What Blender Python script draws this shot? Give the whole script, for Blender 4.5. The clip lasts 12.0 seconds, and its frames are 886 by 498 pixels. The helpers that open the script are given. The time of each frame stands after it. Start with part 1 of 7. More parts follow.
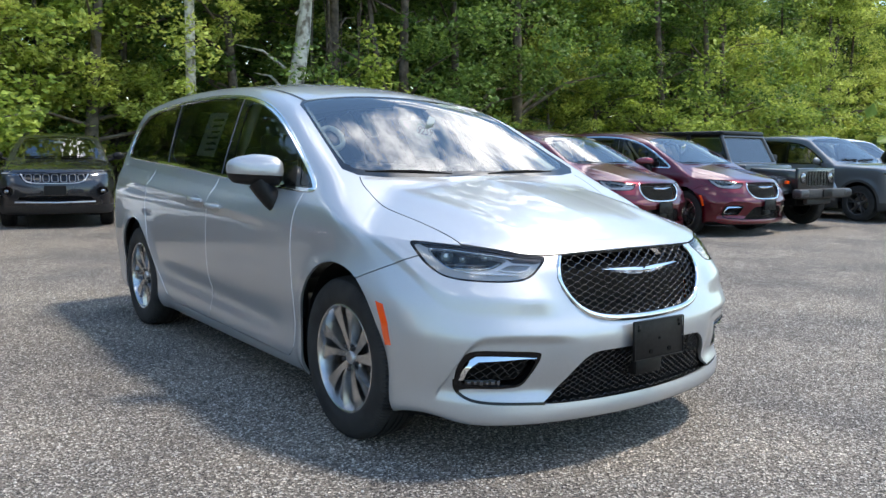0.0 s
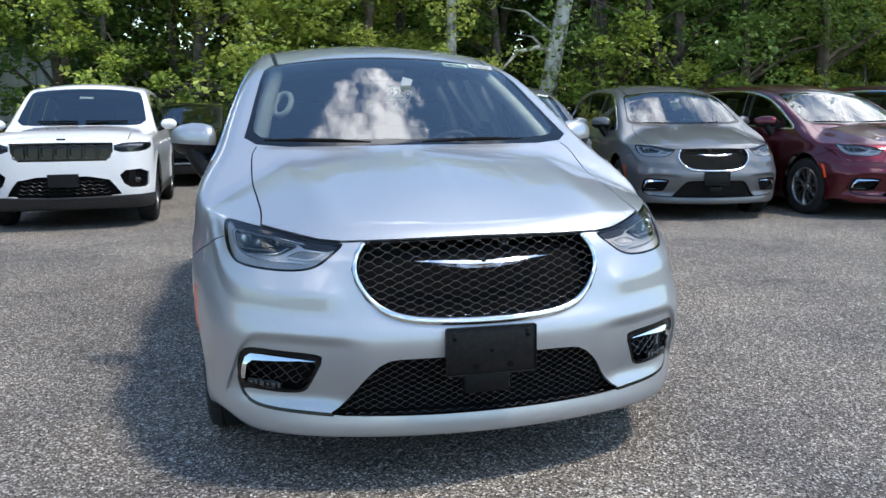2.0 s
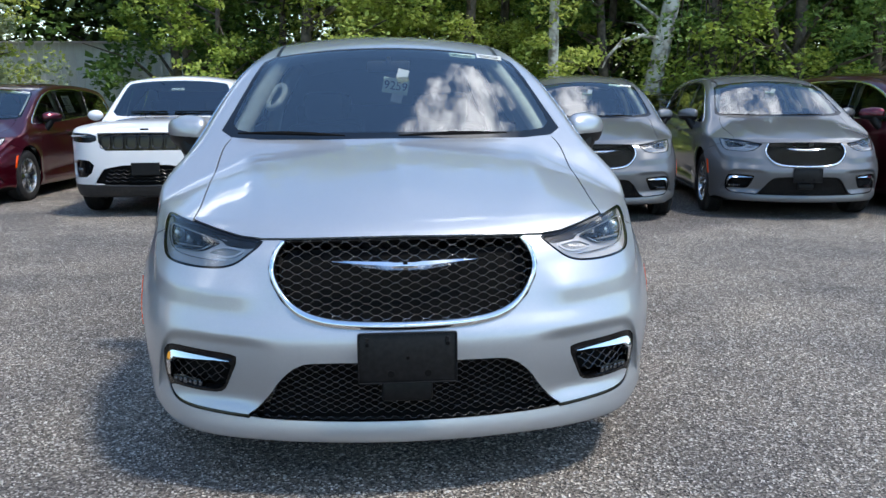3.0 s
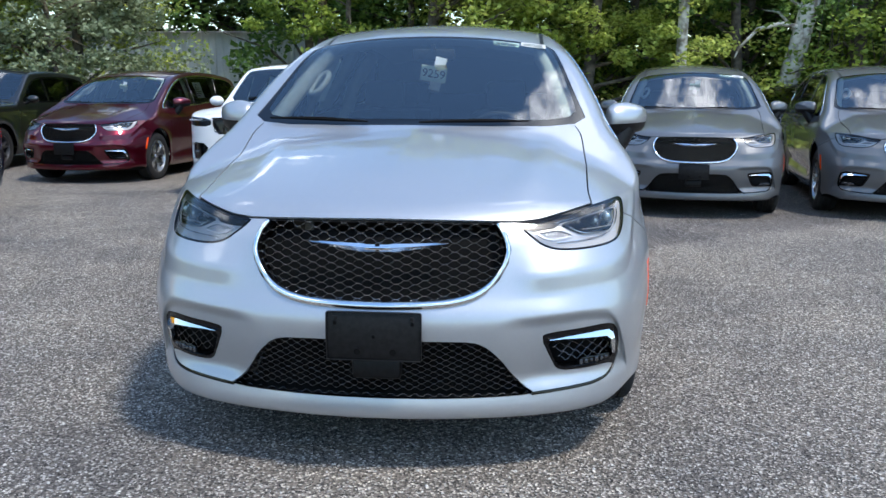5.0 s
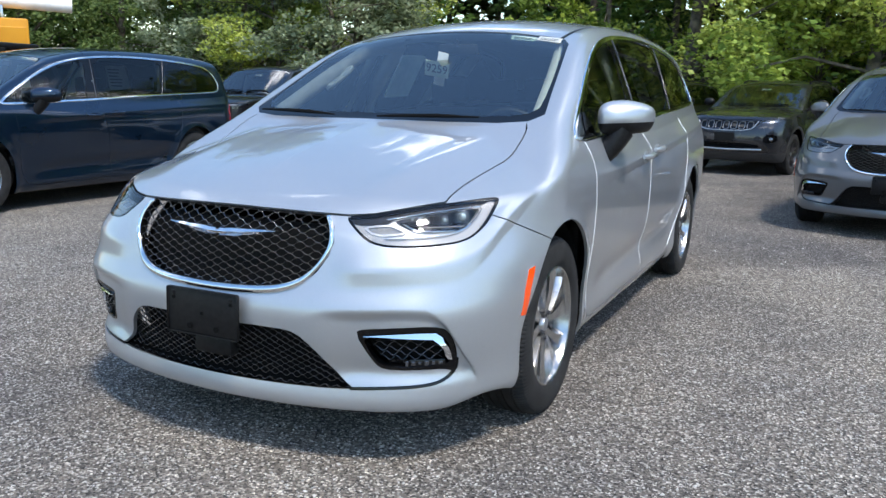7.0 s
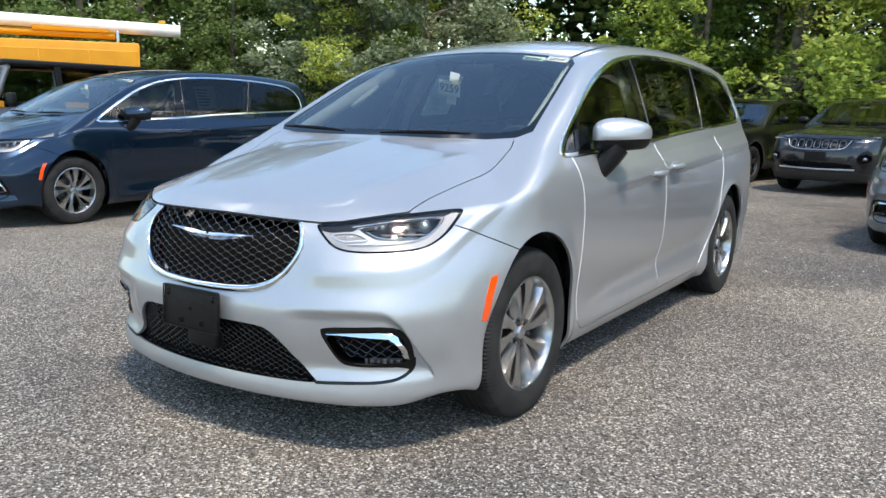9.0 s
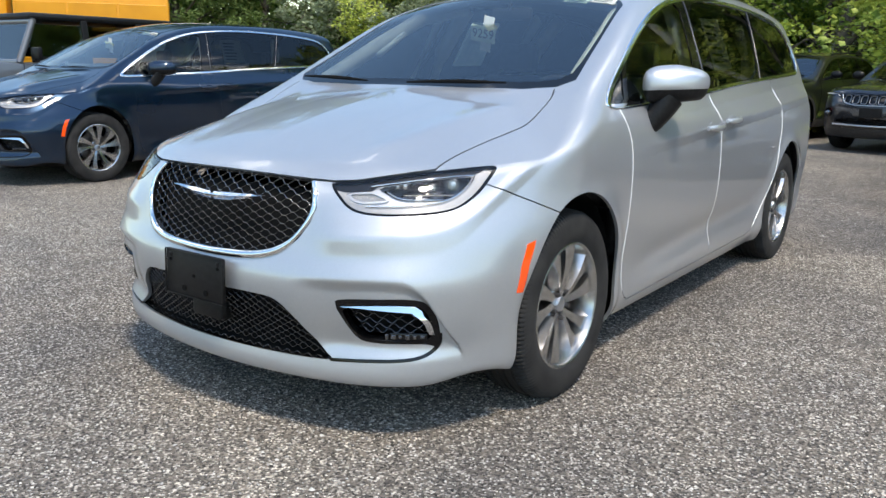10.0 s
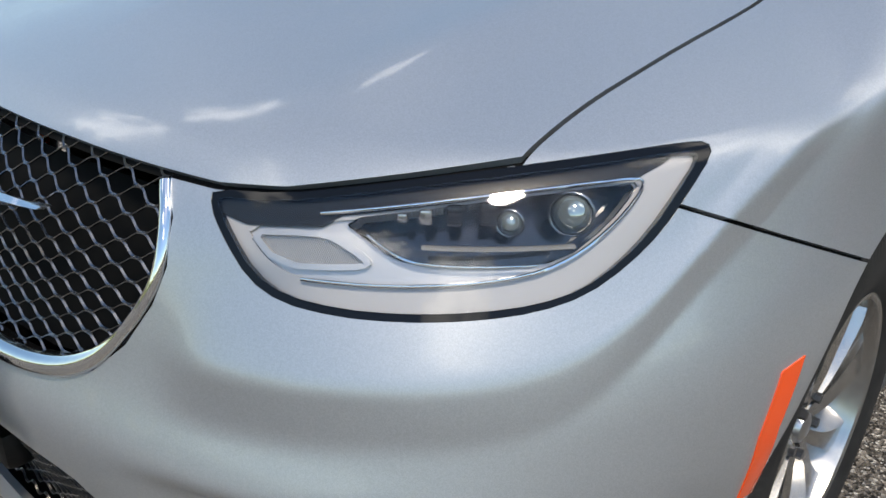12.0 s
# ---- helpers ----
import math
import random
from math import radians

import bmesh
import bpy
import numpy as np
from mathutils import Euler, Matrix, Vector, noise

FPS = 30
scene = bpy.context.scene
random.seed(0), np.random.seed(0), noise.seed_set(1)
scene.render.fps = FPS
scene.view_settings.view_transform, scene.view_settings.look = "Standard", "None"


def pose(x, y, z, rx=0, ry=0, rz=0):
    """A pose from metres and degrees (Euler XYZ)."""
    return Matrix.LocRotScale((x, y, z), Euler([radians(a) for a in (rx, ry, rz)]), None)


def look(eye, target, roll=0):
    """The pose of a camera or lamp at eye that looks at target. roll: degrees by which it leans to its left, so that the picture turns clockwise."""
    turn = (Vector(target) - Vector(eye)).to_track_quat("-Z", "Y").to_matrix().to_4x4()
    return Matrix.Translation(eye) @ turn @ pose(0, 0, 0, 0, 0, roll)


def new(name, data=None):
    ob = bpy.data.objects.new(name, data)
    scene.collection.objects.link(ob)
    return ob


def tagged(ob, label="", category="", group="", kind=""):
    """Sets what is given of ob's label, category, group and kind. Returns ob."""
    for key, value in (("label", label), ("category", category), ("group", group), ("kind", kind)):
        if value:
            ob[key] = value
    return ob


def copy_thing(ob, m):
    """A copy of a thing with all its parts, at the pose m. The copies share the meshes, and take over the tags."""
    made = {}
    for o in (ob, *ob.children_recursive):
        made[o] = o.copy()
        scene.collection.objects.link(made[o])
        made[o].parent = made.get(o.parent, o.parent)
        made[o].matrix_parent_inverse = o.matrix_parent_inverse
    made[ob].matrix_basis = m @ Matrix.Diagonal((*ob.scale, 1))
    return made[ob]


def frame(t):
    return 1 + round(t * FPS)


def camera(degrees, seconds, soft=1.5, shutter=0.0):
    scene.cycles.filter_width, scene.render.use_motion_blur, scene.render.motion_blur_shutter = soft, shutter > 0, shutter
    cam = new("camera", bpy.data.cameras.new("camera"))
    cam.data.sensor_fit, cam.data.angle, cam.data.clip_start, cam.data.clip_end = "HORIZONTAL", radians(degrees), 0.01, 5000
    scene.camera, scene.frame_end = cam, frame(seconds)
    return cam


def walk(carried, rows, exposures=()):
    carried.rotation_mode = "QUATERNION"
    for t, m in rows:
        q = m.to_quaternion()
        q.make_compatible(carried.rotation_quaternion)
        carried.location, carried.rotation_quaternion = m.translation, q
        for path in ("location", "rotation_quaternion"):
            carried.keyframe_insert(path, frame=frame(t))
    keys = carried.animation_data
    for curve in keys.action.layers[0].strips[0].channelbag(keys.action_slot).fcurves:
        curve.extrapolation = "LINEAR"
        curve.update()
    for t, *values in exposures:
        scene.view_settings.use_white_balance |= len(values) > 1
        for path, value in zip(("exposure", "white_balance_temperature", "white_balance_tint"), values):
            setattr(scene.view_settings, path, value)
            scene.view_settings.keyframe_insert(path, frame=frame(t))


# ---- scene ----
cam = camera(57.1, 12.0)
METRES, EYE, TILT, LEAN, TURN = 7.68, 1.29, 0.0, 0.0, -35.6
ROWS = [
    (0.0, 0.0, 0.0, 0.0, 0.05, -6.54, -0.46),
    (0.5, 0.0543, 0.0244, 0.004, 4.5, -7.14, -0.21),
    (1.0, 0.1194, 0.0445, 0.0023, 10.33, -7.94, 0.09),
    (1.5, 0.1787, 0.0792, 0.002, 16.7, -8.62, 0.29),
    (2.0, 0.237, 0.114, 0.0029, 22.86, -9.24, 0.42),
    (2.5, 0.2728, 0.1519, 0.0006, 27.88, -9.62, 0.36),
    (3.0, 0.3055, 0.1719, 0.0039, 31.52, -9.86, 0.35),
    (3.2, 0.3114, 0.1762, 0.0033, 32.62, -9.85, 0.18),
    (4.8, 0.3524, 0.1971, 0.0039, 39.59, -10.46, -0.38),
    (5.0, 0.367, 0.2084, 0.0026, 41.31, -10.55, -0.3),
    (5.5, 0.3982, 0.2534, 0.0046, 46.39, -10.97, -0.65),
    (6.0, 0.4406, 0.2913, 0.0048, 52.26, -11.25, -0.89),
    (6.5, 0.4678, 0.3344, 0.001, 57.89, -11.22, -1.0),
    (7.0, 0.4933, 0.3732, 0.0024, 62.49, -10.86, -1.06),
    (7.2, 0.4995, 0.3790, 0.0018, 63.35, -10.75, -1.03),
    (9.0, 0.5452, 0.4265, 0.0032, 70.19, -9.72, -1.0),
    (9.5, 0.5435, 0.4299, 0.0025, 71.3, -10.72, -0.88),
    (10.0, 0.5034, 0.4437, -0.0032, 72.65, -12.6, -0.88),
    (10.5, 0.4431, 0.4654, -0.0046, 74.26, -15.05, -0.87),
    (11.0, 0.3798, 0.4875, -0.006, 75.99, -18.0, -0.86),
    (11.5, 0.3146, 0.5018, -0.0062, 77.96, -21.11, -0.50),
    (12.0, 0.2689, 0.5144, -0.0107, 78.80, -24.76, -0.65),
]
walk(cam, [(t, pose(0, 0, EYE, TILT, LEAN, TURN) @ pose(METRES * x, METRES * y, METRES * z, 90 + pitch, roll, yaw)) for t, x, y, z, yaw, pitch, roll in ROWS],
     exposures=((0.0, 0.46, 7250, 10), (2.5, 0.18, 6750, 10), (5.5, 0.26, 6550, 10), (7.0, 0.30, 6750, 10), (9.0, 0.42, 7450, 10), (9.5, 0.42, 7500, 10), (10.5, 0.28, 7450, 10), (12.0, -0.22, 7650, 10)))

# ---- world and sun ----
SUN_EL, SUN_AZ = 62.0, 120.0   # height, and degrees from +y towards +x
world = bpy.data.worlds.new("world")
scene.world = world
world.use_nodes = True
sky = world.node_tree.nodes.new("ShaderNodeTexSky")
sky.sky_type, sky.sun_disc = "NISHITA", False
sky.sun_elevation, sky.sun_rotation = radians(SUN_EL), radians(SUN_AZ)
sky.air_density, sky.dust_density, sky.ozone_density = 1.2, 0.3, 2.0
world.node_tree.nodes["Background"].inputs[1].default_value = 0.15
hue = world.node_tree.nodes.new("ShaderNodeHueSaturation")
hue.inputs["Saturation"].default_value, hue.inputs["Value"].default_value = 1.15, 1.55
world.node_tree.links.new(sky.outputs[0], hue.inputs["Color"])
world.node_tree.links.new(hue.outputs[0], world.node_tree.nodes["Background"].inputs[0])
sun_data = bpy.data.lights.new("sun", "SUN")
sun_data.energy, sun_data.angle, sun_data.color = 3.3, radians(8.0), (1.0, 0.955, 0.89)
sun = new("sun", sun_data)
_d = Vector((math.sin(radians(SUN_AZ)) * math.cos(radians(SUN_EL)), math.cos(radians(SUN_AZ)) * math.cos(radians(SUN_EL)), math.sin(radians(SUN_EL))))
sun.matrix_world = look(_d * 60, (0, 0, 0))

# ---- materials ----
def mat(name, base=(0.5, 0.5, 0.5), rough=0.5, metal=0.0, coat=0.0, spec=0.5, **more):
    m = bpy.data.materials.new(name)
    m.use_nodes = True
    b = m.node_tree.nodes["Principled BSDF"]
    b.inputs["Base Color"].default_value = (*base, 1)
    b.inputs["Roughness"].default_value = rough
    b.inputs["Metallic"].default_value = metal
    b.inputs["Coat Weight"].default_value = coat
    b.inputs["Coat Roughness"].default_value = 0.02
    b.inputs["Specular IOR Level"].default_value = spec
    for key, v in more.items():
        b.inputs[key.replace("_", " ")].default_value = v
    return m


def node(m, kind, **inputs):
    n = m.node_tree.nodes.new(kind)
    for key, v in inputs.items():
        n.inputs[key.replace("_", " ")].default_value = v
    return n


def wire(m, a, out, b, inp):
    m.node_tree.links.new(a.outputs[out], b.inputs[inp])


def bsdf(m):
    return m.node_tree.nodes["Principled BSDF"]


def noise_on(m, scale, colours, stops=(0.35, 0.65), detail=6.0, obj=True, bump=0.0, bump_scale=None, rough=None):
    """Colour the material by a noise between two colours, with a fine bump of its own."""
    tc = node(m, "ShaderNodeTexCoord")
    n = node(m, "ShaderNodeTexNoise", Scale=scale, Detail=detail)
    wire(m, tc, "Object", n, "Vector")
    r = node(m, "ShaderNodeValToRGB")
    for e, c, s in zip(r.color_ramp.elements, colours, stops):
        e.color, e.position = (*c, 1), s
    wire(m, n, "Fac", r, "Fac")
    wire(m, r, "Color", bsdf(m), "Base Color")
    if bump:
        n2 = node(m, "ShaderNodeTexNoise", Scale=bump_scale or scale * 4, Detail=5.0)
        wire(m, tc, "Object", n2, "Vector")
        b = node(m, "ShaderNodeBump", Strength=bump, Distance=0.01)
        wire(m, n2, "Fac", b, "Height")
        wire(m, b, "Normal", bsdf(m), "Normal")
    if rough:
        mr = node(m, "ShaderNodeMapRange")
        mr.inputs["To Min"].default_value, mr.inputs["To Max"].default_value = rough
        wire(m, n, "Fac", mr, "Value")
        wire(m, mr, "Result", bsdf(m), "Roughness")
    return m


def paint(name, base, metal=0.68, rough=0.38, flake=0.02):
    """Clear-coated car paint: metal flakes under a coat, and a film of dust that dulls it here and there."""
    m = mat(name, base, rough, metal, coat=1.0)
    tc = node(m, "ShaderNodeTexCoord")
    v = node(m, "ShaderNodeTexVoronoi", Scale=900.0)
    wire(m, tc, "Object", v, "Vector")
    d = node(m, "ShaderNodeTexNoise", Scale=2.2, Detail=5.0)
    wire(m, tc, "Object", d, "Vector")
    hue = node(m, "ShaderNodeMixRGB", Fac=flake * 4)
    hue.blend_type = "OVERLAY"
    hue.inputs[1].default_value = (*base, 1)
    bw = node(m, "ShaderNodeSeparateColor")
    wire(m, v, "Color", bw, "Color")
    wire(m, bw, "Red", hue, 2)
    wire(m, hue, "Color", bsdf(m), "Base Color")
    mr = node(m, "ShaderNodeMapRange")
    mr.inputs["To Min"].default_value, mr.inputs["To Max"].default_value = rough - 0.05, rough + 0.07
    wire(m, d, "Fac", mr, "Value")
    wire(m, mr, "Result", bsdf(m), "Roughness")
    mr2 = node(m, "ShaderNodeMapRange")
    mr2.inputs["To Min"].default_value, mr2.inputs["To Max"].default_value = 0.01, 0.05
    wire(m, d, "Fac", mr2, "Value")
    wire(m, mr2, "Result", bsdf(m), "Coat Roughness")
    return m


M_SILVER = paint("silver_paint", (0.465, 0.484, 0.503))
M_MAROON = paint("maroon_paint", (0.10, 0.002, 0.012), 0.8, 0.3)
M_GREY = paint("grey_paint", (0.125, 0.131, 0.137), 0.4)
M_NAVY = paint("navy_paint", (0.002, 0.018, 0.046), 0.75, 0.28)
M_WHITE = paint("white_paint", (0.80, 0.80, 0.79), 0.0, 0.3, 0.0)
M_BLACKP = paint("black_paint", (0.005, 0.0055, 0.006), 0.2)
M_GRAPHITE = paint("graphite_paint", (0.026, 0.028, 0.033), 0.6, 0.26)
M_STEELG = paint("steel_grey_paint", (0.10, 0.108, 0.118), 0.4)
M_CHROME = mat("chrome", (0.83, 0.84, 0.85), 0.05, 1.0)
M_SATIN = mat("satin_metal", (0.55, 0.56, 0.58), 0.28, 1.0)
M_BLACK = noise_on(mat("black_plastic", (0.015, 0.015, 0.016), 0.42, spec=0.25), 60, ((0.004, 0.004, 0.0045), (0.010, 0.010, 0.0105)), bump=0.05, bump_scale=700)
M_GLOSSBLK = mat("gloss_black", (0.004, 0.004, 0.0045), 0.06, spec=0.35)
# near-black for shade in recesses, also plain black for wipers and underbody
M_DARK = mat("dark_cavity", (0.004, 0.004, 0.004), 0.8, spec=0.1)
M_RUBBER = noise_on(mat("tyre_rubber", (0.02, 0.02, 0.02), 0.72, spec=0.35), 9, ((0.010, 0.010, 0.0105), (0.024, 0.0235, 0.023)), bump=0.06, bump_scale=400)
M_WHEEL = noise_on(mat("wheel_alloy", (0.5, 0.5, 0.5), 0.27, 1.0, coat=0.4), 30, ((0.44, 0.445, 0.45), (0.52, 0.52, 0.52)))
M_WHEELD = mat("wheel_alloy_dark", (0.10, 0.10, 0.105), 0.35, 0.8)
M_BRAKE = noise_on(mat("brake_iron", (0.25, 0.24, 0.23), 0.4, 0.9), 40, ((0.2, 0.17, 0.15), (0.35, 0.34, 0.33)))
M_AMBER = mat("amber_lens", (0.92, 0.085, 0.005), 0.12, coat=1.0)
M_RED = mat("red_lens", (0.45, 0.006, 0.008), 0.1, coat=1.0)


def glass(name, tint, clear, rough=0.0, ior=2.0):
    """Car glass: a mirror by Fresnel over a tinted, see-through pane."""
    m = bpy.data.materials.new(name)
    m.use_nodes = True
    t = m.node_tree
    t.nodes.remove(bsdf(m))
    tr = node(m, "ShaderNodeBsdfTransparent")
    tr.inputs[0].default_value = (*[c * clear for c in tint], 1)
    gl = node(m, "ShaderNodeBsdfGlossy")
    gl.inputs[0].default_value, gl.inputs[1].default_value = (1, 1, 1, 1), rough
    fr = node(m, "ShaderNodeFresnel")
    fr.inputs[0].default_value = ior
    mx = node(m, "ShaderNodeMixShader")
    wire(m, fr, 0, mx, 0)
    wire(m, tr, 0, mx, 1)
    wire(m, gl, 0, mx, 2)
    wire(m, mx, 0, t.nodes["Material Output"], "Surface")
    return m


M_GLASS = glass("clear_glass", (0.90, 1.0, 0.97), 0.90, 0.0, 2.1)
M_PRIVACY = glass("privacy_glass", (0.9, 1.0, 0.95), 0.24, 0.0, 1.45)
M_SIDE = glass("side_glass", (0.90, 1.0, 0.97), 0.80, 0.0, 1.45)
M_LENS = glass("lamp_lens", (1, 1, 1), 0.97, 0.0, 1.5)

# ---- smooth profiles and implicit car bodies ----
def spl(*pts):
    """A natural cubic spline through (x, y) pairs, straight beyond its ends."""
    xs = np.array([p[0] for p in pts], float)
    ys = np.array([p[1] for p in pts], float)
    n, h = len(xs), np.diff(xs)
    A, b = np.zeros((n, n)), np.zeros(n)
    A[0, 0] = A[-1, -1] = 1
    for i in range(1, n - 1):
        A[i, i - 1:i + 2] = h[i - 1], 2 * (h[i - 1] + h[i]), h[i]
        b[i] = 6 * ((ys[i + 1] - ys[i]) / h[i] - (ys[i] - ys[i - 1]) / h[i - 1])
    m = np.linalg.solve(A, b)

    def f(x):
        x = np.asarray(x, float)
        c = np.clip(x, xs[0], xs[-1])
        i = np.clip(np.searchsorted(xs, c) - 1, 0, n - 2)
        a, d, w = xs[i + 1] - c, c - xs[i], h[i]
        v = (m[i] * a ** 3 + m[i + 1] * d ** 3) / (6 * w) + (ys[i] / w - m[i] * w / 6) * a + (ys[i + 1] / w - m[i + 1] * w / 6) * d
        s0 = (ys[1] - ys[0]) / h[0] - h[0] * (2 * m[0] + m[1]) / 6
        s1 = (ys[-1] - ys[-2]) / h[-1] + h[-1] * (m[-2] + 2 * m[-1]) / 6
        return v + np.minimum(x - xs[0], 0) * s0 + np.maximum(x - xs[-1], 0) * s1
    return f


def smax(a, b, k):
    h = np.maximum(k - np.abs(a - b), 0) / k
    return np.maximum(a, b) + h * h * k / 4


def smin(a, b, k):
    return -smax(-a, -b, k)


def step(x, a, b):
    t = np.clip((x - a) / (b - a), 0, 1)
    return t * t * t * (t * (6 * t - 15) + 10)


# minivan: x sideways, y to the rear of the front axle, z up
MV_NOSE = spl((0.10, -0.80), (0.15, -0.885), (0.20, -0.93), (0.25, -0.944), (0.32, -0.93), (0.42, -0.955), (0.52, -0.975), (0.58, -0.972), (0.64, -0.945), (0.74, -0.912), (0.86, -0.872), (0.92, -0.845), (1.1, -0.78))
MV_HOOD = spl((-1.1, 0.72), (-0.9, 0.865), (-0.83, 0.905), (-0.7, 0.96), (-0.5, 1.02), (-0.25, 1.08), (0.0, 1.13), (0.3, 1.185), (0.7, 1.24))
MV_ROOF = spl((0.7, 1.53), (1.0, 1.62), (1.3, 1.697), (1.6, 1.745), (2.0, 1.773), (2.5, 1.784), (3.0, 1.778), (3.5, 1.75), (3.8, 1.715), (4.1, 1.65))
MV_SIDE = spl((0.12, 0.86), (0.20, 0.925), (0.26, 0.955), (0.34, 0.962), (0.45, 0.966), (0.6, 0.99), (0.75, 1.003), (0.9, 1.005), (0.98, 0.998), (1.05, 0.978), (1.11, 0.945), (1.25, 0.892), (1.4, 0.83), (1.55, 0.762), (1.65, 0.71), (1.8, 0.62))
MV_TAIL = spl((0.2, 4.08), (0.4, 4.16), (0.7, 4.17), (1.0, 4.13), (1.3, 4.07), (1.6, 3.97), (1.8, 3.84))


MV_SHELF = spl((0.40, 0.700), (0.456, 0.707), (0.573, 0.717), (0.65, 0.722), (0.72, 0.729), (0.77, 0.733), (0.82, 0.739), (0.855, 0.750), (0.88, 0.772), (0.90, 0.812), (0.915, 0.862), (0.93, 0.908), (0.945, 0.965))
MV_BROW = spl((0.36, 0.570), (0.43, 0.581), (0.577, 0.591), (0.67, 0.596), (0.76, 0.594), (0.79, 0.587), (0.815, 0.567), (0.835, 0.535), (0.860, 0.46), (0.885, 0.37))


def minivan(p):
    X, y, z = np.abs(p[:, 0]), p[:, 1], p[:, 2]
    plan = 0.22 * X ** 2 + 0.36 * X ** 8
    nose = MV_NOSE(z) + plan * (1 + 0.38 * step(z, 0.62, 0.95) + 0.10 * step(z, 0.36, 0.18))
    nose = nose + 0.026 * step(X, 0.38, 0.60) * step(MV_BROW(X) - z, -0.004, 0.052) * step(z, 0.292, 0.375)   # hollow round the fog lamps
    over = z - MV_SHELF(X)
    ledge = smax(smin(1 - over / 0.090, 1 + over / 0.065, 0.36), np.zeros_like(X), 0.2)
    nose = nose - 0.0175 * ledge * (1 + 0.25 * step(X, 0.84, 0.92)) * step(X, 0.43, 0.58)   # shelf under the lamps, up over the wing
    hood = MV_HOOD(y) - 0.104 * np.abs(X / 0.85) ** 3.0
    along_hood = step(y, -0.80, -0.45)
    hood = hood + 0.013 * np.maximum(1 - X / 0.30, 0) * along_hood   # spine down the middle
    hood = hood + 0.011 * np.exp(-((X - 0.50 - 0.15 * (y + 0.65)) / 0.075) ** 2) * along_hood   # soft outer ridges
    glass = 1.212 + 0.512 * (y - 0.25) - 0.05 * X ** 2
    roof = MV_ROOF(y) - 0.055 * (X / 0.65) ** 2
    top = smin(smax(hood, glass, 0.02), roof, 0.03)
    side = MV_SIDE(z)
    r1, r2 = np.hypot(y, z - 0.36), np.hypot(y - 3.089, z - 0.36)
    flare = 0.018 * (np.exp(-((r1 - 0.43) / 0.06) ** 2) + np.exp(-((r2 - 0.43) / 0.06) ** 2)) * step(z, 1.0, 0.75)
    scoop = -0.018 * np.exp(-((z - (0.40 + 0.035 * (y - 0.6))) / 0.07) ** 2) * step(y, 0.5, 0.95) * step(y, 2.75, 2.45)
    fold = (z - (0.918 + 0.050 * y)) / 0.05
    crease = 0.015 * np.maximum(smin(1 - fold * 0.55, 1 + fold, 0.25), 0) * step(y, 0.3, 1.3)
    side = side + flare + scoop + crease
    side = side - 0.013 * np.maximum(y - 2.6, 0) ** 2 * (1 + 0.8 * step(z, 0.9, 1.5)) - 0.05 * np.maximum(1.0 - y, 0) ** 2 * step(z, 1.05, 1.3)
    tail = MV_TAIL(z) - 0.12 * X ** 2 - 0.3 * X ** 6
    f = smax(X - side, (nose - y) * 0.85, 0.05)
    f = smax(f, (z - top) * 0.85, 0.07)
    f = smax(f, (y - tail) * 0.9, 0.08)
    lift_ = 0.036 * step(y, -0.35, -0.65) + 0.055 * step(X, 0.76, 1.0) * step(y, -0.25, -0.50)
    return smax(f, 0.165 + lift_ + 0.015 * X * X - z, 0.025)


# ---- meshes cut out of an implicit body ----
def grad(f, p):
    e, g = 2e-4, np.zeros_like(p)
    for i in range(3):
        d = np.zeros(3)
        d[i] = e
        g[:, i] = (f(p + d) - f(p - d)) / (2 * e)
    return g


def onto(f, p, n=4):
    for _ in range(n):
        g = grad(f, p)
        s = f(p) / np.maximum((g * g).sum(1), 0.05)
        p = p - np.clip(s, -0.05, 0.05)[:, None] * g
    return p


def inside(poly, q):
    """Signed distance of the points q to a closed polygon, negative within."""
    a = np.asarray(poly, float)
    b = np.roll(a, -1, 0)
    d2, ins = np.full(len(q), 1e9), np.zeros(len(q), bool)
    for (ax, ay), (bx, by) in zip(a, b):
        ex, ey, px, py = bx - ax, by - ay, q[:, 0] - ax, q[:, 1] - ay
        t = np.clip((px * ex + py * ey) / max(ex * ex + ey * ey, 1e-12), 0, 1)
        d2 = np.minimum(d2, (px - t * ex) ** 2 + (py - t * ey) ** 2)
        if by != ay:
            ins ^= ((ay > q[:, 1]) != (by > q[:, 1])) & (px < ex * py / ey)
    return np.where(ins, -1, 1) * np.sqrt(d2)


def along(line, q):
    """Distance of the points q to an open line."""
    a, d2 = np.asarray(line, float), np.full(len(q), 1e9)
    for (ax, ay), (bx, by) in zip(a[:-1], a[1:]):
        ex, ey, px, py = bx - ax, by - ay, q[:, 0] - ax, q[:, 1] - ay
        t = np.clip((px * ex + py * ey) / max(ex * ex + ey * ey, 1e-12), 0, 1)
        d2 = np.minimum(d2, (px - t * ex) ** 2 + (py - t * ey) ** 2)
    return np.sqrt(d2)


def rounded(poly, n=2, closed=True):
    """Corners cut n times, for soft outlines."""
    p = np.asarray(poly, float)
    for _ in range(n):
        q = np.roll(p, -1, 0) if closed else p[1:]
        p0 = p if closed else p[:-1]
        r = np.empty((2 * len(p0), 2))
        r[0::2], r[1::2] = 0.75 * p0 + 0.25 * q, 0.25 * p0 + 0.75 * q
        p = r if closed else np.vstack([p[:1], r, p[-1:]])
    return p


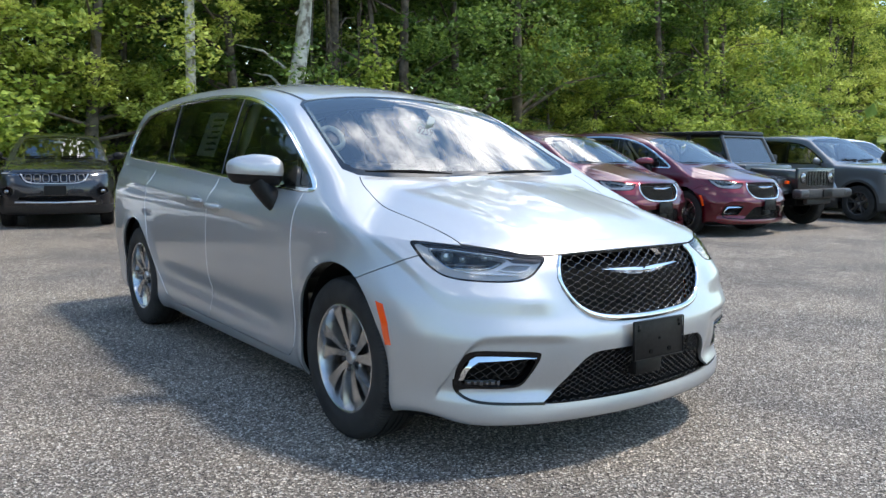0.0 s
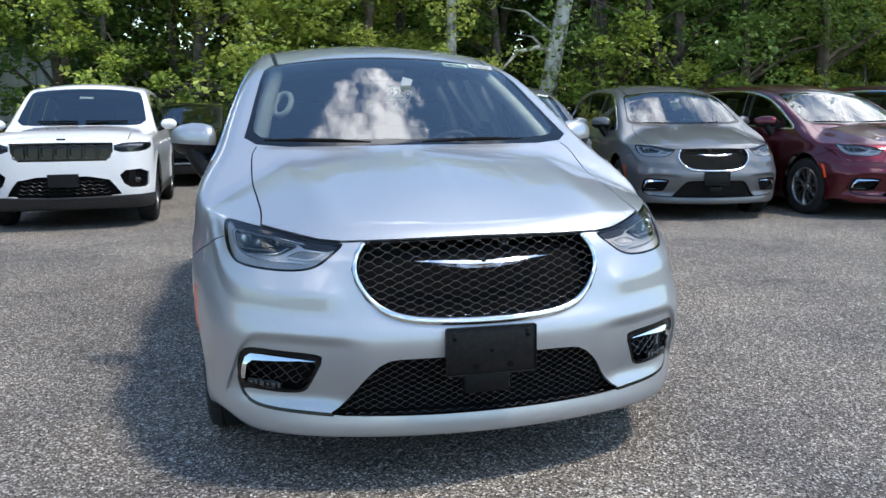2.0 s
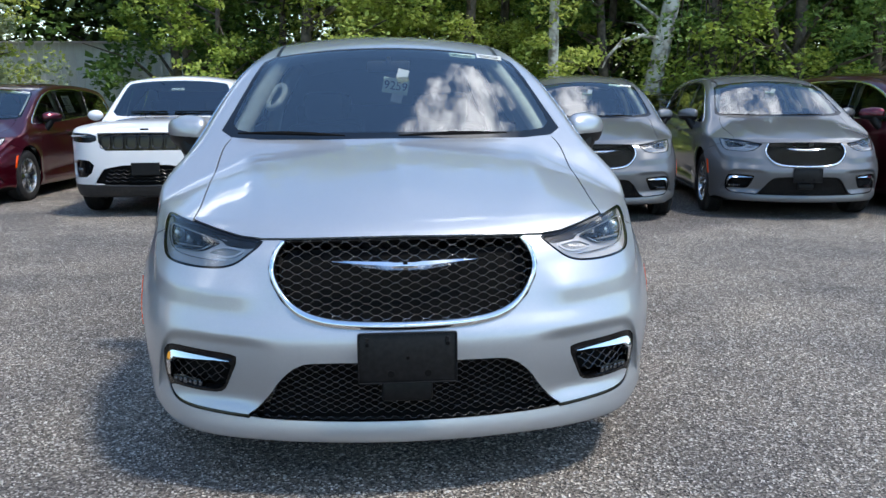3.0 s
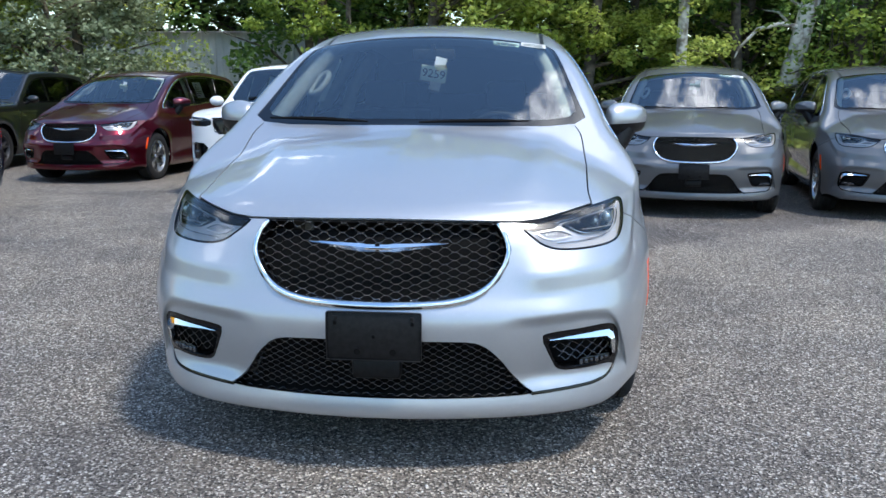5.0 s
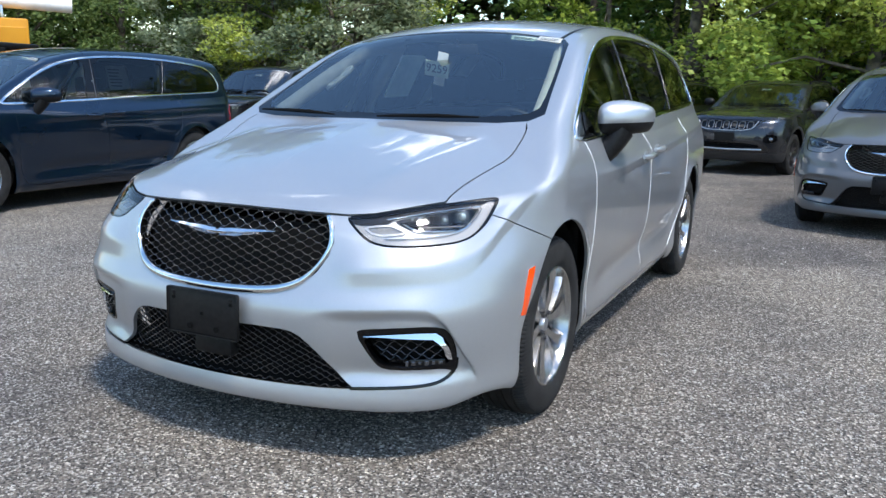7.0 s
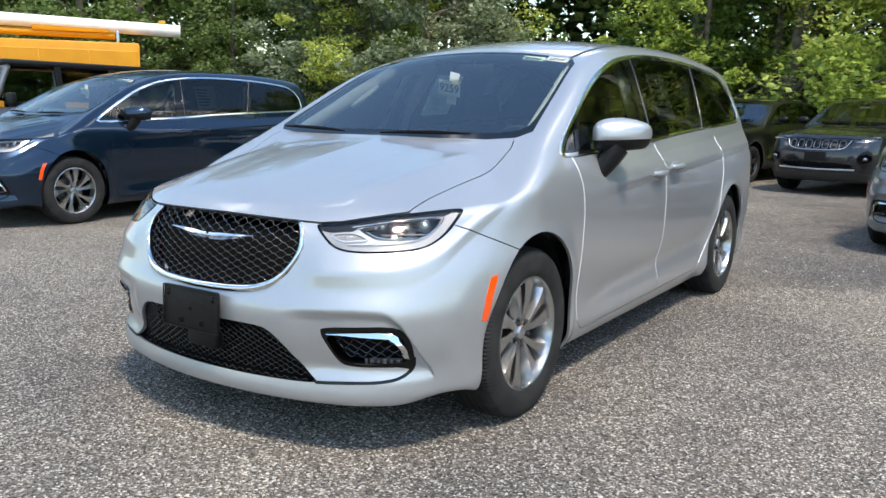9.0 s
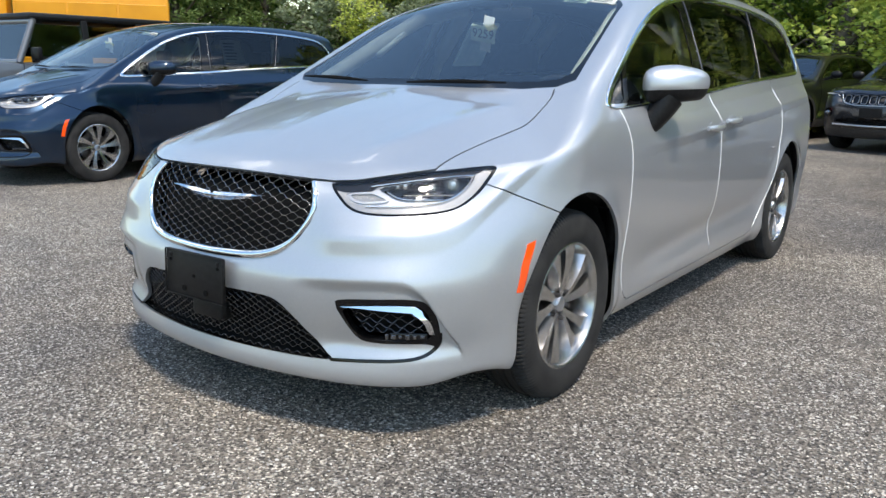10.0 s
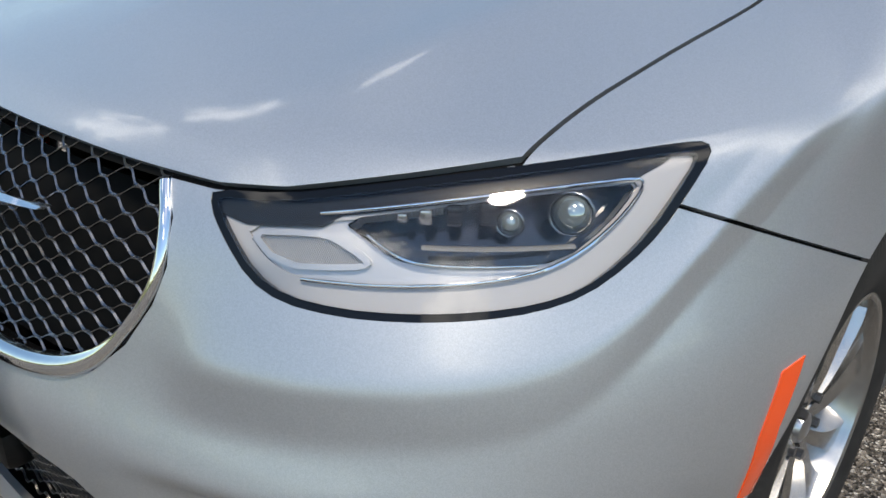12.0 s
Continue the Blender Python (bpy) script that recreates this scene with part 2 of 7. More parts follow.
class Shell:
    """The half x >= 0 of an implicit body as triangles, each with a region."""

    def __init__(self, f, lo, hi, h):
        self.f = f
        xs = np.arange(-h / 2, hi[0], h)
        ys, zs = np.arange(lo[1], hi[1], h), np.arange(lo[2], hi[2], h)
        G = np.stack(np.meshgrid(xs, ys, zs, indexing="ij"), -1)
        F = f(G.reshape(-1, 3)).reshape(G.shape[:3])
        S = F < 0
        n = np.array(S.shape) - 1
        acc, cnt = np.zeros((*n, 3)), np.zeros(n)
        for ax in range(3):
            for u in (0, 1):
                for v in (0, 1):
                    o = [0, 0, 0]
                    o[(ax + 1) % 3], o[(ax + 2) % 3] = u, v
                    o2 = list(o)
                    o2[ax] += 1
                    a = tuple(slice(o[i], o[i] + n[i]) for i in range(3))
                    b = tuple(slice(o2[i], o2[i] + n[i]) for i in range(3))
                    cr = S[a] != S[b]
                    t = F[a] / np.where(cr, F[a] - F[b], 1)
                    acc += np.where(cr[..., None], G[a] + t[..., None] * (G[b] - G[a]), 0)
                    cnt += cr
        ids = np.full(n, -1)
        used = cnt > 0
        ids[used] = np.arange(used.sum())
        V = acc[used] / cnt[used][:, None]
        quads = []
        for ax in range(3):
            u, v = (ax + 1) % 3, (ax + 2) % 3
            a = [slice(1, None)] * 3
            a[ax] = slice(0, n[ax])
            a[u], a[v] = slice(1, n[u]), slice(1, n[v])
            b = list(a)
            b[ax] = slice(1, n[ax] + 1)
            cr = np.argwhere(S[tuple(a)] != S[tuple(b)])
            if not len(cr):
                continue
            off = np.array([1, 1, 1])
            off[ax] = 0
            c = cr + off
            eu, ev = np.eye(3, dtype=int)[u], np.eye(3, dtype=int)[v]
            q = np.stack([ids[tuple((c - eu - ev).T)], ids[tuple((c - ev).T)], ids[tuple(c.T)], ids[tuple((c - eu).T)]], 1)
            flip = ~S[tuple(c.T)]
            q[flip] = q[flip][:, ::-1]
            quads.append(q)
        Q = np.vstack(quads)
        self.V = onto(f, V, 6)
        self.V[np.abs(self.V[:, 0]) < 1e-4, 0] = 0
        self.T = np.vstack([Q[:, [0, 1, 2]], Q[:, [0, 2, 3]]])
        self.L = np.array(["body"] * len(self.T), dtype="U24")

    def centre(self):
        return self.V[self.T].mean(1)

    def _split(self, E, inv, new, pos):
        """Split the marked edges at the given places."""
        base = len(self.V)
        vid = np.full(len(E), -1)
        vid[new] = base + np.arange(new.sum())
        p = onto(self.f, pos, 2)
        p[np.abs(pos[:, 0]) < 1e-6, 0] = 0
        self.V = np.vstack([self.V, p])
        m = vid[inv].reshape(-1, 3)
        k = (m >= 0).sum(1)
        T, L, out, lab = self.T, self.L, [self.T[k == 0]], [self.L[k == 0]]
        for r in range(3):
            i, j, l = r, (r + 1) % 3, (r + 2) % 3
            s = (k == 1) & (m[:, i] >= 0)
            a, b, c, q = T[s, i], T[s, j], T[s, l], m[s, i]
            out += [np.stack([a, q, c], 1), np.stack([q, b, c], 1)]
            lab += [L[s]] * 2
            s = (k == 2) & (m[:, l] < 0)
            a, b, c, q, w = T[s, i], T[s, j], T[s, l], m[s, i], m[s, j]
            out += [np.stack([q, b, w], 1), np.stack([a, q, w], 1), np.stack([a, w, c], 1)]
            lab += [L[s]] * 3
        s = k == 3
        a, b, c, q, w, z = T[s, 0], T[s, 1], T[s, 2], m[s, 0], m[s, 1], m[s, 2]
        out += [np.stack([a, q, z], 1), np.stack([q, b, w], 1), np.stack([z, w, c], 1), np.stack([q, w, z], 1)]
        lab += [L[s]] * 4
        self.T, self.L = np.vstack(out), np.concatenate(lab)

    def _edges(self, T):
        e = np.sort(np.stack([T, np.roll(T, -1, 1)], 2).reshape(-1, 2), 1).astype(np.int64)
        k, inv = np.unique(e[:, 0] * 4000000 + e[:, 1], return_inverse=True)
        return np.stack([k // 4000000, k % 4000000], 1), inv

    def refine(self, g, near, size):
        """Halve edges longer than size where |g| < near."""
        for _ in range(5):
            gv = np.abs(g(self.V))
            ln = np.linalg.norm(self.V[self.T] - self.V[np.roll(self.T, -1, 1)], axis=2).max(1)
            hot = (gv[self.T].min(1) < np.maximum(near, ln * 0.8)) & (ln > size)
            if not hot.any():
                return
            E, inv = self._edges(self.T)
            inv = inv.ravel()
            long = np.linalg.norm(self.V[E[:, 0]] - self.V[E[:, 1]], axis=1) > size * 0.7
            mark = np.zeros(len(E), bool)
            mark[inv.reshape(-1, 3)[hot].ravel()] = True
            mark &= long
            self._split(E, inv, mark, self.V[E[mark]].mean(1))

    def cut(self, g, label, of=("body",), size=0.012, near=0.004, inside_only=True):
        """Cut along g = 0 and give what lies within, of the regions named, a region of its own. g of points returns big values off its own side."""
        self.refine(g, near, size)
        E, inv = self._edges(self.T)
        inv = inv.ravel()
        gv = g(self.V)
        gv = np.where(np.abs(gv) < 1e-7, 1e-7, gv)
        cross = (gv[E[:, 0]] < 0) != (gv[E[:, 1]] < 0)
        cross &= np.abs(gv[E]).max(1) < 1.0
        a, b = self.V[E[cross, 0]], self.V[E[cross, 1]]
        ga = gv[E[cross, 0]]
        lo, hi = np.zeros(len(a)), np.ones(len(a))
        for _ in range(14):
            mid = (lo + hi) / 2
            same = (g(a + mid[:, None] * (b - a)) < 0) == (ga < 0)
            lo, hi = np.where(same, mid, lo), np.where(same, hi, mid)
        self._split(E, inv, cross, a + ((lo + hi) / 2)[:, None] * (b - a))
        c = self.centre()
        self.L[(g(c) < 0) & np.isin(self.L, of)] = label

    def take(self, *labels, inset=0.0):
        """Points, triangles and normals of the regions named."""
        T = self.T[np.isin(self.L, labels)]
        u, inv = np.unique(T.ravel(), return_inverse=True)
        V = self.V[u]
        N = grad(self.f, V)
        N /= np.linalg.norm(N, axis=1)[:, None] + 1e-9
        return V - inset * N, inv.reshape(-1, 3), N


def flipped(m):
    V, T, N = m
    return V * (-1, 1, 1), T[:, ::-1], N * (-1, 1, 1)


def both(m):
    V, T, N = flipped(m)
    return np.vstack([m[0], V]), np.vstack([m[1], T + len(m[0])]), np.vstack([m[2], N])


def skirted(m, depth):
    """Turn the rim of a panel inwards, so that it has thickness."""
    V, T, N = m
    e = np.stack([T, np.roll(T, -1, 1)], 2).reshape(-1, 2)
    key = np.sort(e, 1).astype(np.int64)
    u, idx, cnt = np.unique(key[:, 0] * 4000000 + key[:, 1], return_index=True, return_counts=True)
    b = e[idx[cnt == 1]]
    b = b[~((np.abs(V[b[:, 0], 0]) < 1e-5) & (np.abs(V[b[:, 1], 0]) < 1e-5))]
    p, q = V[b[:, 0]], V[b[:, 1]]
    p2, q2 = p - depth * N[b[:, 0]], q - depth * N[b[:, 1]]
    k = len(b)
    n = np.cross(p2 - p, q - p)
    n /= np.linalg.norm(n, axis=1)[:, None] + 1e-12
    i = len(V) + np.arange(k)
    T2 = np.vstack([np.stack([i, i + 2 * k, i + k], 1), np.stack([i + k, i + 2 * k, i + 3 * k], 1)])
    return np.vstack([V, p, q, p2, q2]), np.vstack([T, T2]), np.vstack([N, n, n, n, n])


def mesh_of(name, m, material):
    me = bpy.data.meshes.new(name)
    me.from_pydata(m[0].tolist(), [], m[1].tolist())
    me.polygons.foreach_set("use_smooth", np.ones(len(me.polygons), bool))
    if len(m) > 2:
        me.normals_split_custom_set_from_vertices(m[2].tolist())
    if material:
        me.materials.append(material)
    return me


def panel(name, m, material, parent, label=""):
    ob = new(name, mesh_of(name, m, material))
    ob.parent = parent
    return tagged(ob, label)


def part(name, bm, material, parent, label="", smooth=None):
    """One bmesh as one mesh object under a thing or a part."""
    me = bpy.data.meshes.new(name)
    bm.to_mesh(me)
    bm.free()
    if smooth is not None:
        me.polygons.foreach_set("use_smooth", np.ones(len(me.polygons), bool))
        me.set_sharp_from_angle(angle=radians(smooth))
    me.materials.append(material)
    ob = new(name, me)
    ob.parent = parent
    return tagged(ob, label)


def thing(name, label, category, group="", kind="", at=None):
    ob = new(name)
    if at is not None:
        ob.matrix_basis = at
    return tagged(ob, label, category, group, kind)


def box(bm, c, s, bevel=0.0, m=None):
    """A box of centre c and size s, bevelled, into bm."""
    r = bmesh.ops.create_cube(bm, size=1.0)
    vs = r["verts"]
    for v in vs:
        v.co = Vector((v.co[0] * s[0], v.co[1] * s[1], v.co[2] * s[2]))
    if bevel:
        es = list({e for v in vs for e in v.link_edges})
        r = bmesh.ops.bevel(bm, geom=es, offset=bevel, segments=2, affect="EDGES", profile=0.5)
        vs = list({v for f in r["faces"] for v in f.verts} | {v for v in vs if v.is_valid})
    for v in vs:
        v.co = (m @ v.co if m else v.co) + Vector(c)
    return vs


def sweep(bm, pts, radius, n=8, closed=False, flat=None):
    """A tube along pts; radius a number or one for each point; flat squeezes it along its second axis."""
    P = [Vector(p) for p in pts]
    k = len(P)
    rs = radius if isinstance(radius, (list, tuple, np.ndarray)) else [radius] * k
    rings, up = [], Vector((0, 0, 1))
    for i in range(k):
        a = P[(i - 1) % k] if closed or i else P[0]
        b = P[(i + 1) % k] if closed or i < k - 1 else P[-1]
        d = (b - a).normalized()
        s = d.cross(up)
        if s.length < 0.1:
            s = d.cross(Vector((0, 1, 0)))
        s.normalize()
        u = s.cross(d)
        rings.append([bm.verts.new(P[i] + rs[i] * (s * math.cos(2 * math.pi * j / n) + u * math.sin(2 * math.pi * j / n) * (flat or 1))) for j in range(n)])
    for i in range(k if closed else k - 1):
        A, B = rings[i], rings[(i + 1) % k]
        for j in range(n):
            bm.faces.new((A[j], A[(j + 1) % n], B[(j + 1) % n], B[j]))
    if not closed:
        bm.faces.new(rings[0])
        bm.faces.new(rings[-1][::-1])


def lathe(bm, profile, n=48, axis="x", closed=False):
    """Turn (radius, along) pairs round the axis."""
    rings = []
    for i in range(n):
        a = 2 * math.pi * i / n
        c, s = math.cos(a), math.sin(a)
        rings.append([bm.verts.new((w, r * c, r * s) if axis == "x" else (r * c, r * s, w)) for r, w in profile])
    m = len(profile)
    for i in range(n):
        A, B = rings[i], rings[(i + 1) % n]
        for j in range(m if closed else m - 1):
            bm.faces.new((A[j], B[j], B[(j + 1) % m], A[(j + 1) % m]))


# ---- wheels ----
def turned(name, profile, n, material, parent, bumps=None, label=""):
    """A turned part round x; bumps(i, j) lowers single points of the profile."""
    bm = bmesh.new()
    rings = []
    for i in range(n):
        a = 2 * math.pi * i / n
        rings.append([bm.verts.new((w, (r - (bumps(i, j) if bumps else 0)) * math.cos(a), (r - (bumps(i, j) if bumps else 0)) * math.sin(a))) for j, (r, w) in enumerate(profile)])
    for i in range(n):
        A, B = rings[i], rings[(i + 1) % n]
        for j in range(len(profile) - 1):
            bm.faces.new((A[j], A[j + 1], B[j + 1], B[j]))
    bmesh.ops.recalc_face_normals(bm, faces=bm.faces)
    return part(name, bm, material, parent, label, smooth=32)


def make_wheel(parent, spokes="twist", R=0.366, rim=0.2385, alloy=None, fine=True):
    """A wheel with its outer face towards +x, axle at the origin: tyre, rim, spokes, hub cap, nuts, brake disc."""
    alloy = alloy or M_WHEEL
    w = new("wheel")
    w.parent = parent
    k = R / 0.366
    half = [(0.366, 0.0), (0.366, 0.008), (0.359, 0.010), (0.359, 0.018), (0.366, 0.020), (0.365, 0.046), (0.358, 0.048), (0.358, 0.056), (0.364, 0.058), (0.361, 0.085), (0.352, 0.101), (0.335, 0.110), (0.312, 0.1155), (0.285, 0.1165), (0.262, 0.1135), (0.247, 0.1075), (0.238, 0.1035), (0.2335, 0.1005)]
    prof = [(r * k if r > 0.25 else rim + (r - 0.2335), x) for r, x in [(r, -x) for r, x in half[::-1]][:-1] + half]
    m = len(half) - 1
    turned("tyre", prof, 390 if fine else 60, M_RUBBER, w, (lambda i, j: 0.009 if i % 3 == 0 and abs(j - m) in (7, 8, 9, 10) else 0.0) if fine else None)
    turned("rim", [(rim + 0.004, 0.099), (rim + 0.006, 0.105), (rim + 0.001, 0.107), (rim - 0.006, 0.103), (rim - 0.011, 0.090), (rim - 0.020, 0.055), (rim - 0.026, 0.0), (rim - 0.024, -0.08), (rim, -0.10)], 64, alloy, w)
    # brake disc, and a near-black plate standing in for the shade behind it
    turned("brake_disc", [(0.02, -0.012), (0.155, -0.012), (0.155, -0.022), (0.02, -0.022)], 32, M_BRAKE, w)
    turned("back_plate", [(0.01, -0.045), (rim - 0.022, -0.045), (rim - 0.022, -0.05)], 32, M_DARK, w)
    bm = bmesh.new()
    box(bm, (-0.012, 0.0, 0.13), (0.06, 0.13, 0.06), 0.012)
    part("brake_caliper", bm, M_BRAKE, w)
    n = 5
    for i in range(n):
        for s in (-1, 1):
            bm = bmesh.new()
            rows = []
            a0 = 2 * math.pi * i / n + math.pi / 2
            if spokes == "twist":
                stations = [(0.030, 0.20, 0.013, 0.066), (0.060, 0.225, 0.0165, 0.074), (0.10, 0.25, 0.020, 0.080), (0.14, 0.27, 0.0235, 0.084), (0.18, 0.28, 0.033, 0.088), (0.21, 0.285, 0.042, 0.090), (rim - 0.002, 0.288, 0.049, 0.088)]
            else:
                stations = [(0.035, 0.10, 0.016, 0.075), (0.08, 0.13, 0.015, 0.082), (0.14, 0.16, 0.014, 0.086), (rim - 0.006, 0.20, 0.016, 0.094)]
            for r, d, wd, x in stations:
                a = a0 + s * d + (0.16 * (r / rim) ** 1.4 if spokes == "twist" else 0)
                er, et = Vector((0, math.cos(a), math.sin(a))), Vector((0, -math.sin(a), math.cos(a)))
                c = er * r
                rows.append([bm.verts.new(c + et * q * wd + Vector((xx, 0, 0))) for q, xx in ((-1.0, x - 0.055), (-0.94, x - 0.017 * (1 - s) - 0.005), (0.52 * s - 0.1, x), (0.94, x - 0.017 * (1 + s) - 0.005), (1.0, x - 0.055))])
            for A, B in zip(rows[:-1], rows[1:]):
                for j in range(5):
                    bm.faces.new((A[j], A[(j + 1) % 5], B[(j + 1) % 5], B[j]))
            bm.faces.new(rows[0])
            bm.faces.new(rows[-1])
            bmesh.ops.recalc_face_normals(bm, faces=bm.faces)
            part("spoke", bm, alloy, w, smooth=28)
    turned("hub", [(0.0, 0.062), (0.055, 0.062), (0.072, 0.052), (0.078, 0.03), (0.078, -0.01)], 30, alloy, w)
    turned("hub_cap", [(0.0, 0.079), (0.018, 0.078), (0.027, 0.074), (0.031, 0.064)], 24, M_SATIN, w, label="round metal centre cap")
    for i in range(5):
        a = 2 * math.pi * (i + 0.5) / 5 + math.pi / 2
        bm = bmesh.new()
        bmesh.ops.create_cone(bm, cap_ends=True, segments=6, radius1=0.011, radius2=0.009, depth=0.03, matrix=Matrix.Translation((0.066, 0.055 * math.cos(a), 0.055 * math.sin(a))) @ Matrix.Rotation(math.pi / 2, 4, "Y"))
        part("lug_nut", bm, M_WHEELD, w)
    return w


# ---- the minivan ----
def side_of(poly, lo=0.5, edge=False, width=0.0):
    """A cutter seen from the side: a polygon, or a band of that width along a line."""
    def g(p):
        q = p[:, 1:3]
        d = along(poly, q) - width if edge else inside(poly, q) - width
        return np.where(p[:, 0] > lo, d, 9.0)
    return g


def front_of(poly, back=0.1, edge=False, width=0.0):
    def g(p):
        q = p[:, [0, 2]]
        d = along(poly, q) - width if edge else inside(poly, q) - width
        return np.where(p[:, 1] < back, d, 9.0)
    return g


def top_of(poly, low=0.8, edge=False, width=0.0):
    def g(p):
        q = p[:, :2]
        d = along(poly, q) - width if edge else inside(poly, q) - width
        return np.where(p[:, 2] > low, d, 9.0)
    return g


def arches(centres, front, rear, high, low):
    def g(p):
        d = np.full(len(p), 9.0)
        for c in centres:
            y, z = p[:, 1] - c, p[:, 2] - low
            a = np.where(y < 0, front, rear)
            e = (np.sqrt((y / a) ** 2 + (np.maximum(z, 0) / high) ** 2) - 1) * a
            d = np.minimum(d, e)
        return np.where(p[:, 0] > 0.3, d, 9.0)
    return g


def make_minivan():
    car = thing("minivan", "silver minivan", "car")
    sh = Shell(minivan, (0, -1.1, 0.08), (1.1, 4.3, 1.9), 0.032)
    dlo = rounded([(0.335, 1.142), (0.53, 1.262), (0.80, 1.41), (1.06, 1.522), (1.35, 1.604), (1.70, 1.652), (2.2, 1.676), (2.8, 1.665), (3.3, 1.632), (3.62, 1.585), (3.74, 1.42), (3.70, 1.262), (3.45, 1.246), (2.56, 1.21), (2.04, 1.186), (1.6, 1.155), (0.8, 1.122), (0.45, 1.108), (0.33, 1.112)], 2)
    sh.cut(arches((0.0, 3.089), 0.385, 0.412, 0.455, 0.36), "arch", size=0.02)
    sh.cut(lambda p: np.where((p[:, 0] > 0.3) & (np.minimum(np.abs(p[:, 1] + 0.0), np.abs(p[:, 1] - 3.089)) < 0.34), p[:, 2] - 0.36, 9.0), "arch", size=0.03)
    sh.refine(lambda p: np.where((p[:, 1] < 0.0) & (p[:, 2] > 0.2), 0.0, 9.0), 0.01, 0.026)
    sh.refine(lambda p: np.where((p[:, 1] < -0.15) & (p[:, 0] > 0.36) & (p[:, 2] > 0.26) & (p[:, 2] < 0.98), 0.0, 9.0), 0.01, 0.015)
    sh.refine(lambda p: np.where((p[:, 0] < 0.05) & (p[:, 1] < 0.2) & (p[:, 2] > 0.9), 0.0, 9.0), 0.01, 0.014)
    sh.refine(lambda p: np.where((p[:, 0] > 0.8) & (p[:, 1] > 0.3) & (np.abs(p[:, 2] - 0.918 - 0.05 * p[:, 1]) < 0.09), 0.0, 9.0), 0.01, 0.022)

    def belly(p):
        n = grad(minivan, p)
        return np.where(p[:, 2] < 0.32, (n[:, 2] / (np.linalg.norm(n, axis=1) + 1e-9) + 0.75) * 0.1, 9.0)
    sh.cut(belly, "under", size=0.02)
    # side glass with its bright surround
    sh.cut(side_of(dlo), "dlo_chrome", size=0.010)
    sh.cut(side_of(dlo, width=-0.017), "dlo_black", ("dlo_chrome",), size=0.010)
    panes = {
        "quarter_glass": [(0.375, 1.135), (0.59, 1.285), (0.545, 1.20), (0.505, 1.128)],
        "front_glass": [(0.545, 1.128), (0.585, 1.20), (0.64, 1.302), (0.82, 1.395), (1.07, 1.50), (1.33, 1.575), (1.55, 1.61), (1.50, 1.42), (1.44, 1.25), (1.425, 1.155), (0.9, 1.135)],
        "slide_glass": [(1.585, 1.178), (1.62, 1.36), (1.69, 1.63), (2.2, 1.652), (2.77, 1.643), (2.66, 1.42), (2.56, 1.235), (2.04, 1.21)],
        "rear_glass": [(2.63, 1.24), (2.73, 1.43), (2.85, 1.636), (3.28, 1.608), (3.585, 1.56), (3.70, 1.42), (3.67, 1.285), (3.45, 1.268)],
    }
    for k, v in panes.items():
        sh.cut(side_of(rounded(v, 1)), k, ("dlo_black",), size=0.014)
    # windscreen and the dark frit round it
    ws = [(0.0, 0.185), (0.35, 0.20), (0.60, 0.225), (0.735, 0.265), (0.788, 0.33), (0.757, 0.50), (0.706, 0.80), (0.665, 1.02), (0.62, 1.09), (0.3, 1.115), (0.0, 1.12), (-0.3, 1.115), (-0.3, 0.185)]
    sh.cut(top_of(ws, 1.0), "ws_frit", size=0.016)
    sh.cut(top_of(rounded([(-0.3, 0.25), (0.0, 0.25), (0.35, 0.26), (0.62, 0.285), (0.745, 0.345), (0.736, 0.50), (0.688, 0.80), (0.646, 1.01), (0.60, 1.07), (0.3, 1.088), (0.0, 1.092), (-0.3, 1.088)], 1), 1.0), "ws_glass", ("ws_frit",), size=0.016)
    # roof ditch strips
    sh.cut(top_of([(0.60, 1.085), (0.605, 1.6), (0.61, 2.4), (0.59, 3.3), (0.53, 3.85)], 1.5, True, 0.011), "roof_strip", size=0.012)
    # lamps and grilles
    hl = rounded([(0.470, 0.884), (0.478, 0.868), (0.514, 0.840), (0.557, 0.808), (0.602, 0.793), (0.662, 0.789), (0.722, 0.790), (0.778, 0.793), (0.819, 0.798), (0.846, 0.809), (0.863, 0.832), (0.873, 0.860), (0.877, 0.895), (0.877, 0.926), (0.866, 0.938), (0.846, 0.9385), (0.80, 0.9335), (0.744, 0.926), (0.696, 0.9185), (0.629, 0.9055), (0.552, 0.890)], 1)
    sh.cut(front_of(hl, -0.25), "hl_rim", size=0.006)
    sh.cut(front_of(hl, -0.25, width=-0.0075), "hl_drl", ("hl_rim",), size=0.006)
    dark = rounded([(0.622, 0.877), (0.691, 0.891), (0.753, 0.902), (0.834, 0.911), (0.843, 0.902), (0.838, 0.872), (0.820, 0.842), (0.781, 0.8395), (0.722, 0.8395), (0.690, 0.845), (0.658, 0.860)], 1)
    sh.cut(front_of(dark, -0.25), "hl_dark", ("hl_drl",), size=0.006)
    turn = rounded([(0.527, 0.856), (0.606, 0.865), (0.630, 0.862), (0.668, 0.846), (0.672, 0.836), (0.655, 0.831), (0.580, 0.824)], 1)
    sh.cut(front_of(turn, -0.25), "hl_frame", ("hl_drl",), size=0.006)
    sh.cut(front_of(turn, -0.25, width=-0.006), "hl_turn", ("hl_frame",), size=0.006)
    sh.cut(front_of([(0.46, 0.868), (0.500, 0.863), (0.527, 0.859), (0.606, 0.868), (0.622, 0.880), (0.691, 0.894), (0.753, 0.905), (0.838, 0.914), (0.848, 0.925), (0.862, 0.96), (0.6, 0.93), (0.46, 0.90)], -0.25), "hl_top", ("hl_drl",), size=0.007)
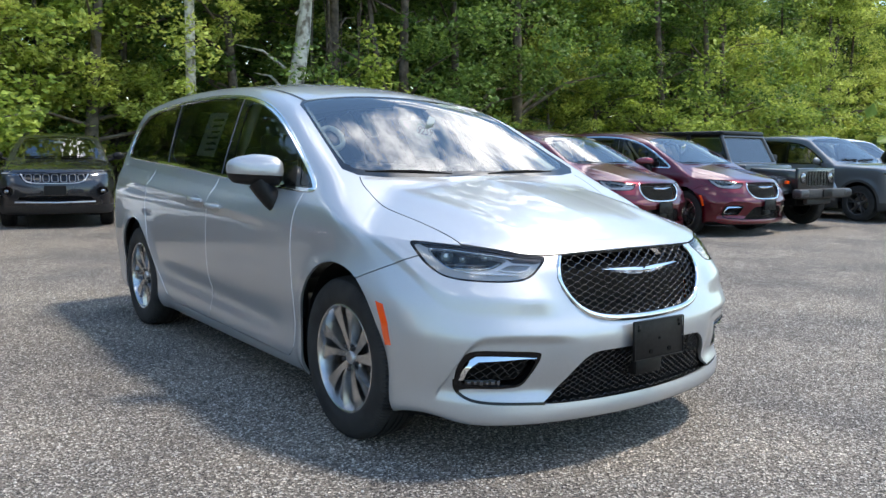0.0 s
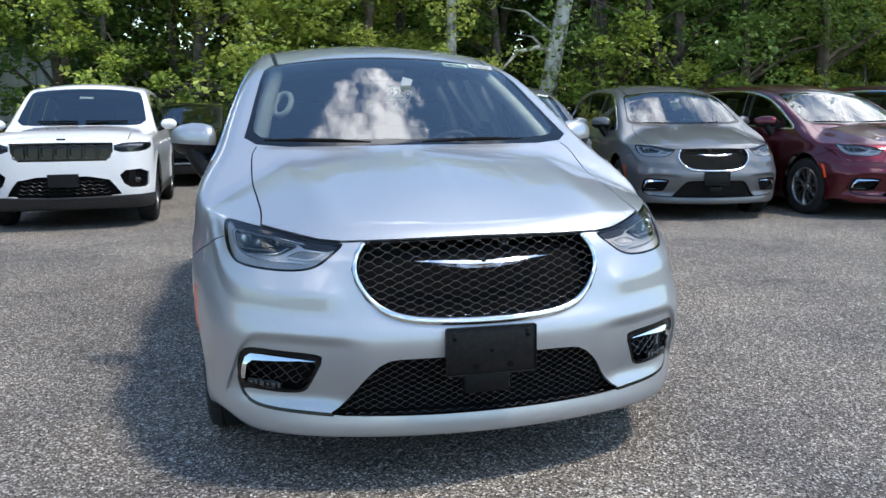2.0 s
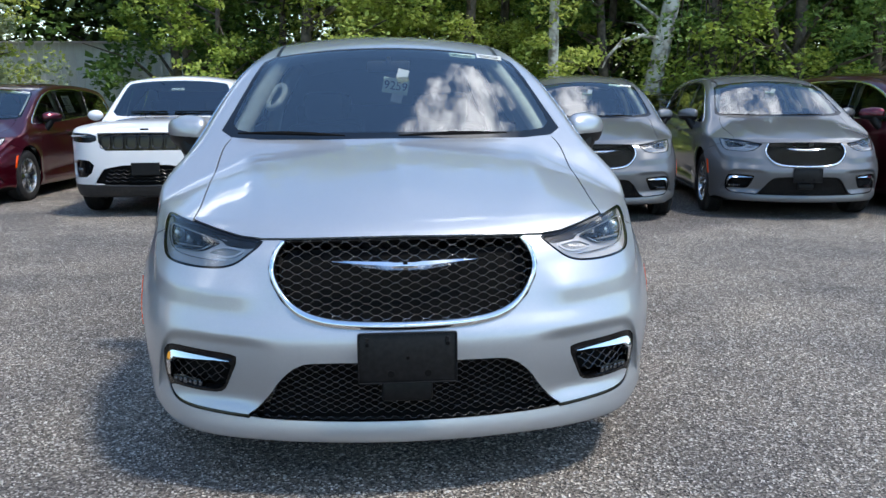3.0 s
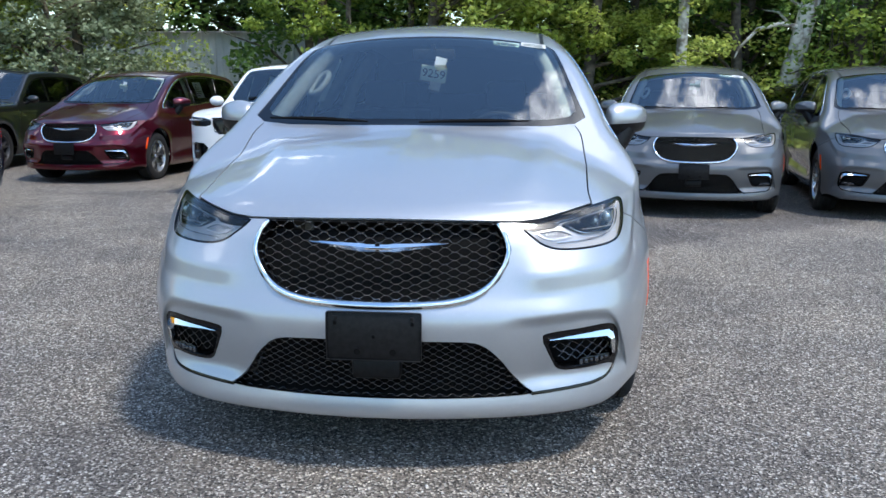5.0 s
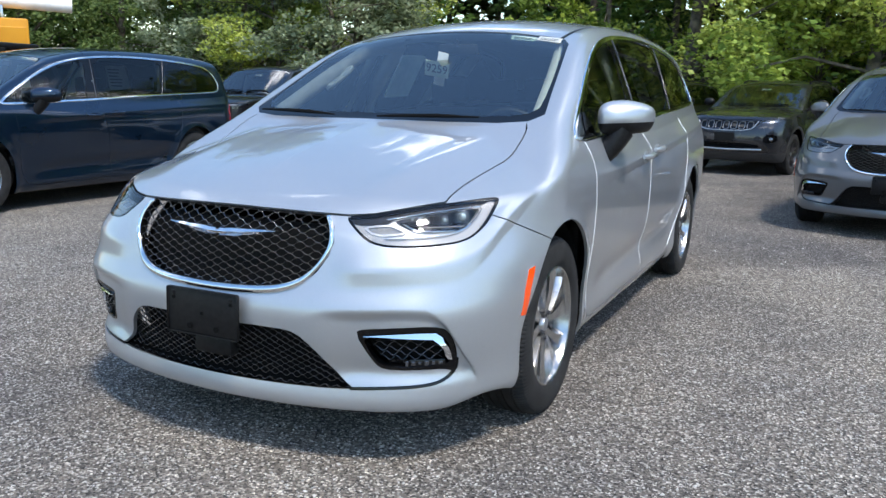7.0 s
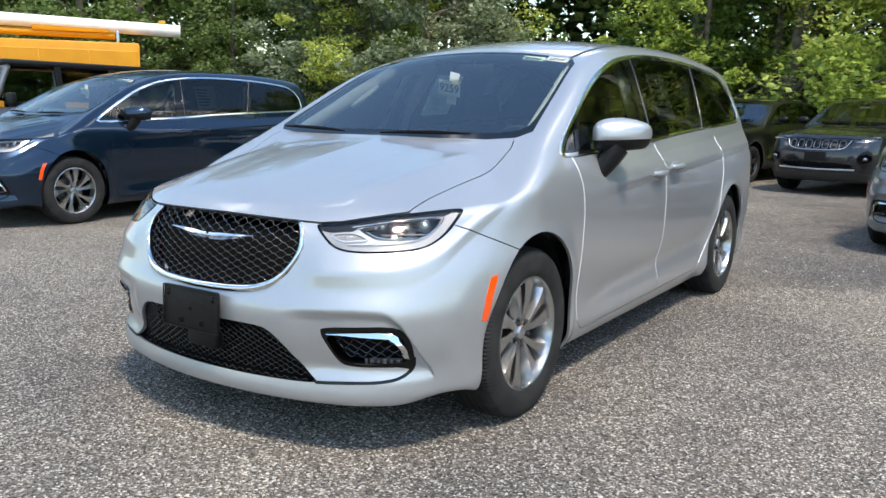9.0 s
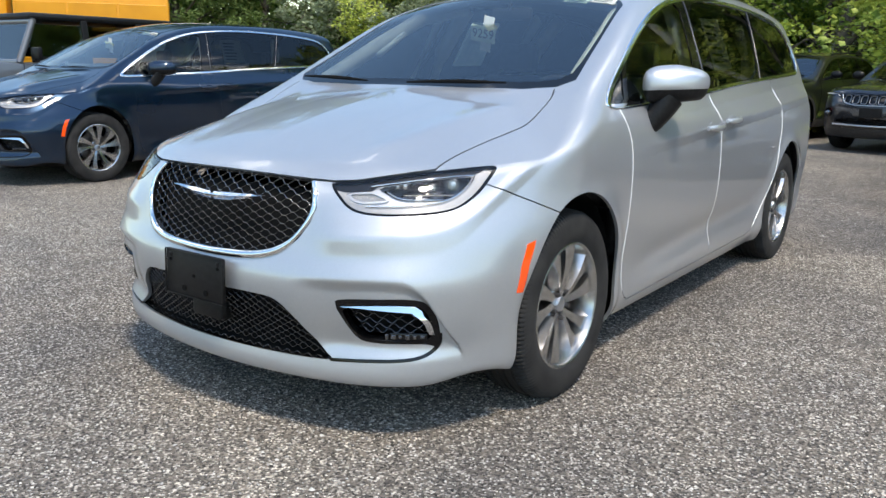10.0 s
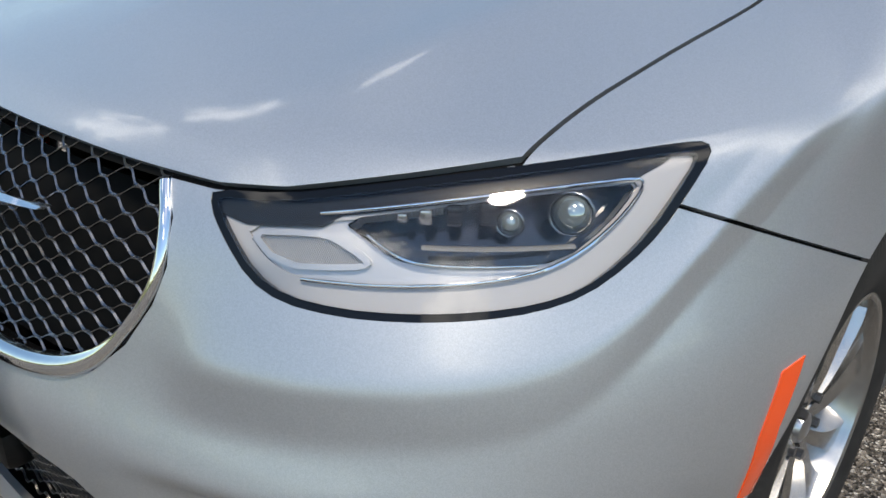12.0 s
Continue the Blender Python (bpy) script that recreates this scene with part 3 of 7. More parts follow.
    sh.cut(front_of(rounded([(0.560, 0.832), (0.600, 0.818), (0.70, 0.8195), (0.788, 0.8275), (0.820, 0.841), (0.838, 0.872), (0.844, 0.905), (0.836, 0.913), (0.60, 0.872), (0.524, 0.860)], 1), -0.25), "hl_inner", ("hl_drl",), size=0.006)
    gr = [(-0.3, 0.606), (0.0, 0.608), (0.2, 0.614), (0.30, 0.628), (0.365, 0.655), (0.412, 0.70), (0.443, 0.755), (0.452, 0.80), (0.438, 0.85), (0.408, 0.8845), (0.2, 0.889), (0.0, 0.891), (-0.3, 0.889)]
    sh.cut(front_of(gr, -0.5), "gr_rim", size=0.008)
    sh.cut(front_of([(-0.3, 0.628), (0.0, 0.630), (0.2, 0.635), (0.290, 0.648), (0.350, 0.671), (0.394, 0.712), (0.427, 0.762), (0.436, 0.80), (0.423, 0.846), (0.394, 0.8855), (0.0, 0.90), (-0.3, 0.90)], -0.5), "gr_open", ("gr_rim",), size=0.008)
    lg = rounded([(-0.3, 0.50), (0.0, 0.503), (0.29, 0.503), (0.358, 0.494), (0.418, 0.440), (0.459, 0.376), (0.502, 0.326), (0.548, 0.298), (0.48, 0.291), (0.25, 0.287), (0.0, 0.286), (-0.3, 0.286)], 1)
    sh.cut(front_of(lg, -0.5), "lg_open", size=0.010)
    fog = rounded([(0.556, 0.506), (0.588, 0.519), (0.70, 0.527), (0.792, 0.530), (0.832, 0.514), (0.848, 0.460), (0.847, 0.395), (0.835, 0.352), (0.818, 0.362), (0.79, 0.366), (0.66, 0.364), (0.618, 0.374), (0.598, 0.412)], 1)
    sh.cut(front_of(fog, -0.4), "fog_rim", size=0.008)
    sh.cut(front_of(rounded([(0.578, 0.496), (0.70, 0.508), (0.79, 0.510), (0.818, 0.495), (0.834, 0.452), (0.832, 0.400), (0.810, 0.377), (0.66, 0.374), (0.626, 0.384), (0.607, 0.412)], 1), -0.4), "fog_open", ("fog_rim",), size=0.008)
    sh.cut(front_of([(0.582, 0.493), (0.64, 0.5005), (0.70, 0.505), (0.76, 0.507), (0.800, 0.505), (0.818, 0.490), (0.829, 0.458), (0.833, 0.425), (0.833, 0.400), (0.822, 0.402), (0.818, 0.430), (0.811, 0.468), (0.794, 0.484), (0.74, 0.4885), (0.70, 0.491), (0.64, 0.494)], -0.4), "fog_chrome", ("fog_open", "fog_rim"), size=0.007)
    sh.cut(front_of(rounded([(0.845, 0.40), (0.838, 0.355), (0.812, 0.323), (0.765, 0.311), (0.648, 0.305), (0.535, 0.297)], 2, False), -0.4, True, 0.0062), "fog_line", ("body",), size=0.008)
    sh.cut(side_of([(-0.366, 0.676), (-0.325, 0.684), (-0.366, 0.60), (-0.385, 0.508), (-0.420, 0.512), (-0.402, 0.60)], 0.6), "marker", size=0.008)
    # shut lines
    d1 = [(0.415, 1.2), (0.425, 1.10), (0.462, 0.90), (0.468, 0.72), (0.478, 0.50), (0.51, 0.34), (0.56, 0.275), (0.62, 0.252)]
    d2 = [(1.56, 1.25), (1.575, 1.13), (1.605, 0.95), (1.634, 0.71), (1.675, 0.42), (1.70, 0.268)]
    d3 = [(2.83, 1.3), (2.825, 1.19), (2.845, 1.0), (2.83, 0.83), (2.76, 0.66), (2.69, 0.52), (2.60, 0.37), (2.50, 0.295), (2.38, 0.275)]
    sill = [(0.60, 0.254), (1.10, 0.262), (1.70, 0.268), (2.40, 0.275)]
    lines = [rounded(d1, 2, False), rounded(d2, 2, False), rounded(d3, 2, False), sill, [(-0.47, 0.887), (-0.396, 0.855), (-0.319, 0.822), (-0.188, 0.767), (-0.10, 0.735)]]
    for ln in lines:
        sh.cut(side_of(ln, 0.6, True, 0.0026), "gap", size=0.009)
    sh.cut(top_of(rounded([(0.747, -0.61), (0.739, -0.53), (0.738, -0.441), (0.744, -0.354), (0.750, -0.254), (0.758, -0.148), (0.762, -0.05), (0.762, 0.08), (0.757, 0.19), (0.735, 0.245)], 2, False), 0.9, True, 0.003), "gap", size=0.007)
    sh.cut(front_of([(0.0, 0.8945), (0.2, 0.8925), (0.408, 0.888), (0.474, 0.8865), (0.552, 0.8925), (0.629, 0.908), (0.696, 0.921), (0.74, 0.929)], -0.4, True, 0.0035), "gap", size=0.007)
    roofline = [(1.60, 1.66), (1.66, 1.75)]
    sh.cut(side_of(roofline, 0.58, True, 0.002), "gap", size=0.014)
    tail = [(3.84, 0.80), (3.80, 1.02), (3.95, 1.12), (4.3, 1.12), (4.3, 0.84)]
    sh.cut(side_of(tail, 0.3), "tail_lamp", size=0.016)
    # panels
    sh.cut(top_of([(0.0, -1.2), (0.75, -1.2), (0.742, -0.56), (0.739, -0.53), (0.738, -0.441), (0.744, -0.354), (0.750, -0.254), (0.758, -0.148), (0.762, -0.05), (0.762, 0.08), (0.757, 0.19), (0.60, 0.24), (-0.3, 0.24), (-0.3, -1.2)], 0.884), "hood", size=0.05)
    sh.L[(sh.L == "hood") & (sh.centre()[:, 1] < -0.72) & (sh.centre()[:, 2] < 0.889)] = "body"
    sh.cut(side_of([*d1[:-1], (0.60, 0.254), (1.10, 0.262), (1.70, 0.268), *d2[::-1]], 0.6), "front_door", size=0.05)
    sh.cut(side_of([*d2, (2.40, 0.275), *d3[::-1]], 0.6), "slide_door", size=0.05)
    c = sh.centre()
    sh.L[(sh.L == "body") & (c[:, 1] < 0.1) & (c[:, 2] < 0.89 - 0.45 * (c[:, 1] + 0.45)) & (c[:, 1] < -0.1)] = "bumper"
    paintm = M_SILVER
    for lab, name, text in (("body", "body", ""), ("hood", "hood", ""), ("bumper", "front_bumper", "")):
        panel(name, both(skirted(sh.take(lab), 0.014)), paintm, car, text)
    doors = []
    for k, s in enumerate((lambda m: m, flipped)):
        d = panel("front_door", s(skirted(sh.take("front_door"), 0.014)), paintm, car)
        e = panel("sliding_door", s(skirted(sh.take("slide_door"), 0.014)), paintm, car)
        doors.append((d, e))
        panel("window", s(sh.take("front_glass", inset=0.004)), M_SIDE, d, "clear side glass")
        panel("window", s(sh.take("quarter_glass", inset=0.004)), M_SIDE, car, "small clear corner glass")
        panel("window", s(sh.take("slide_glass", inset=0.004)), M_PRIVACY, e, "dark tinted privacy glass")
        panel("window", s(sh.take("rear_glass", inset=0.004)), M_PRIVACY, car, "dark tinted privacy glass")
        panel("window_surround", s(skirted(sh.take("dlo_black", inset=0.001), 0.01)), M_GLOSSBLK, car, "gloss black window pillars")
        V, T, N = sh.take("dlo_chrome")
        panel("window_trim", s(skirted((V + 0.003 * N, T, N), 0.012)), M_CHROME, car, "bright chrome window trim")
        ring = rounded(dlo, 2)
        bm = bmesh.new()
        sweep(bm, [(sg_(k) * (x - 0.001), y, z) for (y, z), x in zip(ring, sides(minivan, ring[:, 0], ring[:, 1]))], 0.0068, 7, closed=True)
        for ln in ([(1.555, 1.165), (1.585, 1.36), (1.655, 1.638)], [(2.598, 1.228), (2.70, 1.43), (2.815, 1.648)]):
            ln = np.array(rounded(ln, 2, False))
            post = bmesh.new()
            sweep(post, [(sg_(k) * (x - 0.0005), y, z) for (y, z), x in zip(ln, sides(minivan, ln[:, 0], ln[:, 1]))], 0.0040, 6)
            part("pillar_bead", post, M_WHEELD, car, "dark metal pillar strip", smooth=60)
        part("trim_bead", bm, M_BRIGHT, car, "bright chrome window bead", smooth=60)
        for ln in (d1, d2, d3):
            ln = np.array([q for q in rounded(ln, 2, False) if 0.30 < q[1] < 1.115 + 0.028 * q[0]])
            strip = bmesh.new()
            sweep(strip, [(sg_(k) * (x - 0.0005), y, z) for (y, z), x in zip(ln, sides(minivan, ln[:, 0], ln[:, 1]))], 0.0032, 6)
            part("edge_guard", strip, M_GUARD, d if ln[0, 0] < 0.6 else e if ln[0, 0] < 2 else car, "thin white edge guard", smooth=60)
        panel("side_marker", s(skirted(sh.take("marker", inset=-0.002), 0.008)), M_AMBER, car, "orange side marker lamp")
        panel("tail_lamp", s(skirted(sh.take("tail_lamp", inset=-0.004), 0.01)), M_RED, car, "red tail lamp")
        panel("roof_strip", s(sh.take("roof_strip", inset=0.004)), M_BLACK, car, "black roof ditch strip")
        lampob = panel("headlight", s(sh.take("hl_drl", "hl_inner", "hl_dark", "hl_turn", "hl_frame", "hl_top", inset=-0.001)), M_LENS, car, "clear headlight lens")
        panel("bezel", s(skirted(sh.take("hl_rim", inset=0.001), 0.03)), M_GLOSSBLK, lampob, "gloss black bezel")
        panel("running_light", s(skirted(sh.take("hl_drl", inset=0.010), 0.02)), M_DRL, lampob, "frosted white running light")
        panel("inner_trim", s(skirted(sh.take("hl_inner", inset=0.014), 0.02)), M_DRLW, lampob, "satin silver inner lamp trim")
        panel("turn_frame", s(skirted(sh.take("hl_frame", inset=0.007), 0.01)), M_DRLW, lampob, "pale turn signal frame")
        panel("turn_signal", s(sh.take("hl_turn", inset=0.013)), M_RIBBED, lampob, "ribbed clear turn signal")
        panel("upper_trim", s(skirted(sh.take("hl_top", inset=0.008), 0.03)), M_LAMPGREY, lampob)
        panel("reflector_bowl", s(skirted(sh.take("hl_dark", inset=0.055), -0.046)), M_BOWL, lampob, "dark glossy reflector bowl")
        sg = 1 if k == 0 else -1
        for name, line, r in (("chrome_line", [(0.600, 0.876), (0.691, 0.8925), (0.753, 0.9035), (0.832, 0.9125), (0.845, 0.905), (0.840, 0.872), (0.822, 0.841), (0.79, 0.826), (0.70, 0.818), (0.61, 0.815)], 0.0022), ("chrome_line", [(0.655, 0.862), (0.690, 0.8445), (0.722, 0.838), (0.80, 0.838)], 0.0016)):
            bm = bmesh.new()
            ln = rounded(line, 2, False)
            yy = lifts(minivan, ln[:, 0], ln[:, 1])
            sweep(bm, [(sg * x, y + 0.006, z) for (x, z), y in zip(ln, yy)], r, 6)
            part(name, bm, M_CHROME, lampob, smooth=60)
        for x, z, wd, hg in ((0.664, 0.874, 0.012, 0.012), (0.684, 0.876, 0.015, 0.018), (0.708, 0.878, 0.017, 0.024), (0.735, 0.880, 0.018, 0.026)):
            bm = bmesh.new()
            box(bm, (sg * x, lift(minivan, x, z) + 0.034, z), (wd, 0.022, hg), 0.003, Matrix.Rotation(radians(sg * 40), 4, "Z"))
            part("reflector_cell", bm, M_REFLECT if wd < 0.016 else M_BOWL, lampob, smooth=40)
        bm = bmesh.new()
        xs = np.linspace(0.70, 0.815, 8)
        sweep(bm, [(sg * x, lift(minivan, x, 0.850) + 0.022, 0.850) for x in xs], 0.0055, 6, flat=0.5)
        part("ribbed_shelf", bm, M_RIBBED, lampob, smooth=60)
        for x, z, r, deep in ((0.797, 0.878, 0.021, 0.036), (0.752, 0.869, 0.013, 0.045)):
            y = lift(minivan, x, z) + deep
            bm = bmesh.new()
            bmesh.ops.create_uvsphere(bm, u_segments=20, v_segments=12, radius=r, matrix=Matrix.Translation((sg * x, y, z)))
            part("projector_lens", bm, M_PROJ, lampob, "round projector lens", smooth=60)
            bm = bmesh.new()
            nrm = Vector((sg * 0.45, -0.85, 0.1)).normalized()
            u1 = nrm.cross(Vector((0, 0, 1))).normalized()
            u2 = u1.cross(nrm)
            sweep(bm, [Vector((sg * x, y, z)) + (u1 * math.cos(q) + u2 * math.sin(q)) * (r * 1.15) + nrm * r * 0.2 for q in np.linspace(0, 2 * math.pi, 20, endpoint=False)], 0.002, 6, closed=True)
            part("lens_ring", bm, M_LAMPDARK, lampob, smooth=60)
        bz = panel("fog_lamp", s(skirted(sh.take("fog_rim"), 0.03)), M_GLOSSBLK, car, "gloss black fog lamp bezel")
        # near-black sheet in place of the shade inside the fog pocket
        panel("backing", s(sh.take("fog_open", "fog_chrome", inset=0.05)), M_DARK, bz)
        V, T, N = sh.take("fog_chrome", inset=-0.003)
        V = V - np.outer(np.clip(0.51 - V[:, 2], 0, 0.04) * 0.4 * step(V[:, 2], 0.43, 0.48), (0, 1, 0))
        N = N + np.outer(step(V[:, 2], 0.43, 0.48) * 0.5, (0, 0, 1))
        panel("chrome_strip", s(skirted((V, T, N / np.linalg.norm(N, axis=1)[:, None]), 0.016)), M_CHROME, bz, "bright chrome corner strip")
        panel("bezel_line", s(sh.take("fog_line", inset=0.004)), M_GLOSSBLK, bz)
        make_fog(bz, sg)
        make_mirror(d, sg)
        make_handle(d, sg, 1.445, 0.985)
        make_handle(e, sg, 1.755, 1.008)
        arch_liner(car, sg, 0.0)
        arch_liner(car, sg, 3.089)
    panel("windscreen", both(sh.take("ws_glass", inset=0.003)), M_GLASS, car, "windscreen mirroring sky and clouds")
    panel("windscreen_frit", both(sh.take("ws_frit", inset=0.003)), M_GLOSSBLK, car, "black windscreen border")
    panel("shut_line", both(sh.take("gap", inset=0.010)), M_DARK, car)
    panel("underbody", both(sh.take("under")), M_DARK, car)
    grille = panel("grille", both(skirted(sh.take("gr_rim", inset=0.002), 0.03)), M_GLOSSBLK, car, "black mesh grille in a chrome surround")
    ring = rounded([(0.404, 0.880), (0.430, 0.848), (0.4435, 0.80), (0.434, 0.758), (0.402, 0.706), (0.357, 0.662), (0.294, 0.637), (0.2, 0.6235), (0.0, 0.618), (-0.2, 0.6235), (-0.294, 0.637), (-0.357, 0.662), (-0.402, 0.706), (-0.434, 0.758), (-0.4435, 0.80), (-0.430, 0.848), (-0.404, 0.880)], 2, False)
    yy = lifts(minivan, ring[:, 0], ring[:, 1])
    bm = bmesh.new()
    sweep(bm, [(x, y + 0.001, z) for (x, z), y in zip(ring, yy)], [0.0085 + 0.0075 * float(step(np.array(z), 0.72, 0.63)) for x, z in ring], 10)
    part("surround", bm, M_CHROME, grille, "polished chrome surround", smooth=60)
    # near-black sheets in place of the shade behind both meshes
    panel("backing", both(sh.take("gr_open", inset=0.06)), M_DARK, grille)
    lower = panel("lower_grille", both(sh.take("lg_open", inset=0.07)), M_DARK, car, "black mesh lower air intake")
    make_grilles(sh, grille, lower, gr, lg)
    make_plate(car)
    make_badge(car)
    make_wipers(car)
    make_inside(car)
    make_stickers(car)
    for y in (0.0, 3.089):
        for sg in (1, -1):
            if y == 0.0 and sg == 1:
                first = make_wheel(car, "twist", 0.376, 0.2445)
                first.matrix_basis = pose(0.868, 0, 0.367)
            else:
                w = copy_thing(first, pose(sg * 0.868, y, 0.367, 0, 0, 0 if sg == 1 else 180))
                w.parent = car
    return car


M_DRL = mat("frosted_lens", (0.48, 0.478, 0.49), 0.32, coat=0.8)
M_DRLW = mat("pale_lamp_plastic", (0.60, 0.60, 0.61), 0.34, 0.5, coat=0.5)
M_REFLECT = mat("reflector", (0.62, 0.62, 0.62), 0.22, 0.85, coat=0.8)
M_RIBBED = mat("ribbed_reflector", (0.55, 0.55, 0.55), 0.25, 0.5, coat=0.8)
_tc = node(M_RIBBED, "ShaderNodeTexCoord")
_w = node(M_RIBBED, "ShaderNodeTexWave", Scale=160.0)
wire(M_RIBBED, _tc, "Object", _w, "Vector")
_b = node(M_RIBBED, "ShaderNodeBump", Strength=0.6, Distance=0.002)
wire(M_RIBBED, _w, "Fac", _b, "Height")
wire(M_RIBBED, _b, "Normal", bsdf(M_RIBBED), "Normal")
M_BRIGHT = mat("bright_trim", (0.88, 0.89, 0.9), 0.16, 1.0)
M_LAMPGREY = mat("lamp_grey", (0.014, 0.014, 0.015), 0.3, spec=0.35)
M_LAMPDARK = mat("lamp_dark_chrome", (0.30, 0.315, 0.33), 0.2, 0.9)
M_BOWL = mat("dark_lamp_bowl", (0.030, 0.036, 0.046), 0.12, 0.5, coat=1.0)
M_PROJ = mat("projector", (0.40, 0.46, 0.46), 0.06, 0.7, coat=1.0)
M_MESH = mat("satin_black", (0.035, 0.036, 0.038), 0.2, 0.4, coat=1.0)
M_WIRE = mat("dark_wire", (0.22, 0.222, 0.228), 0.26, 1.0, coat=0.6)
M_SEAT = noise_on(mat("black_seat_cloth", (0.2, 0.2, 0.2), 0.8), 40, ((0.022, 0.022, 0.024), (0.045, 0.045, 0.047)), bump=0.2, bump_scale=300)
M_TRIM = noise_on(mat("pale_interior_trim", (0.5, 0.5, 0.48), 0.7), 25, ((0.58, 0.59, 0.56), (0.66, 0.66, 0.63)))
M_DASH = noise_on(mat("dark_dashboard", (0.02, 0.02, 0.02), 0.6), 90, ((0.014, 0.014, 0.015), (0.03, 0.03, 0.031)), bump=0.1, bump_scale=500)
M_PAPER = noise_on(mat("paper", (0.78, 0.8, 0.77), 0.8), 20, ((0.72, 0.75, 0.72), (0.82, 0.83, 0.8)))
M_PAPERG = mat("green_paper", (0.62, 0.74, 0.66), 0.8)
M_LEDCELL = mat("lamp_cell", (0.10, 0.105, 0.115), 0.12, 0.8, coat=1.0)
M_INK = mat("ink", (0.02, 0.02, 0.02), 0.7)
M_GUARD = mat("white_edge_guard", (0.74, 0.75, 0.76), 0.3, coat=0.6)
M_MIRROR = mat("mirror", (0.9, 0.9, 0.9), 0.01, 1.0)


def lifts(f, x, z, y0=-1.3, y1=0.3):
    """The y at which the body's front lies at each (x, z)."""
    x, z = np.abs(np.asarray(x, float)), np.asarray(z, float)
    lo, hi = np.full(len(x), y0), np.full(len(x), y1)
    for _ in range(22):
        m = (lo + hi) / 2
        neg = f(np.stack([x, m, z], 1)) < 0
        hi, lo = np.where(neg, m, hi), np.where(neg, lo, m)
    return hi


def sides(f, y, z):
    """The x at which the body's side lies at each (y, z)."""
    y, z = np.asarray(y, float), np.asarray(z, float)
    lo, hi = np.full(len(y), 0.3), np.full(len(y), 1.3)
    for _ in range(22):
        m = (lo + hi) / 2
        neg = f(np.stack([m, y, z], 1)) < 0
        lo, hi = np.where(neg, m, lo), np.where(neg, hi, m)
    return lo


def sg_(k):
    return 1 if k == 0 else -1


def lift(f, x, z):
    return float(lifts(f, [x], [z])[0])


def make_grilles(sh, grille, lower, gr, lg):
    """Wire meshes of linked waves: dark metal in the upper grille, black in the lower."""
    def field(poly, deep, dx, dz, amp, z0, z1, w, grow):
        """Rows of waves, dz apart at the foot and grow times wider at the top."""
        bm = bmesh.new()
        rows, zc = [], z0
        while zc < z1:
            d = dz * (1 + (grow - 1) * (zc - z0) / (z1 - z0))
            rows.append((zc, amp * d))
            zc += d
        for k, (zc, a) in enumerate(rows):
            for up in ((1,) if k % 2 else (-1,)):
                pts, run = [], []
                for i in range(-200, 201):
                    x = i * dx / 8
                    ph = (i / 8.0) % 2
                    tri = (ph if ph <= 1 else 2 - ph)
                    tri = min(max(0.5 - 0.58 * math.cos(math.pi * tri), 0), 1)
                    z = zc + up * a * (tri - 0.5) * 2
                    run.append((x, z))
                q = np.array([(abs(x), z) for x, z in run])
                ok = inside(poly, q) < 0.004
                cur = []
                for (x, z), o in zip(run, ok):
                    if o:
                        cur.append((x, z))
                    if not o and len(cur) > 1:
                        ya = lifts(minivan, [a for a, b in cur], [b for a, b in cur])
                        pts = [(a, y + deep, b) for (a, b), y in zip(cur, ya)]
                        ring = []
                        for p in pts:
                            ring.append([bm.verts.new((p[0], p[1] + oy, p[2] + oz)) for oy, oz in ((-w * 0.6, w * 0.5), (w * 1.2, w), (w * 1.2, -w), (-w * 0.6, -w * 0.5))])
                        for A, B in zip(ring[:-1], ring[1:]):
                            for j in range(4):
                                bm.faces.new((A[j], A[(j + 1) % 4], B[(j + 1) % 4], B[j]))
                        cur = []
                    elif not o:
                        cur = []
        return bm
    g_in = [(-0.6, 0.628), (0.0, 0.630), (0.2, 0.635), (0.290, 0.648), (0.350, 0.671), (0.394, 0.712), (0.427, 0.762), (0.436, 0.80), (0.423, 0.846), (0.394, 0.888), (0.0, 0.893), (-0.6, 0.893)]
    part("mesh", field(g_in, 0.012, 0.0325, 0.0118, 0.47, 0.632, 0.897, 0.00165, 1.32), M_WIRE, grille, "dark metal mesh of linked waves")
    part("mesh", field(lg, 0.022, 0.0215, 0.0112, 0.42, 0.292, 0.51, 0.0020, 1.15), M_MESH, lower, "black chevron mesh")


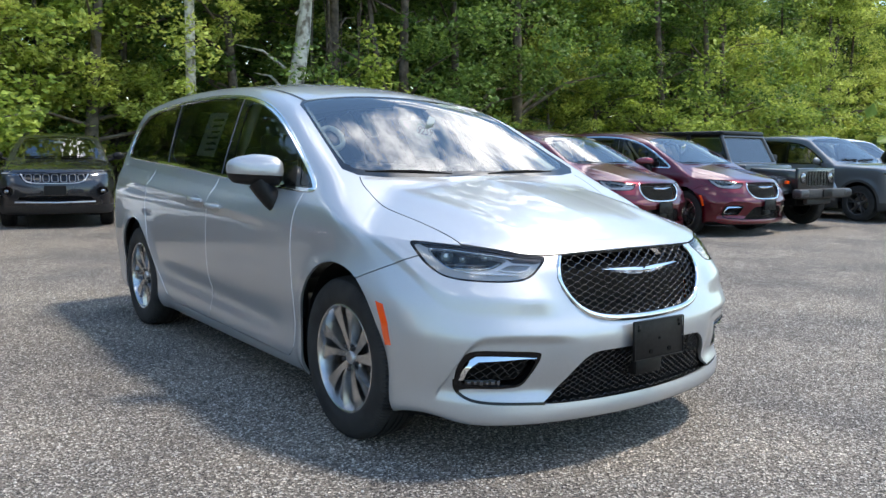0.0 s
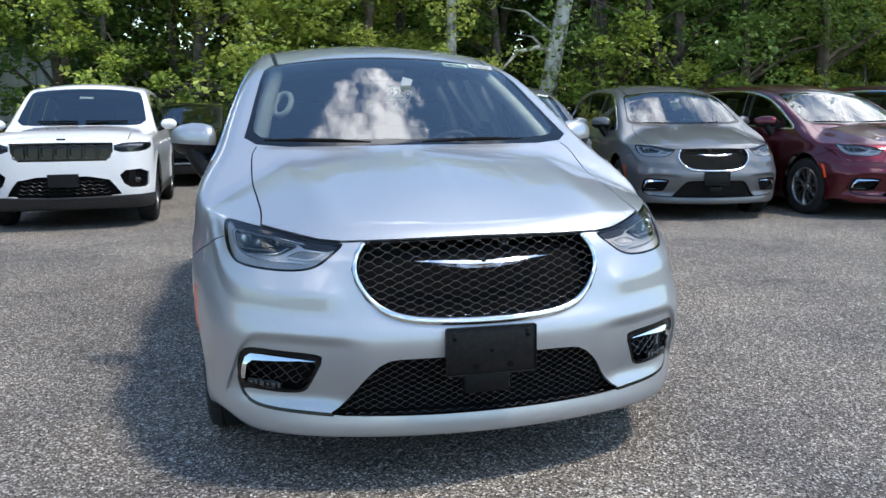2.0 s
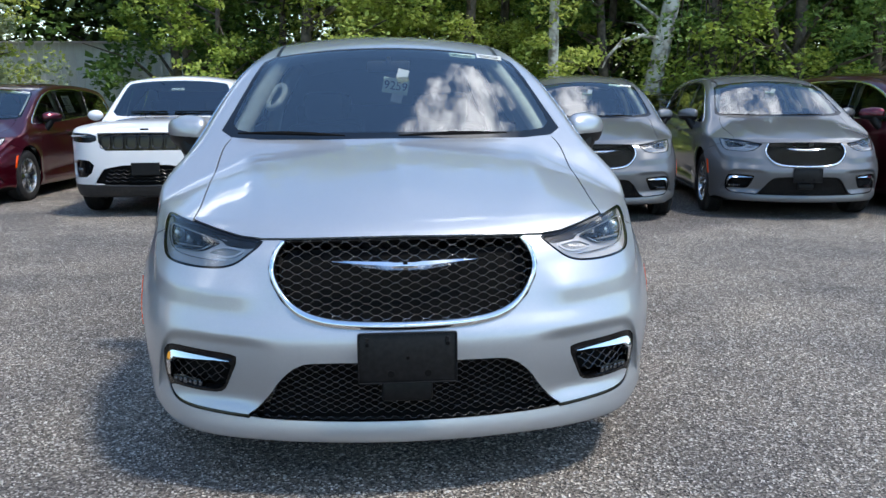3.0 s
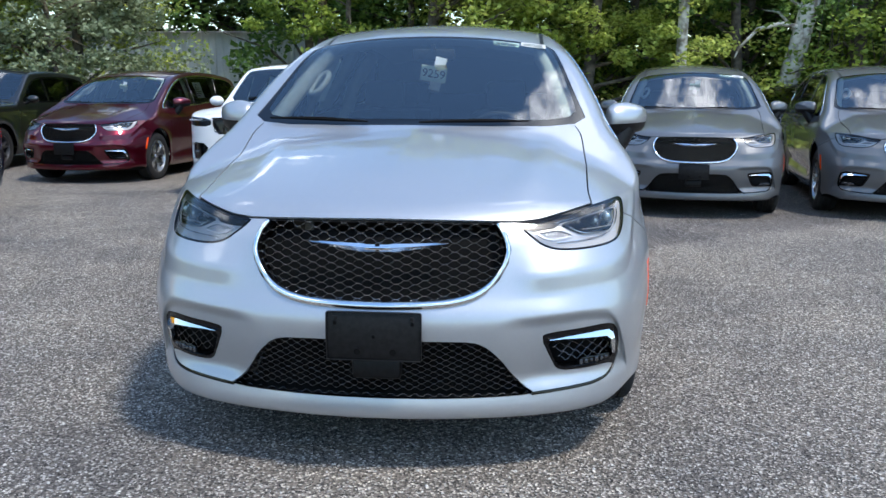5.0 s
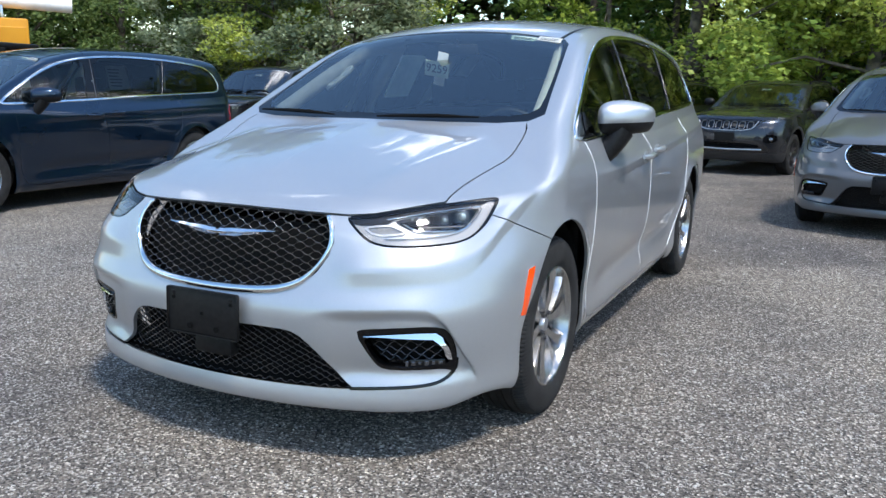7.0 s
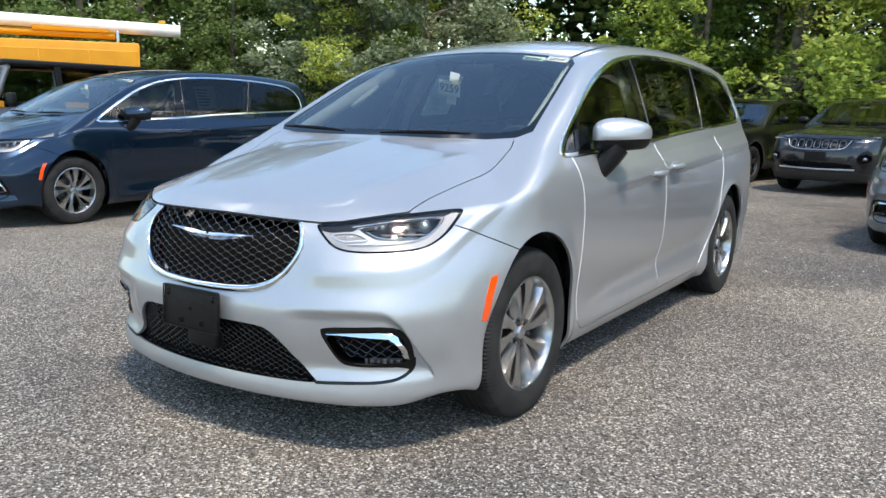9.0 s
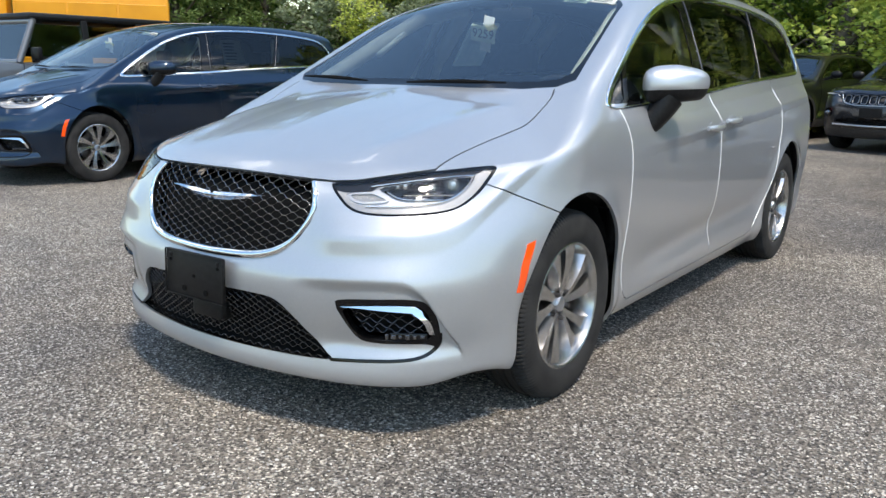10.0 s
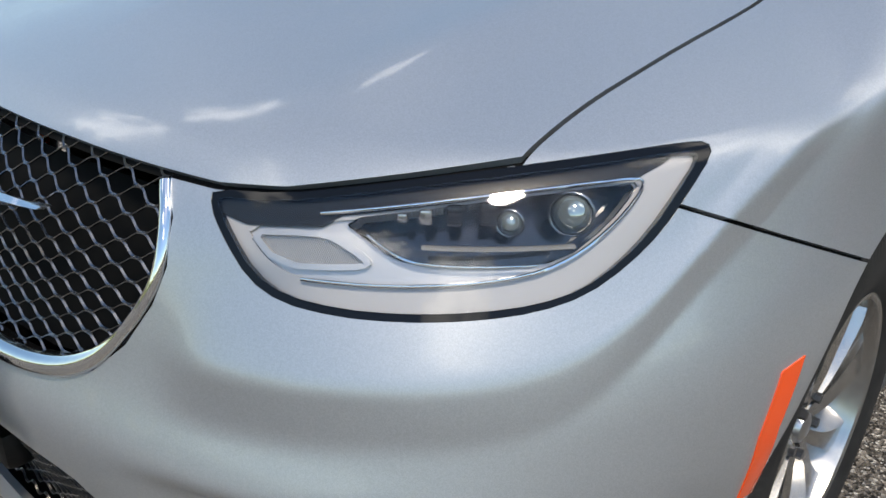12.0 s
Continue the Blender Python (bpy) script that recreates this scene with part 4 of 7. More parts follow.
def make_badge(car):
    """A winged badge on the grille, kept plain."""
    bm = bmesh.new()
    for s in (1, -1):
        rows = []
        for u in np.linspace(0, 1, 10):
            x = 0.008 + u * 0.232
            zc = 0.808 + 0.017 * u ** 1.3
            h = 0.0165 * (1 - u) ** 0.8 + 0.0022
            if u < 0.12:
                h *= 0.8
            y = lift(minivan, x, zc) - 0.013
            rows.append([bm.verts.new((s * x, y, zc - h)), bm.verts.new((s * x, y - 0.010, zc + 0.1 * h)), bm.verts.new((s * x, y - 0.002, zc + h * 0.85)), bm.verts.new((s * x, y + 0.012, zc))])
        for A, B in zip(rows[:-1], rows[1:]):
            for j in range(4):
                bm.faces.new((A[j], A[(j + 1) % 4], B[(j + 1) % 4], B[j]))
        bm.faces.new(rows[0])
        bm.faces.new(rows[-1])
    bmesh.ops.recalc_face_normals(bm, faces=bm.faces)
    b = part("badge", bm, M_BRIGHT, car, "chrome winged badge", smooth=40)
    bm = bmesh.new()
    y = lift(minivan, 0, 0.81)
    box(bm, (0, y - 0.017, 0.808), (0.085, 0.014, 0.013), 0.004)
    part("badge_centre", bm, M_BRIGHT, b)
    bm = bmesh.new()
    box(bm, (0, y - 0.0245, 0.808), (0.056, 0.002, 0.003), 0.0)
    part("badge_mark", bm, M_LAMPGREY, b)


def make_plate(car):
    """An empty number plate carrier with its screw holes, and the dark sensor cover under it."""
    bm = bmesh.new()
    box(bm, (0, 0, 0), (0.322, 0.012, 0.168), 0.008)
    p = part("plate_holder", bm, M_BLACK, car, "empty black number plate holder", smooth=40)
    p.matrix_basis = pose(0, -0.996, 0.526, -2.0, 0, 0)
    bm = bmesh.new()
    for z in (0.0815, -0.0815):
        box(bm, (0, -0.008, z), (0.314, 0.006, 0.004), 0.001)
    for x in (0.159, -0.159):
        box(bm, (x, -0.008, 0), (0.004, 0.006, 0.16), 0.001)
    part("raised_edge", bm, M_BLACK, p, smooth=40)
    for x, z, r in ((-0.055, -0.052, 0.011), (0.065, -0.052, 0.011), (-0.13, 0.045, 0.006), (0.13, 0.045, 0.006), (0, 0, 0.006)):
        bm = bmesh.new()
        bmesh.ops.create_cone(bm, cap_ends=True, segments=14, radius1=r, radius2=r, depth=0.006, matrix=Matrix.Translation((x, -0.0065, z)) @ Matrix.Rotation(math.pi / 2, 4, "X"))
        part("screw_hole", bm, M_DARK, p)
    for x in (-0.13, 0.13):
        bm = bmesh.new()
        box(bm, (x, -0.008, 0.062), (0.012, 0.006, 0.014), 0.002)
        part("clip", bm, M_BLACK, p)
    bm = bmesh.new()
    box(bm, (0.0, -0.93, 0.395), (0.17, 0.05, 0.07), 0.014)
    part("sensor_cover", bm, M_BLACK, car, "dark sensor cover in the air intake", smooth=40)
    bm = bmesh.new()
    box(bm, (0, -0.965, 0.52), (0.20, 0.06, 0.10), 0.01)
    part("plate_bracket", bm, M_BLACK, car)


def make_fog(bz, sg):
    """Small mesh and the lamp row of a fog lamp pocket."""
    bm = bmesh.new()
    for k in range(5):
        z0 = 0.482 - 0.0185 * k
        xs = np.linspace(0.592 + 0.010 * k, 0.812 - 0.002 * k, 45)
        run = [(sg * x, lift(minivan, x, z0) + 0.020, z0 + (-1) ** k * 0.0075 * math.cos(i * math.pi / 5) + 0.02 * (x - 0.6)) for i, x in enumerate(xs)]
        sweep(bm, run, 0.0014, 5)
    part("mesh", bm, M_MESH, bz, "dark wavy mesh", smooth=60)
    bm = bmesh.new()
    box(bm, (sg * 0.755, lift(minivan, 0.755, 0.388) + 0.030, 0.388), (0.13, 0.030, 0.030), 0.006, Matrix.Rotation(radians(sg * 34), 4, "Z"))
    part("lamp_house", bm, M_GLOSSBLK, bz, smooth=40)
    for i in range(6):
        x = 0.705 + 0.019 * i
        bm = bmesh.new()
        box(bm, (sg * x, lift(minivan, x, 0.390) + 0.010, 0.390), (0.012 + 0.004 * (i % 2), 0.012, 0.020 - 0.004 * (i % 3)), 0.003, Matrix.Rotation(radians(sg * 34), 4, "Z"))
        part("led", bm, M_LEDCELL, bz, "clear lamp cell")
    bm = bmesh.new()
    xs = np.linspace(0.640, 0.822, 10)
    sweep(bm, [(sg * x, lift(minivan, x, 0.374) + 0.006, 0.374) for x in xs], 0.004, 6)
    part("lamp_lip", bm, M_GLOSSBLK, bz)


def make_mirror(door, sg):
    """Door mirror: painted cap over a black shell on an arm."""
    def blob(name, c, s, zlo, zhi, material, label, power=3.6):
        bm = bmesh.new()
        bmesh.ops.create_uvsphere(bm, u_segments=32, v_segments=20, radius=1.0)
        for v in bm.verts:
            x, y, z = v.co
            q = (abs(x) ** power + abs(z) ** power) ** (1 / power)
            r = math.hypot(x, z)
            k = r / q if q > 1e-6 else 1
            x, z = x * k, z * k
            z = max(min(z, zhi), zlo)
            y = y * (1.0 if y < 0 else 0.42)
            xx = x * (1 - 0.10 * max(-z, 0))
            zz = z * (1 - 0.28 * max(x, 0) * (1 if z > 0 else 0.5)) + 0.05 * x
            v.co = (sg * (c[0] + s[0] * xx), c[1] + s[1] * y + 0.085 * x, c[2] + s[2] * zz)
        if sg < 0:
            bmesh.ops.reverse_faces(bm, faces=bm.faces)
        return part(name, bm, material, door, label, smooth=50)
    c, s = (1.04, 0.80, 1.203), (0.118, 0.105, 0.088)
    cap = blob("mirror_cap", c, s, -0.22, 1.0, M_SILVER, "door mirror cap in body colour")
    blob("mirror_shell", c, (s[0] * 0.985, s[1] * 0.97, s[2]), -0.86, -0.20, M_BLACK, "black lower mirror shell")
    bm = bmesh.new()
    sweep(bm, [(sg * 1.02, 0.77, 1.15), (sg * 1.0, 0.75, 1.10), (sg * 0.975, 0.725, 1.05), (sg * 0.95, 0.70, 1.0)], [0.066, 0.058, 0.050, 0.036], 12)
    part("mirror_arm", bm, M_BLACK, door, smooth=50)
    bm = bmesh.new()
    box(bm, (sg * 1.045, 0.852, 1.20), (0.19, 0.006, 0.12), 0.02, Matrix.Rotation(radians(sg * 30), 4, "Z"))
    part("mirror_glass", bm, M_MIRROR, door, "mirror glass", smooth=30)


def side_at(y, z, f=minivan):
    lo, hi = 0.3, 1.3
    for _ in range(30):
        m = (lo + hi) / 2
        if f(np.array([[m, y, z]]))[0] < 0:
            lo = m
        else:
            hi = m
    return hi


def make_handle(door, sg, y, z):
    """A pull handle in body colour over a shallow cup."""
    x = side_at(y, z)
    bm = bmesh.new()
    n = 9
    pts = [(sg * (x + 0.030 * math.sin(math.pi * min(max((i + 0.25) / (n - 0.5), 0), 1)) ** 0.5), y - 0.105 + 0.21 * i / (n - 1), z) for i in range(n)]
    sweep(bm, pts, [0.011, 0.014, 0.016, 0.017, 0.017, 0.017, 0.018, 0.019, 0.016], 10)
    part("door_handle", bm, M_SILVER, door, "door handle in body colour", smooth=60)
    bm = bmesh.new()
    bmesh.ops.create_uvsphere(bm, u_segments=20, v_segments=10, radius=1.0, matrix=Matrix.Translation((sg * (x - 0.002), y, z - 0.004)) @ Matrix.Diagonal((0.006, 0.075, 0.036, 1)))
    part("handle_cup", bm, M_SILVER, door, smooth=60)


def arch_liner(car, sg, y0, r=0.43, w0=0.60, w1=0.955, high=0.452):
    """The dark lining of a wheel arch."""
    bm = bmesh.new()
    rows = []
    for w in (w0, (w0 + w1) / 2, w1):
        rows.append([bm.verts.new((sg * w, y0 + (0.40 if a < math.pi / 2 else 0.378) * 1.0 * math.cos(a), 0.36 + high * math.sin(a) if math.sin(a) > 0 else 0.36 + 0.22 * math.sin(a))) for a in np.linspace(-0.9, math.pi + 0.9, 26)])
    for A, B in zip(rows[:-1], rows[1:]):
        for j in range(len(A) - 1):
            bm.faces.new((A[j], A[j + 1], B[j + 1], B[j]))
    bm.faces.new(rows[0])
    part("arch_liner", bm, M_BLACK, car, smooth=40)


def make_wipers(car):
    for x0, x1 in ((-0.70, -0.22), (0.02, 0.52)):
        bm = bmesh.new()
        pts = []
        for u in np.linspace(0, 1, 9):
            x = x0 + (x1 - x0) * u
            y = 0.178 + 0.075 * abs(x / 0.7) ** 2 + 0.012 * math.sin(math.pi * u)
            z = 1.212 + 0.512 * (y - 0.25) - 0.05 * x * x + 0.022
            pts.append((x, y, z))
        sweep(bm, pts, [0.006, 0.009, 0.011, 0.013, 0.014, 0.014, 0.012, 0.008, 0.005], 6, flat=0.7)
        part("wiper", bm, M_DARK, car, "black windscreen wiper", smooth=50)


def screen(x, y, off=0.012):
    """A place just under the windscreen."""
    return Vector((x, y, 1.212 + 0.512 * (y - 0.25) - 0.05 * x * x - off))


def sheet(name, corners, material, parent, label="", thick=0.0006):
    bm = bmesh.new()
    v = [bm.verts.new(c) for c in corners]
    f = bm.faces.new(v)
    bmesh.ops.solidify(bm, geom=[f], thickness=thick)
    return part(name, bm, material, parent, label)


def make_stickers(car):
    """Dealer stickers in the glass, as plain paper with bars of print."""
    for x0, x1, m in ((0.335, 0.475, M_PAPERG), (0.485, 0.62, M_PAPER)):
        st = sheet("windscreen_sticker", [screen(x0, 1.035), screen(x1, 1.015), screen(x1, 1.062), screen(x0, 1.08)], m, car, "paper sticker in the windscreen")
        for k in range(2):
            y = 1.04 + 0.014 * k
            sheet("print_bar", [screen(x0 + 0.015, y, 0.010), screen(x1 - 0.02, y - 0.012, 0.010), screen(x1 - 0.02, y - 0.008, 0.010), screen(x0 + 0.015, y + 0.004, 0.010)], M_LAMPGREY, st)
    for sg in (1, -1):
        def at(y, z):
            return Vector((sg * (side_at(y, z) - 0.010), y, z))
        st = sheet("price_sheet", [at(1.80, 1.27), at(2.12, 1.28), at(2.16, 1.56), at(1.84, 1.55)], M_PAPER, car, "printed price sheet in the side window")
        for k in range(6):
            z = 1.31 + 0.038 * k
            bar = [Vector((sg * (side_at(y, zz) - 0.0085), y, zz)) for y, zz in ((1.84 + 0.005 * k, z), (2.0 + 0.02 * (k % 3), z), (2.0 + 0.02 * (k % 3), z + 0.014), (1.84 + 0.005 * k, z + 0.014))]
            sheet("print_bar", bar, M_LAMPGREY, st)
    bm = bmesh.new()
    sweep(bm, [(0, 1.08, 1.60), (0, 1.075, 1.56)], 0.012, 6)
    part("mirror_stem", bm, M_DASH, car)


def make_tag(at, digits):
    """A paper tag hung from the inside mirror, with its number, and a strip behind it."""
    t = thing("hang_tag", "paper number tag hung behind the windscreen", "tag", at=at)
    bm = bmesh.new()
    box(bm, (0, 0, 0), (0.135, 0.002, 0.080), 0.0, Matrix.Rotation(radians(9), 4, "Y"))
    part("card", bm, M_PAPERG, t)
    bm = bmesh.new()
    box(bm, (0.022, 0.004, 0.0), (0.058, 0.002, 0.175), 0.0, Matrix.Rotation(radians(14), 4, "Y"))
    part("strip", bm, M_PAPER, t)
    if not digits:
        return t
    cu = bpy.data.curves.new("number", "FONT")
    cu.body, cu.size, cu.extrude, cu.align_x, cu.align_y = digits, 0.062, 0.0004, "CENTER", "CENTER"
    tmp = bpy.data.objects.new("number", cu)
    me = bpy.data.meshes.new_from_object(tmp)
    me.materials.append(M_INK)
    bpy.data.objects.remove(tmp)
    n = new("number", me)
    n.parent = t
    n.matrix_basis = pose(0, -0.0022, 0, 0, 9, 0) @ pose(0, 0, 0, 90, 0, 0)
    return t


def make_inside(car):
    """Dashboard, wheel, seats, pillars, papers on the screen: what shows through the glass."""
    cab = new("cabin")
    cab.parent = car
    tagged(cab, "pale cabin trim with black seats")
    bm = bmesh.new()
    box(bm, (0, 0.62, 1.02), (1.62, 0.62, 0.20), 0.06)
    box(bm, (0.38, 0.80, 1.10), (0.42, 0.22, 0.10), 0.04)
    part("dashboard", bm, M_DASH, cab, "dark dashboard", smooth=40)
    bm = bmesh.new()
    m = Matrix.Translation((0.38, 1.02, 1.06)) @ Matrix.Rotation(radians(-62), 4, "X")
    pts = [m @ Vector((0.185 * math.cos(a), 0.185 * math.sin(a), 0)) for a in np.linspace(0, 2 * math.pi, 28, endpoint=False)]
    sweep(bm, pts, 0.016, 8, closed=True)
    for a in (0.1, math.pi - 0.1, -math.pi / 2):
        sweep(bm, [m @ Vector((0.05 * math.cos(a), 0.05 * math.sin(a), 0)), m @ Vector((0.18 * math.cos(a), 0.18 * math.sin(a), 0))], 0.016, 6)
    part("steering_wheel", bm, M_DASH, cab, smooth=50)
    for y, z in ((1.45, 0.0), (2.35, 0.0), (3.2, 0.02)):
        for x in (-0.40, 0.40):
            bm = bmesh.new()
            box(bm, (x, y, 0.62 + z), (0.50, 0.50, 0.16), 0.05)
            box(bm, (x, y + 0.30, 0.92 + z), (0.48, 0.15, 0.62), 0.06, Matrix.Rotation(radians(-14), 4, "X"))
            part("seat", bm, M_SEAT, cab, smooth=40)
            bm = bmesh.new()
            box(bm, (x, y + 0.40, 1.33 + z), (0.26, 0.10, 0.18), 0.04)
            part("headrest", bm, M_SEAT, cab, smooth=40)
    # inner lining of roof and pillars, set in from the skin
    for sgn in (1, -1):
        for pts, r in (([(0.725, 0.42, 1.185), (0.665, 0.80, 1.385), (0.605, 1.10, 1.535), (0.59, 1.5, 1.61)], 0.042), ([(0.66, 1.63, 1.62), (0.80, 1.56, 1.35), (0.86, 1.52, 1.10), (0.86, 1.50, 0.4)], 0.05), ([(0.64, 2.82, 1.62), (0.78, 2.72, 1.38), (0.84, 2.62, 1.10)], 0.05)):
            bm = bmesh.new()
            sweep(bm, [(sgn * x, y, z) for x, y, z in pts], r, 8)
            part("pillar_trim", bm, M_TRIM, cab, "pale pillar trim", smooth=60)
    bm = bmesh.new()
    xs, ys = np.linspace(-0.62, 0.62, 9), np.linspace(1.12, 3.8, 12)
    g = [[bm.verts.new((x, y, float(MV_ROOF(y)) - 0.055 - 0.075 * (x / 0.65) ** 2)) for y in ys] for x in xs]
    for i in range(8):
        for j in range(11):
            bm.faces.new((g[i][j], g[i][j + 1], g[i + 1][j + 1], g[i + 1][j]))
    part("headliner", bm, M_TRIM, cab, smooth=60)
    bm = bmesh.new()
    box(bm, (0, 2.3, 0.42), (1.7, 3.4, 0.06), 0.0)
    for x in (0.88, -0.88):
        box(bm, (x, 2.0, 0.75), (0.05, 2.9, 0.6), 0.02)
    box(bm, (0, 3.85, 0.9), (1.5, 0.05, 0.9), 0.02)
    part("floor_and_door_trim", bm, M_DASH, cab)
    for sgn in (-1, 1):
        bm = bmesh.new()
        pts = [(sgn * (0.585 - 0.045 * math.sin(a)), 0.80 + 0.085 * math.cos(a) * 1.1, 1.38 + 0.05 * math.cos(a) + 0.028 * math.sin(a)) for a in np.linspace(0, 2 * math.pi, 20, endpoint=False)]
        if sgn < 0:
            sweep(bm, pts, 0.016, 8, closed=True)
            part("grab_handle", bm, M_TRIM, cab, "pale grab handle", smooth=60)
        else:
            bm.free()
    bm = bmesh.new()
    box(bm, (0, 1.10, 1.545), (0.24, 0.04, 0.065), 0.015)
    part("inside_mirror", bm, M_DASH, cab, smooth=40)


# ---- sport utility vehicles ----
M_DULLD = mat("dull_dark_metal", (0.10, 0.10, 0.105), 0.4, 0.8)
M_DULL = mat("dull_metal", (0.22, 0.222, 0.228), 0.3, 1.0)
M_CLAD = noise_on(mat("grey_cladding", (0.03, 0.03, 0.03), 0.6), 50, ((0.022, 0.022, 0.023), (0.038, 0.038, 0.038)))


def suv_form(nose, hood, roof, side, tail, ws, plan, wb, flat):
    def f(p):
        X, y, z = np.abs(p[:, 0]), p[:, 1], p[:, 2]
        nz = nose(z) + plan[0] * X ** 2 + plan[1] * X ** 8
        hd = hood(y) - flat * np.abs(X / 0.85) ** 3
        gl = ws[1] + ws[2] * (y - ws[0]) - 0.06 * X ** 2
        rf = roof(y) - 0.05 * (X / 0.65) ** 2
        top = smin(smax(hd, gl, 0.03), rf, 0.04)
        sd = side(z)
        r1, r2 = np.hypot(y, z - 0.38), np.hypot(y - wb, z - 0.38)
        sd = sd + 0.022 * (np.exp(-((r1 - 0.47) / 0.07) ** 2) + np.exp(-((r2 - 0.47) / 0.07) ** 2)) * step(z, 1.0, 0.8)
        sd = sd - 0.02 * np.maximum(y - wb + 0.5, 0) ** 2 - 0.04 * np.maximum(1.1 - y, 0) ** 2 * step(z, 1.1, 1.35)
        tl = tail(z) - 0.12 * X ** 2 - 0.2 * X ** 6
        f = smax(X - sd, (nz - y) * 0.9, 0.06)
        f = smax(f, (z - top) * 0.85, 0.05)
        f = smax(f, (y - tl) * 0.9, 0.08)
        return smax(f, 0.24 - z, 0.03)
    return f


def make_suv(style, label):
    """A parked sport utility vehicle with seven-slot grille, in one of two shapes."""
    car = thing("sport_utility_vehicle", label, "car")
    big = style == "tall"
    if big:
        wb, wd, hgt, R = 2.96, 0.985, 1.80, 0.375
        f = suv_form(spl((0.2, -0.74), (0.3, -0.84), (0.45, -0.90), (0.7, -0.915), (0.95, -0.905), (1.07, -0.88), (1.2, -0.78)), spl((-1.0, 1.05), (-0.85, 1.12), (-0.6, 1.165), (0.0, 1.20), (0.6, 1.225), (1.0, 1.24)), spl((1.0, 1.66), (1.4, 1.77), (1.9, 1.825), (2.6, 1.83), (3.4, 1.79), (3.9, 1.72)), spl((0.2, 0.90), (0.35, 0.96), (0.6, 0.975), (0.9, 0.985), (1.08, 0.97), (1.18, 0.94), (1.4, 0.87), (1.65, 0.79), (1.85, 0.72)), spl((0.25, 3.85), (0.5, 3.95), (1.0, 3.95), (1.4, 3.85), (1.8, 3.65)), (0.62, 1.23, 0.66), (0.10, 0.38), wb, 0.05)
        dlo = [(0.78, 1.16), (0.98, 1.32), (1.30, 1.53), (1.62, 1.65), (2.4, 1.69), (3.3, 1.655), (3.62, 1.56), (3.60, 1.25), (3.45, 1.21), (2.0, 1.175)]
        cuts = ((1.80, 0.05), (2.72, 0.04))
        wsp = [(-0.3, 0.60), (0.0, 0.60), (0.5, 0.62), (0.82, 0.70), (0.78, 1.0), (0.72, 1.32), (0.66, 1.385), (0.0, 1.39), (-0.3, 1.39)]
        hl = [(0.57, 0.92), (0.57, 1.03), (0.955, 1.045), (0.97, 0.98), (0.90, 0.925)]
        gr = [(-0.3, 0.825), (-0.3, 1.035), (0.56, 1.03), (0.56, 0.93), (0.48, 0.825)]
        lg = [(-0.3, 0.40), (-0.3, 0.65), (0.47, 0.645), (0.60, 0.48), (0.64, 0.40)]
        fog = [(0.68, 0.50), (0.60, 0.70), (0.93, 0.725), (0.93, 0.52), (0.90, 0.49)]
        low = 0.41
    else:
        wb, wd, hgt, R = 2.71, 0.93, 1.68, 0.36
        f = suv_form(spl((0.2, -0.70), (0.3, -0.80), (0.45, -0.875), (0.65, -0.895), (0.8, -0.87), (0.95, -0.79), (1.1, -0.66)), spl((-1.0, 0.86), (-0.8, 0.975), (-0.55, 1.05), (0.0, 1.12), (0.5, 1.165), (1.0, 1.2)), spl((0.9, 1.53), (1.3, 1.62), (1.8, 1.67), (2.4, 1.675), (3.1, 1.63), (3.6, 1.55)), spl((0.2, 0.84), (0.35, 0.90), (0.6, 0.92), (0.9, 0.93), (1.0, 0.915), (1.1, 0.875), (1.35, 0.79), (1.55, 0.70), (1.75, 0.60)), spl((0.25, 3.5), (0.5, 3.62), (1.0, 3.62), (1.3, 3.52), (1.7, 3.3)), (0.48, 1.165, 0.60), (0.16, 0.55), wb, 0.06)
        dlo = [(0.66, 1.12), (0.86, 1.26), (1.15, 1.44), (1.5, 1.555), (2.2, 1.59), (2.9, 1.55), (3.2, 1.45), (3.22, 1.22), (3.05, 1.19), (1.8, 1.14)]
        cuts = ((1.62, 0.05), (2.48, 0.04))
        wsp = [(-0.3, 0.46), (0.0, 0.46), (0.5, 0.50), (0.71, 0.60), (0.67, 0.85), (0.60, 1.12), (0.55, 1.18), (0.0, 1.21), (-0.3, 1.21)]
        hl = [(0.54, 0.905), (0.52, 0.945), (0.70, 0.965), (0.86, 0.985), (0.875, 0.955), (0.76, 0.905)]
        gr = [(-0.3, 0.775), (-0.3, 0.935), (0.52, 0.930), (0.55, 0.90), (0.44, 0.785)]
        lg = [(-0.3, 0.47), (-0.3, 0.56), (0.55, 0.56), (0.60, 0.47)]
        fog = [(0.64, 0.57), (0.64, 0.70), (0.80, 0.72), (0.84, 0.62), (0.78, 0.57)]
        low = 0.40
    sh = Shell(f, (0, -1.1, 0.15), (1.12, 4.2, 1.95), 0.045)
    sh.cut(arches((0.0, wb), R + 0.055, R + 0.06, R + 0.065, 0.38), "arch", size=0.03)
    sh.cut(lambda p: np.where((p[:, 0] > 0.3) & (np.minimum(np.abs(p[:, 1]), np.abs(p[:, 1] - wb)) < R), p[:, 2] - 0.38, 9.0), "arch", size=0.04)
    d = rounded(dlo, 2)
    sh.cut(side_of(d), "pillar", size=0.03)
    g = [sh_y for sh_y, _ in cuts]
    ends = [-9, *[c for c in g], 9]
    for i in range(3):
        a, b = ends[i] + 0.04, ends[i + 1] - 0.04
        sh.cut(lambda p, a=a, b=b: np.maximum(side_of(d, width=-0.025)(p), np.maximum(a + 0.1 * (p[:, 2] - 1.2) - p[:, 1], p[:, 1] - b - 0.1 * (p[:, 2] - 1.2))), f"pane{i}", ("pillar",), size=0.03)
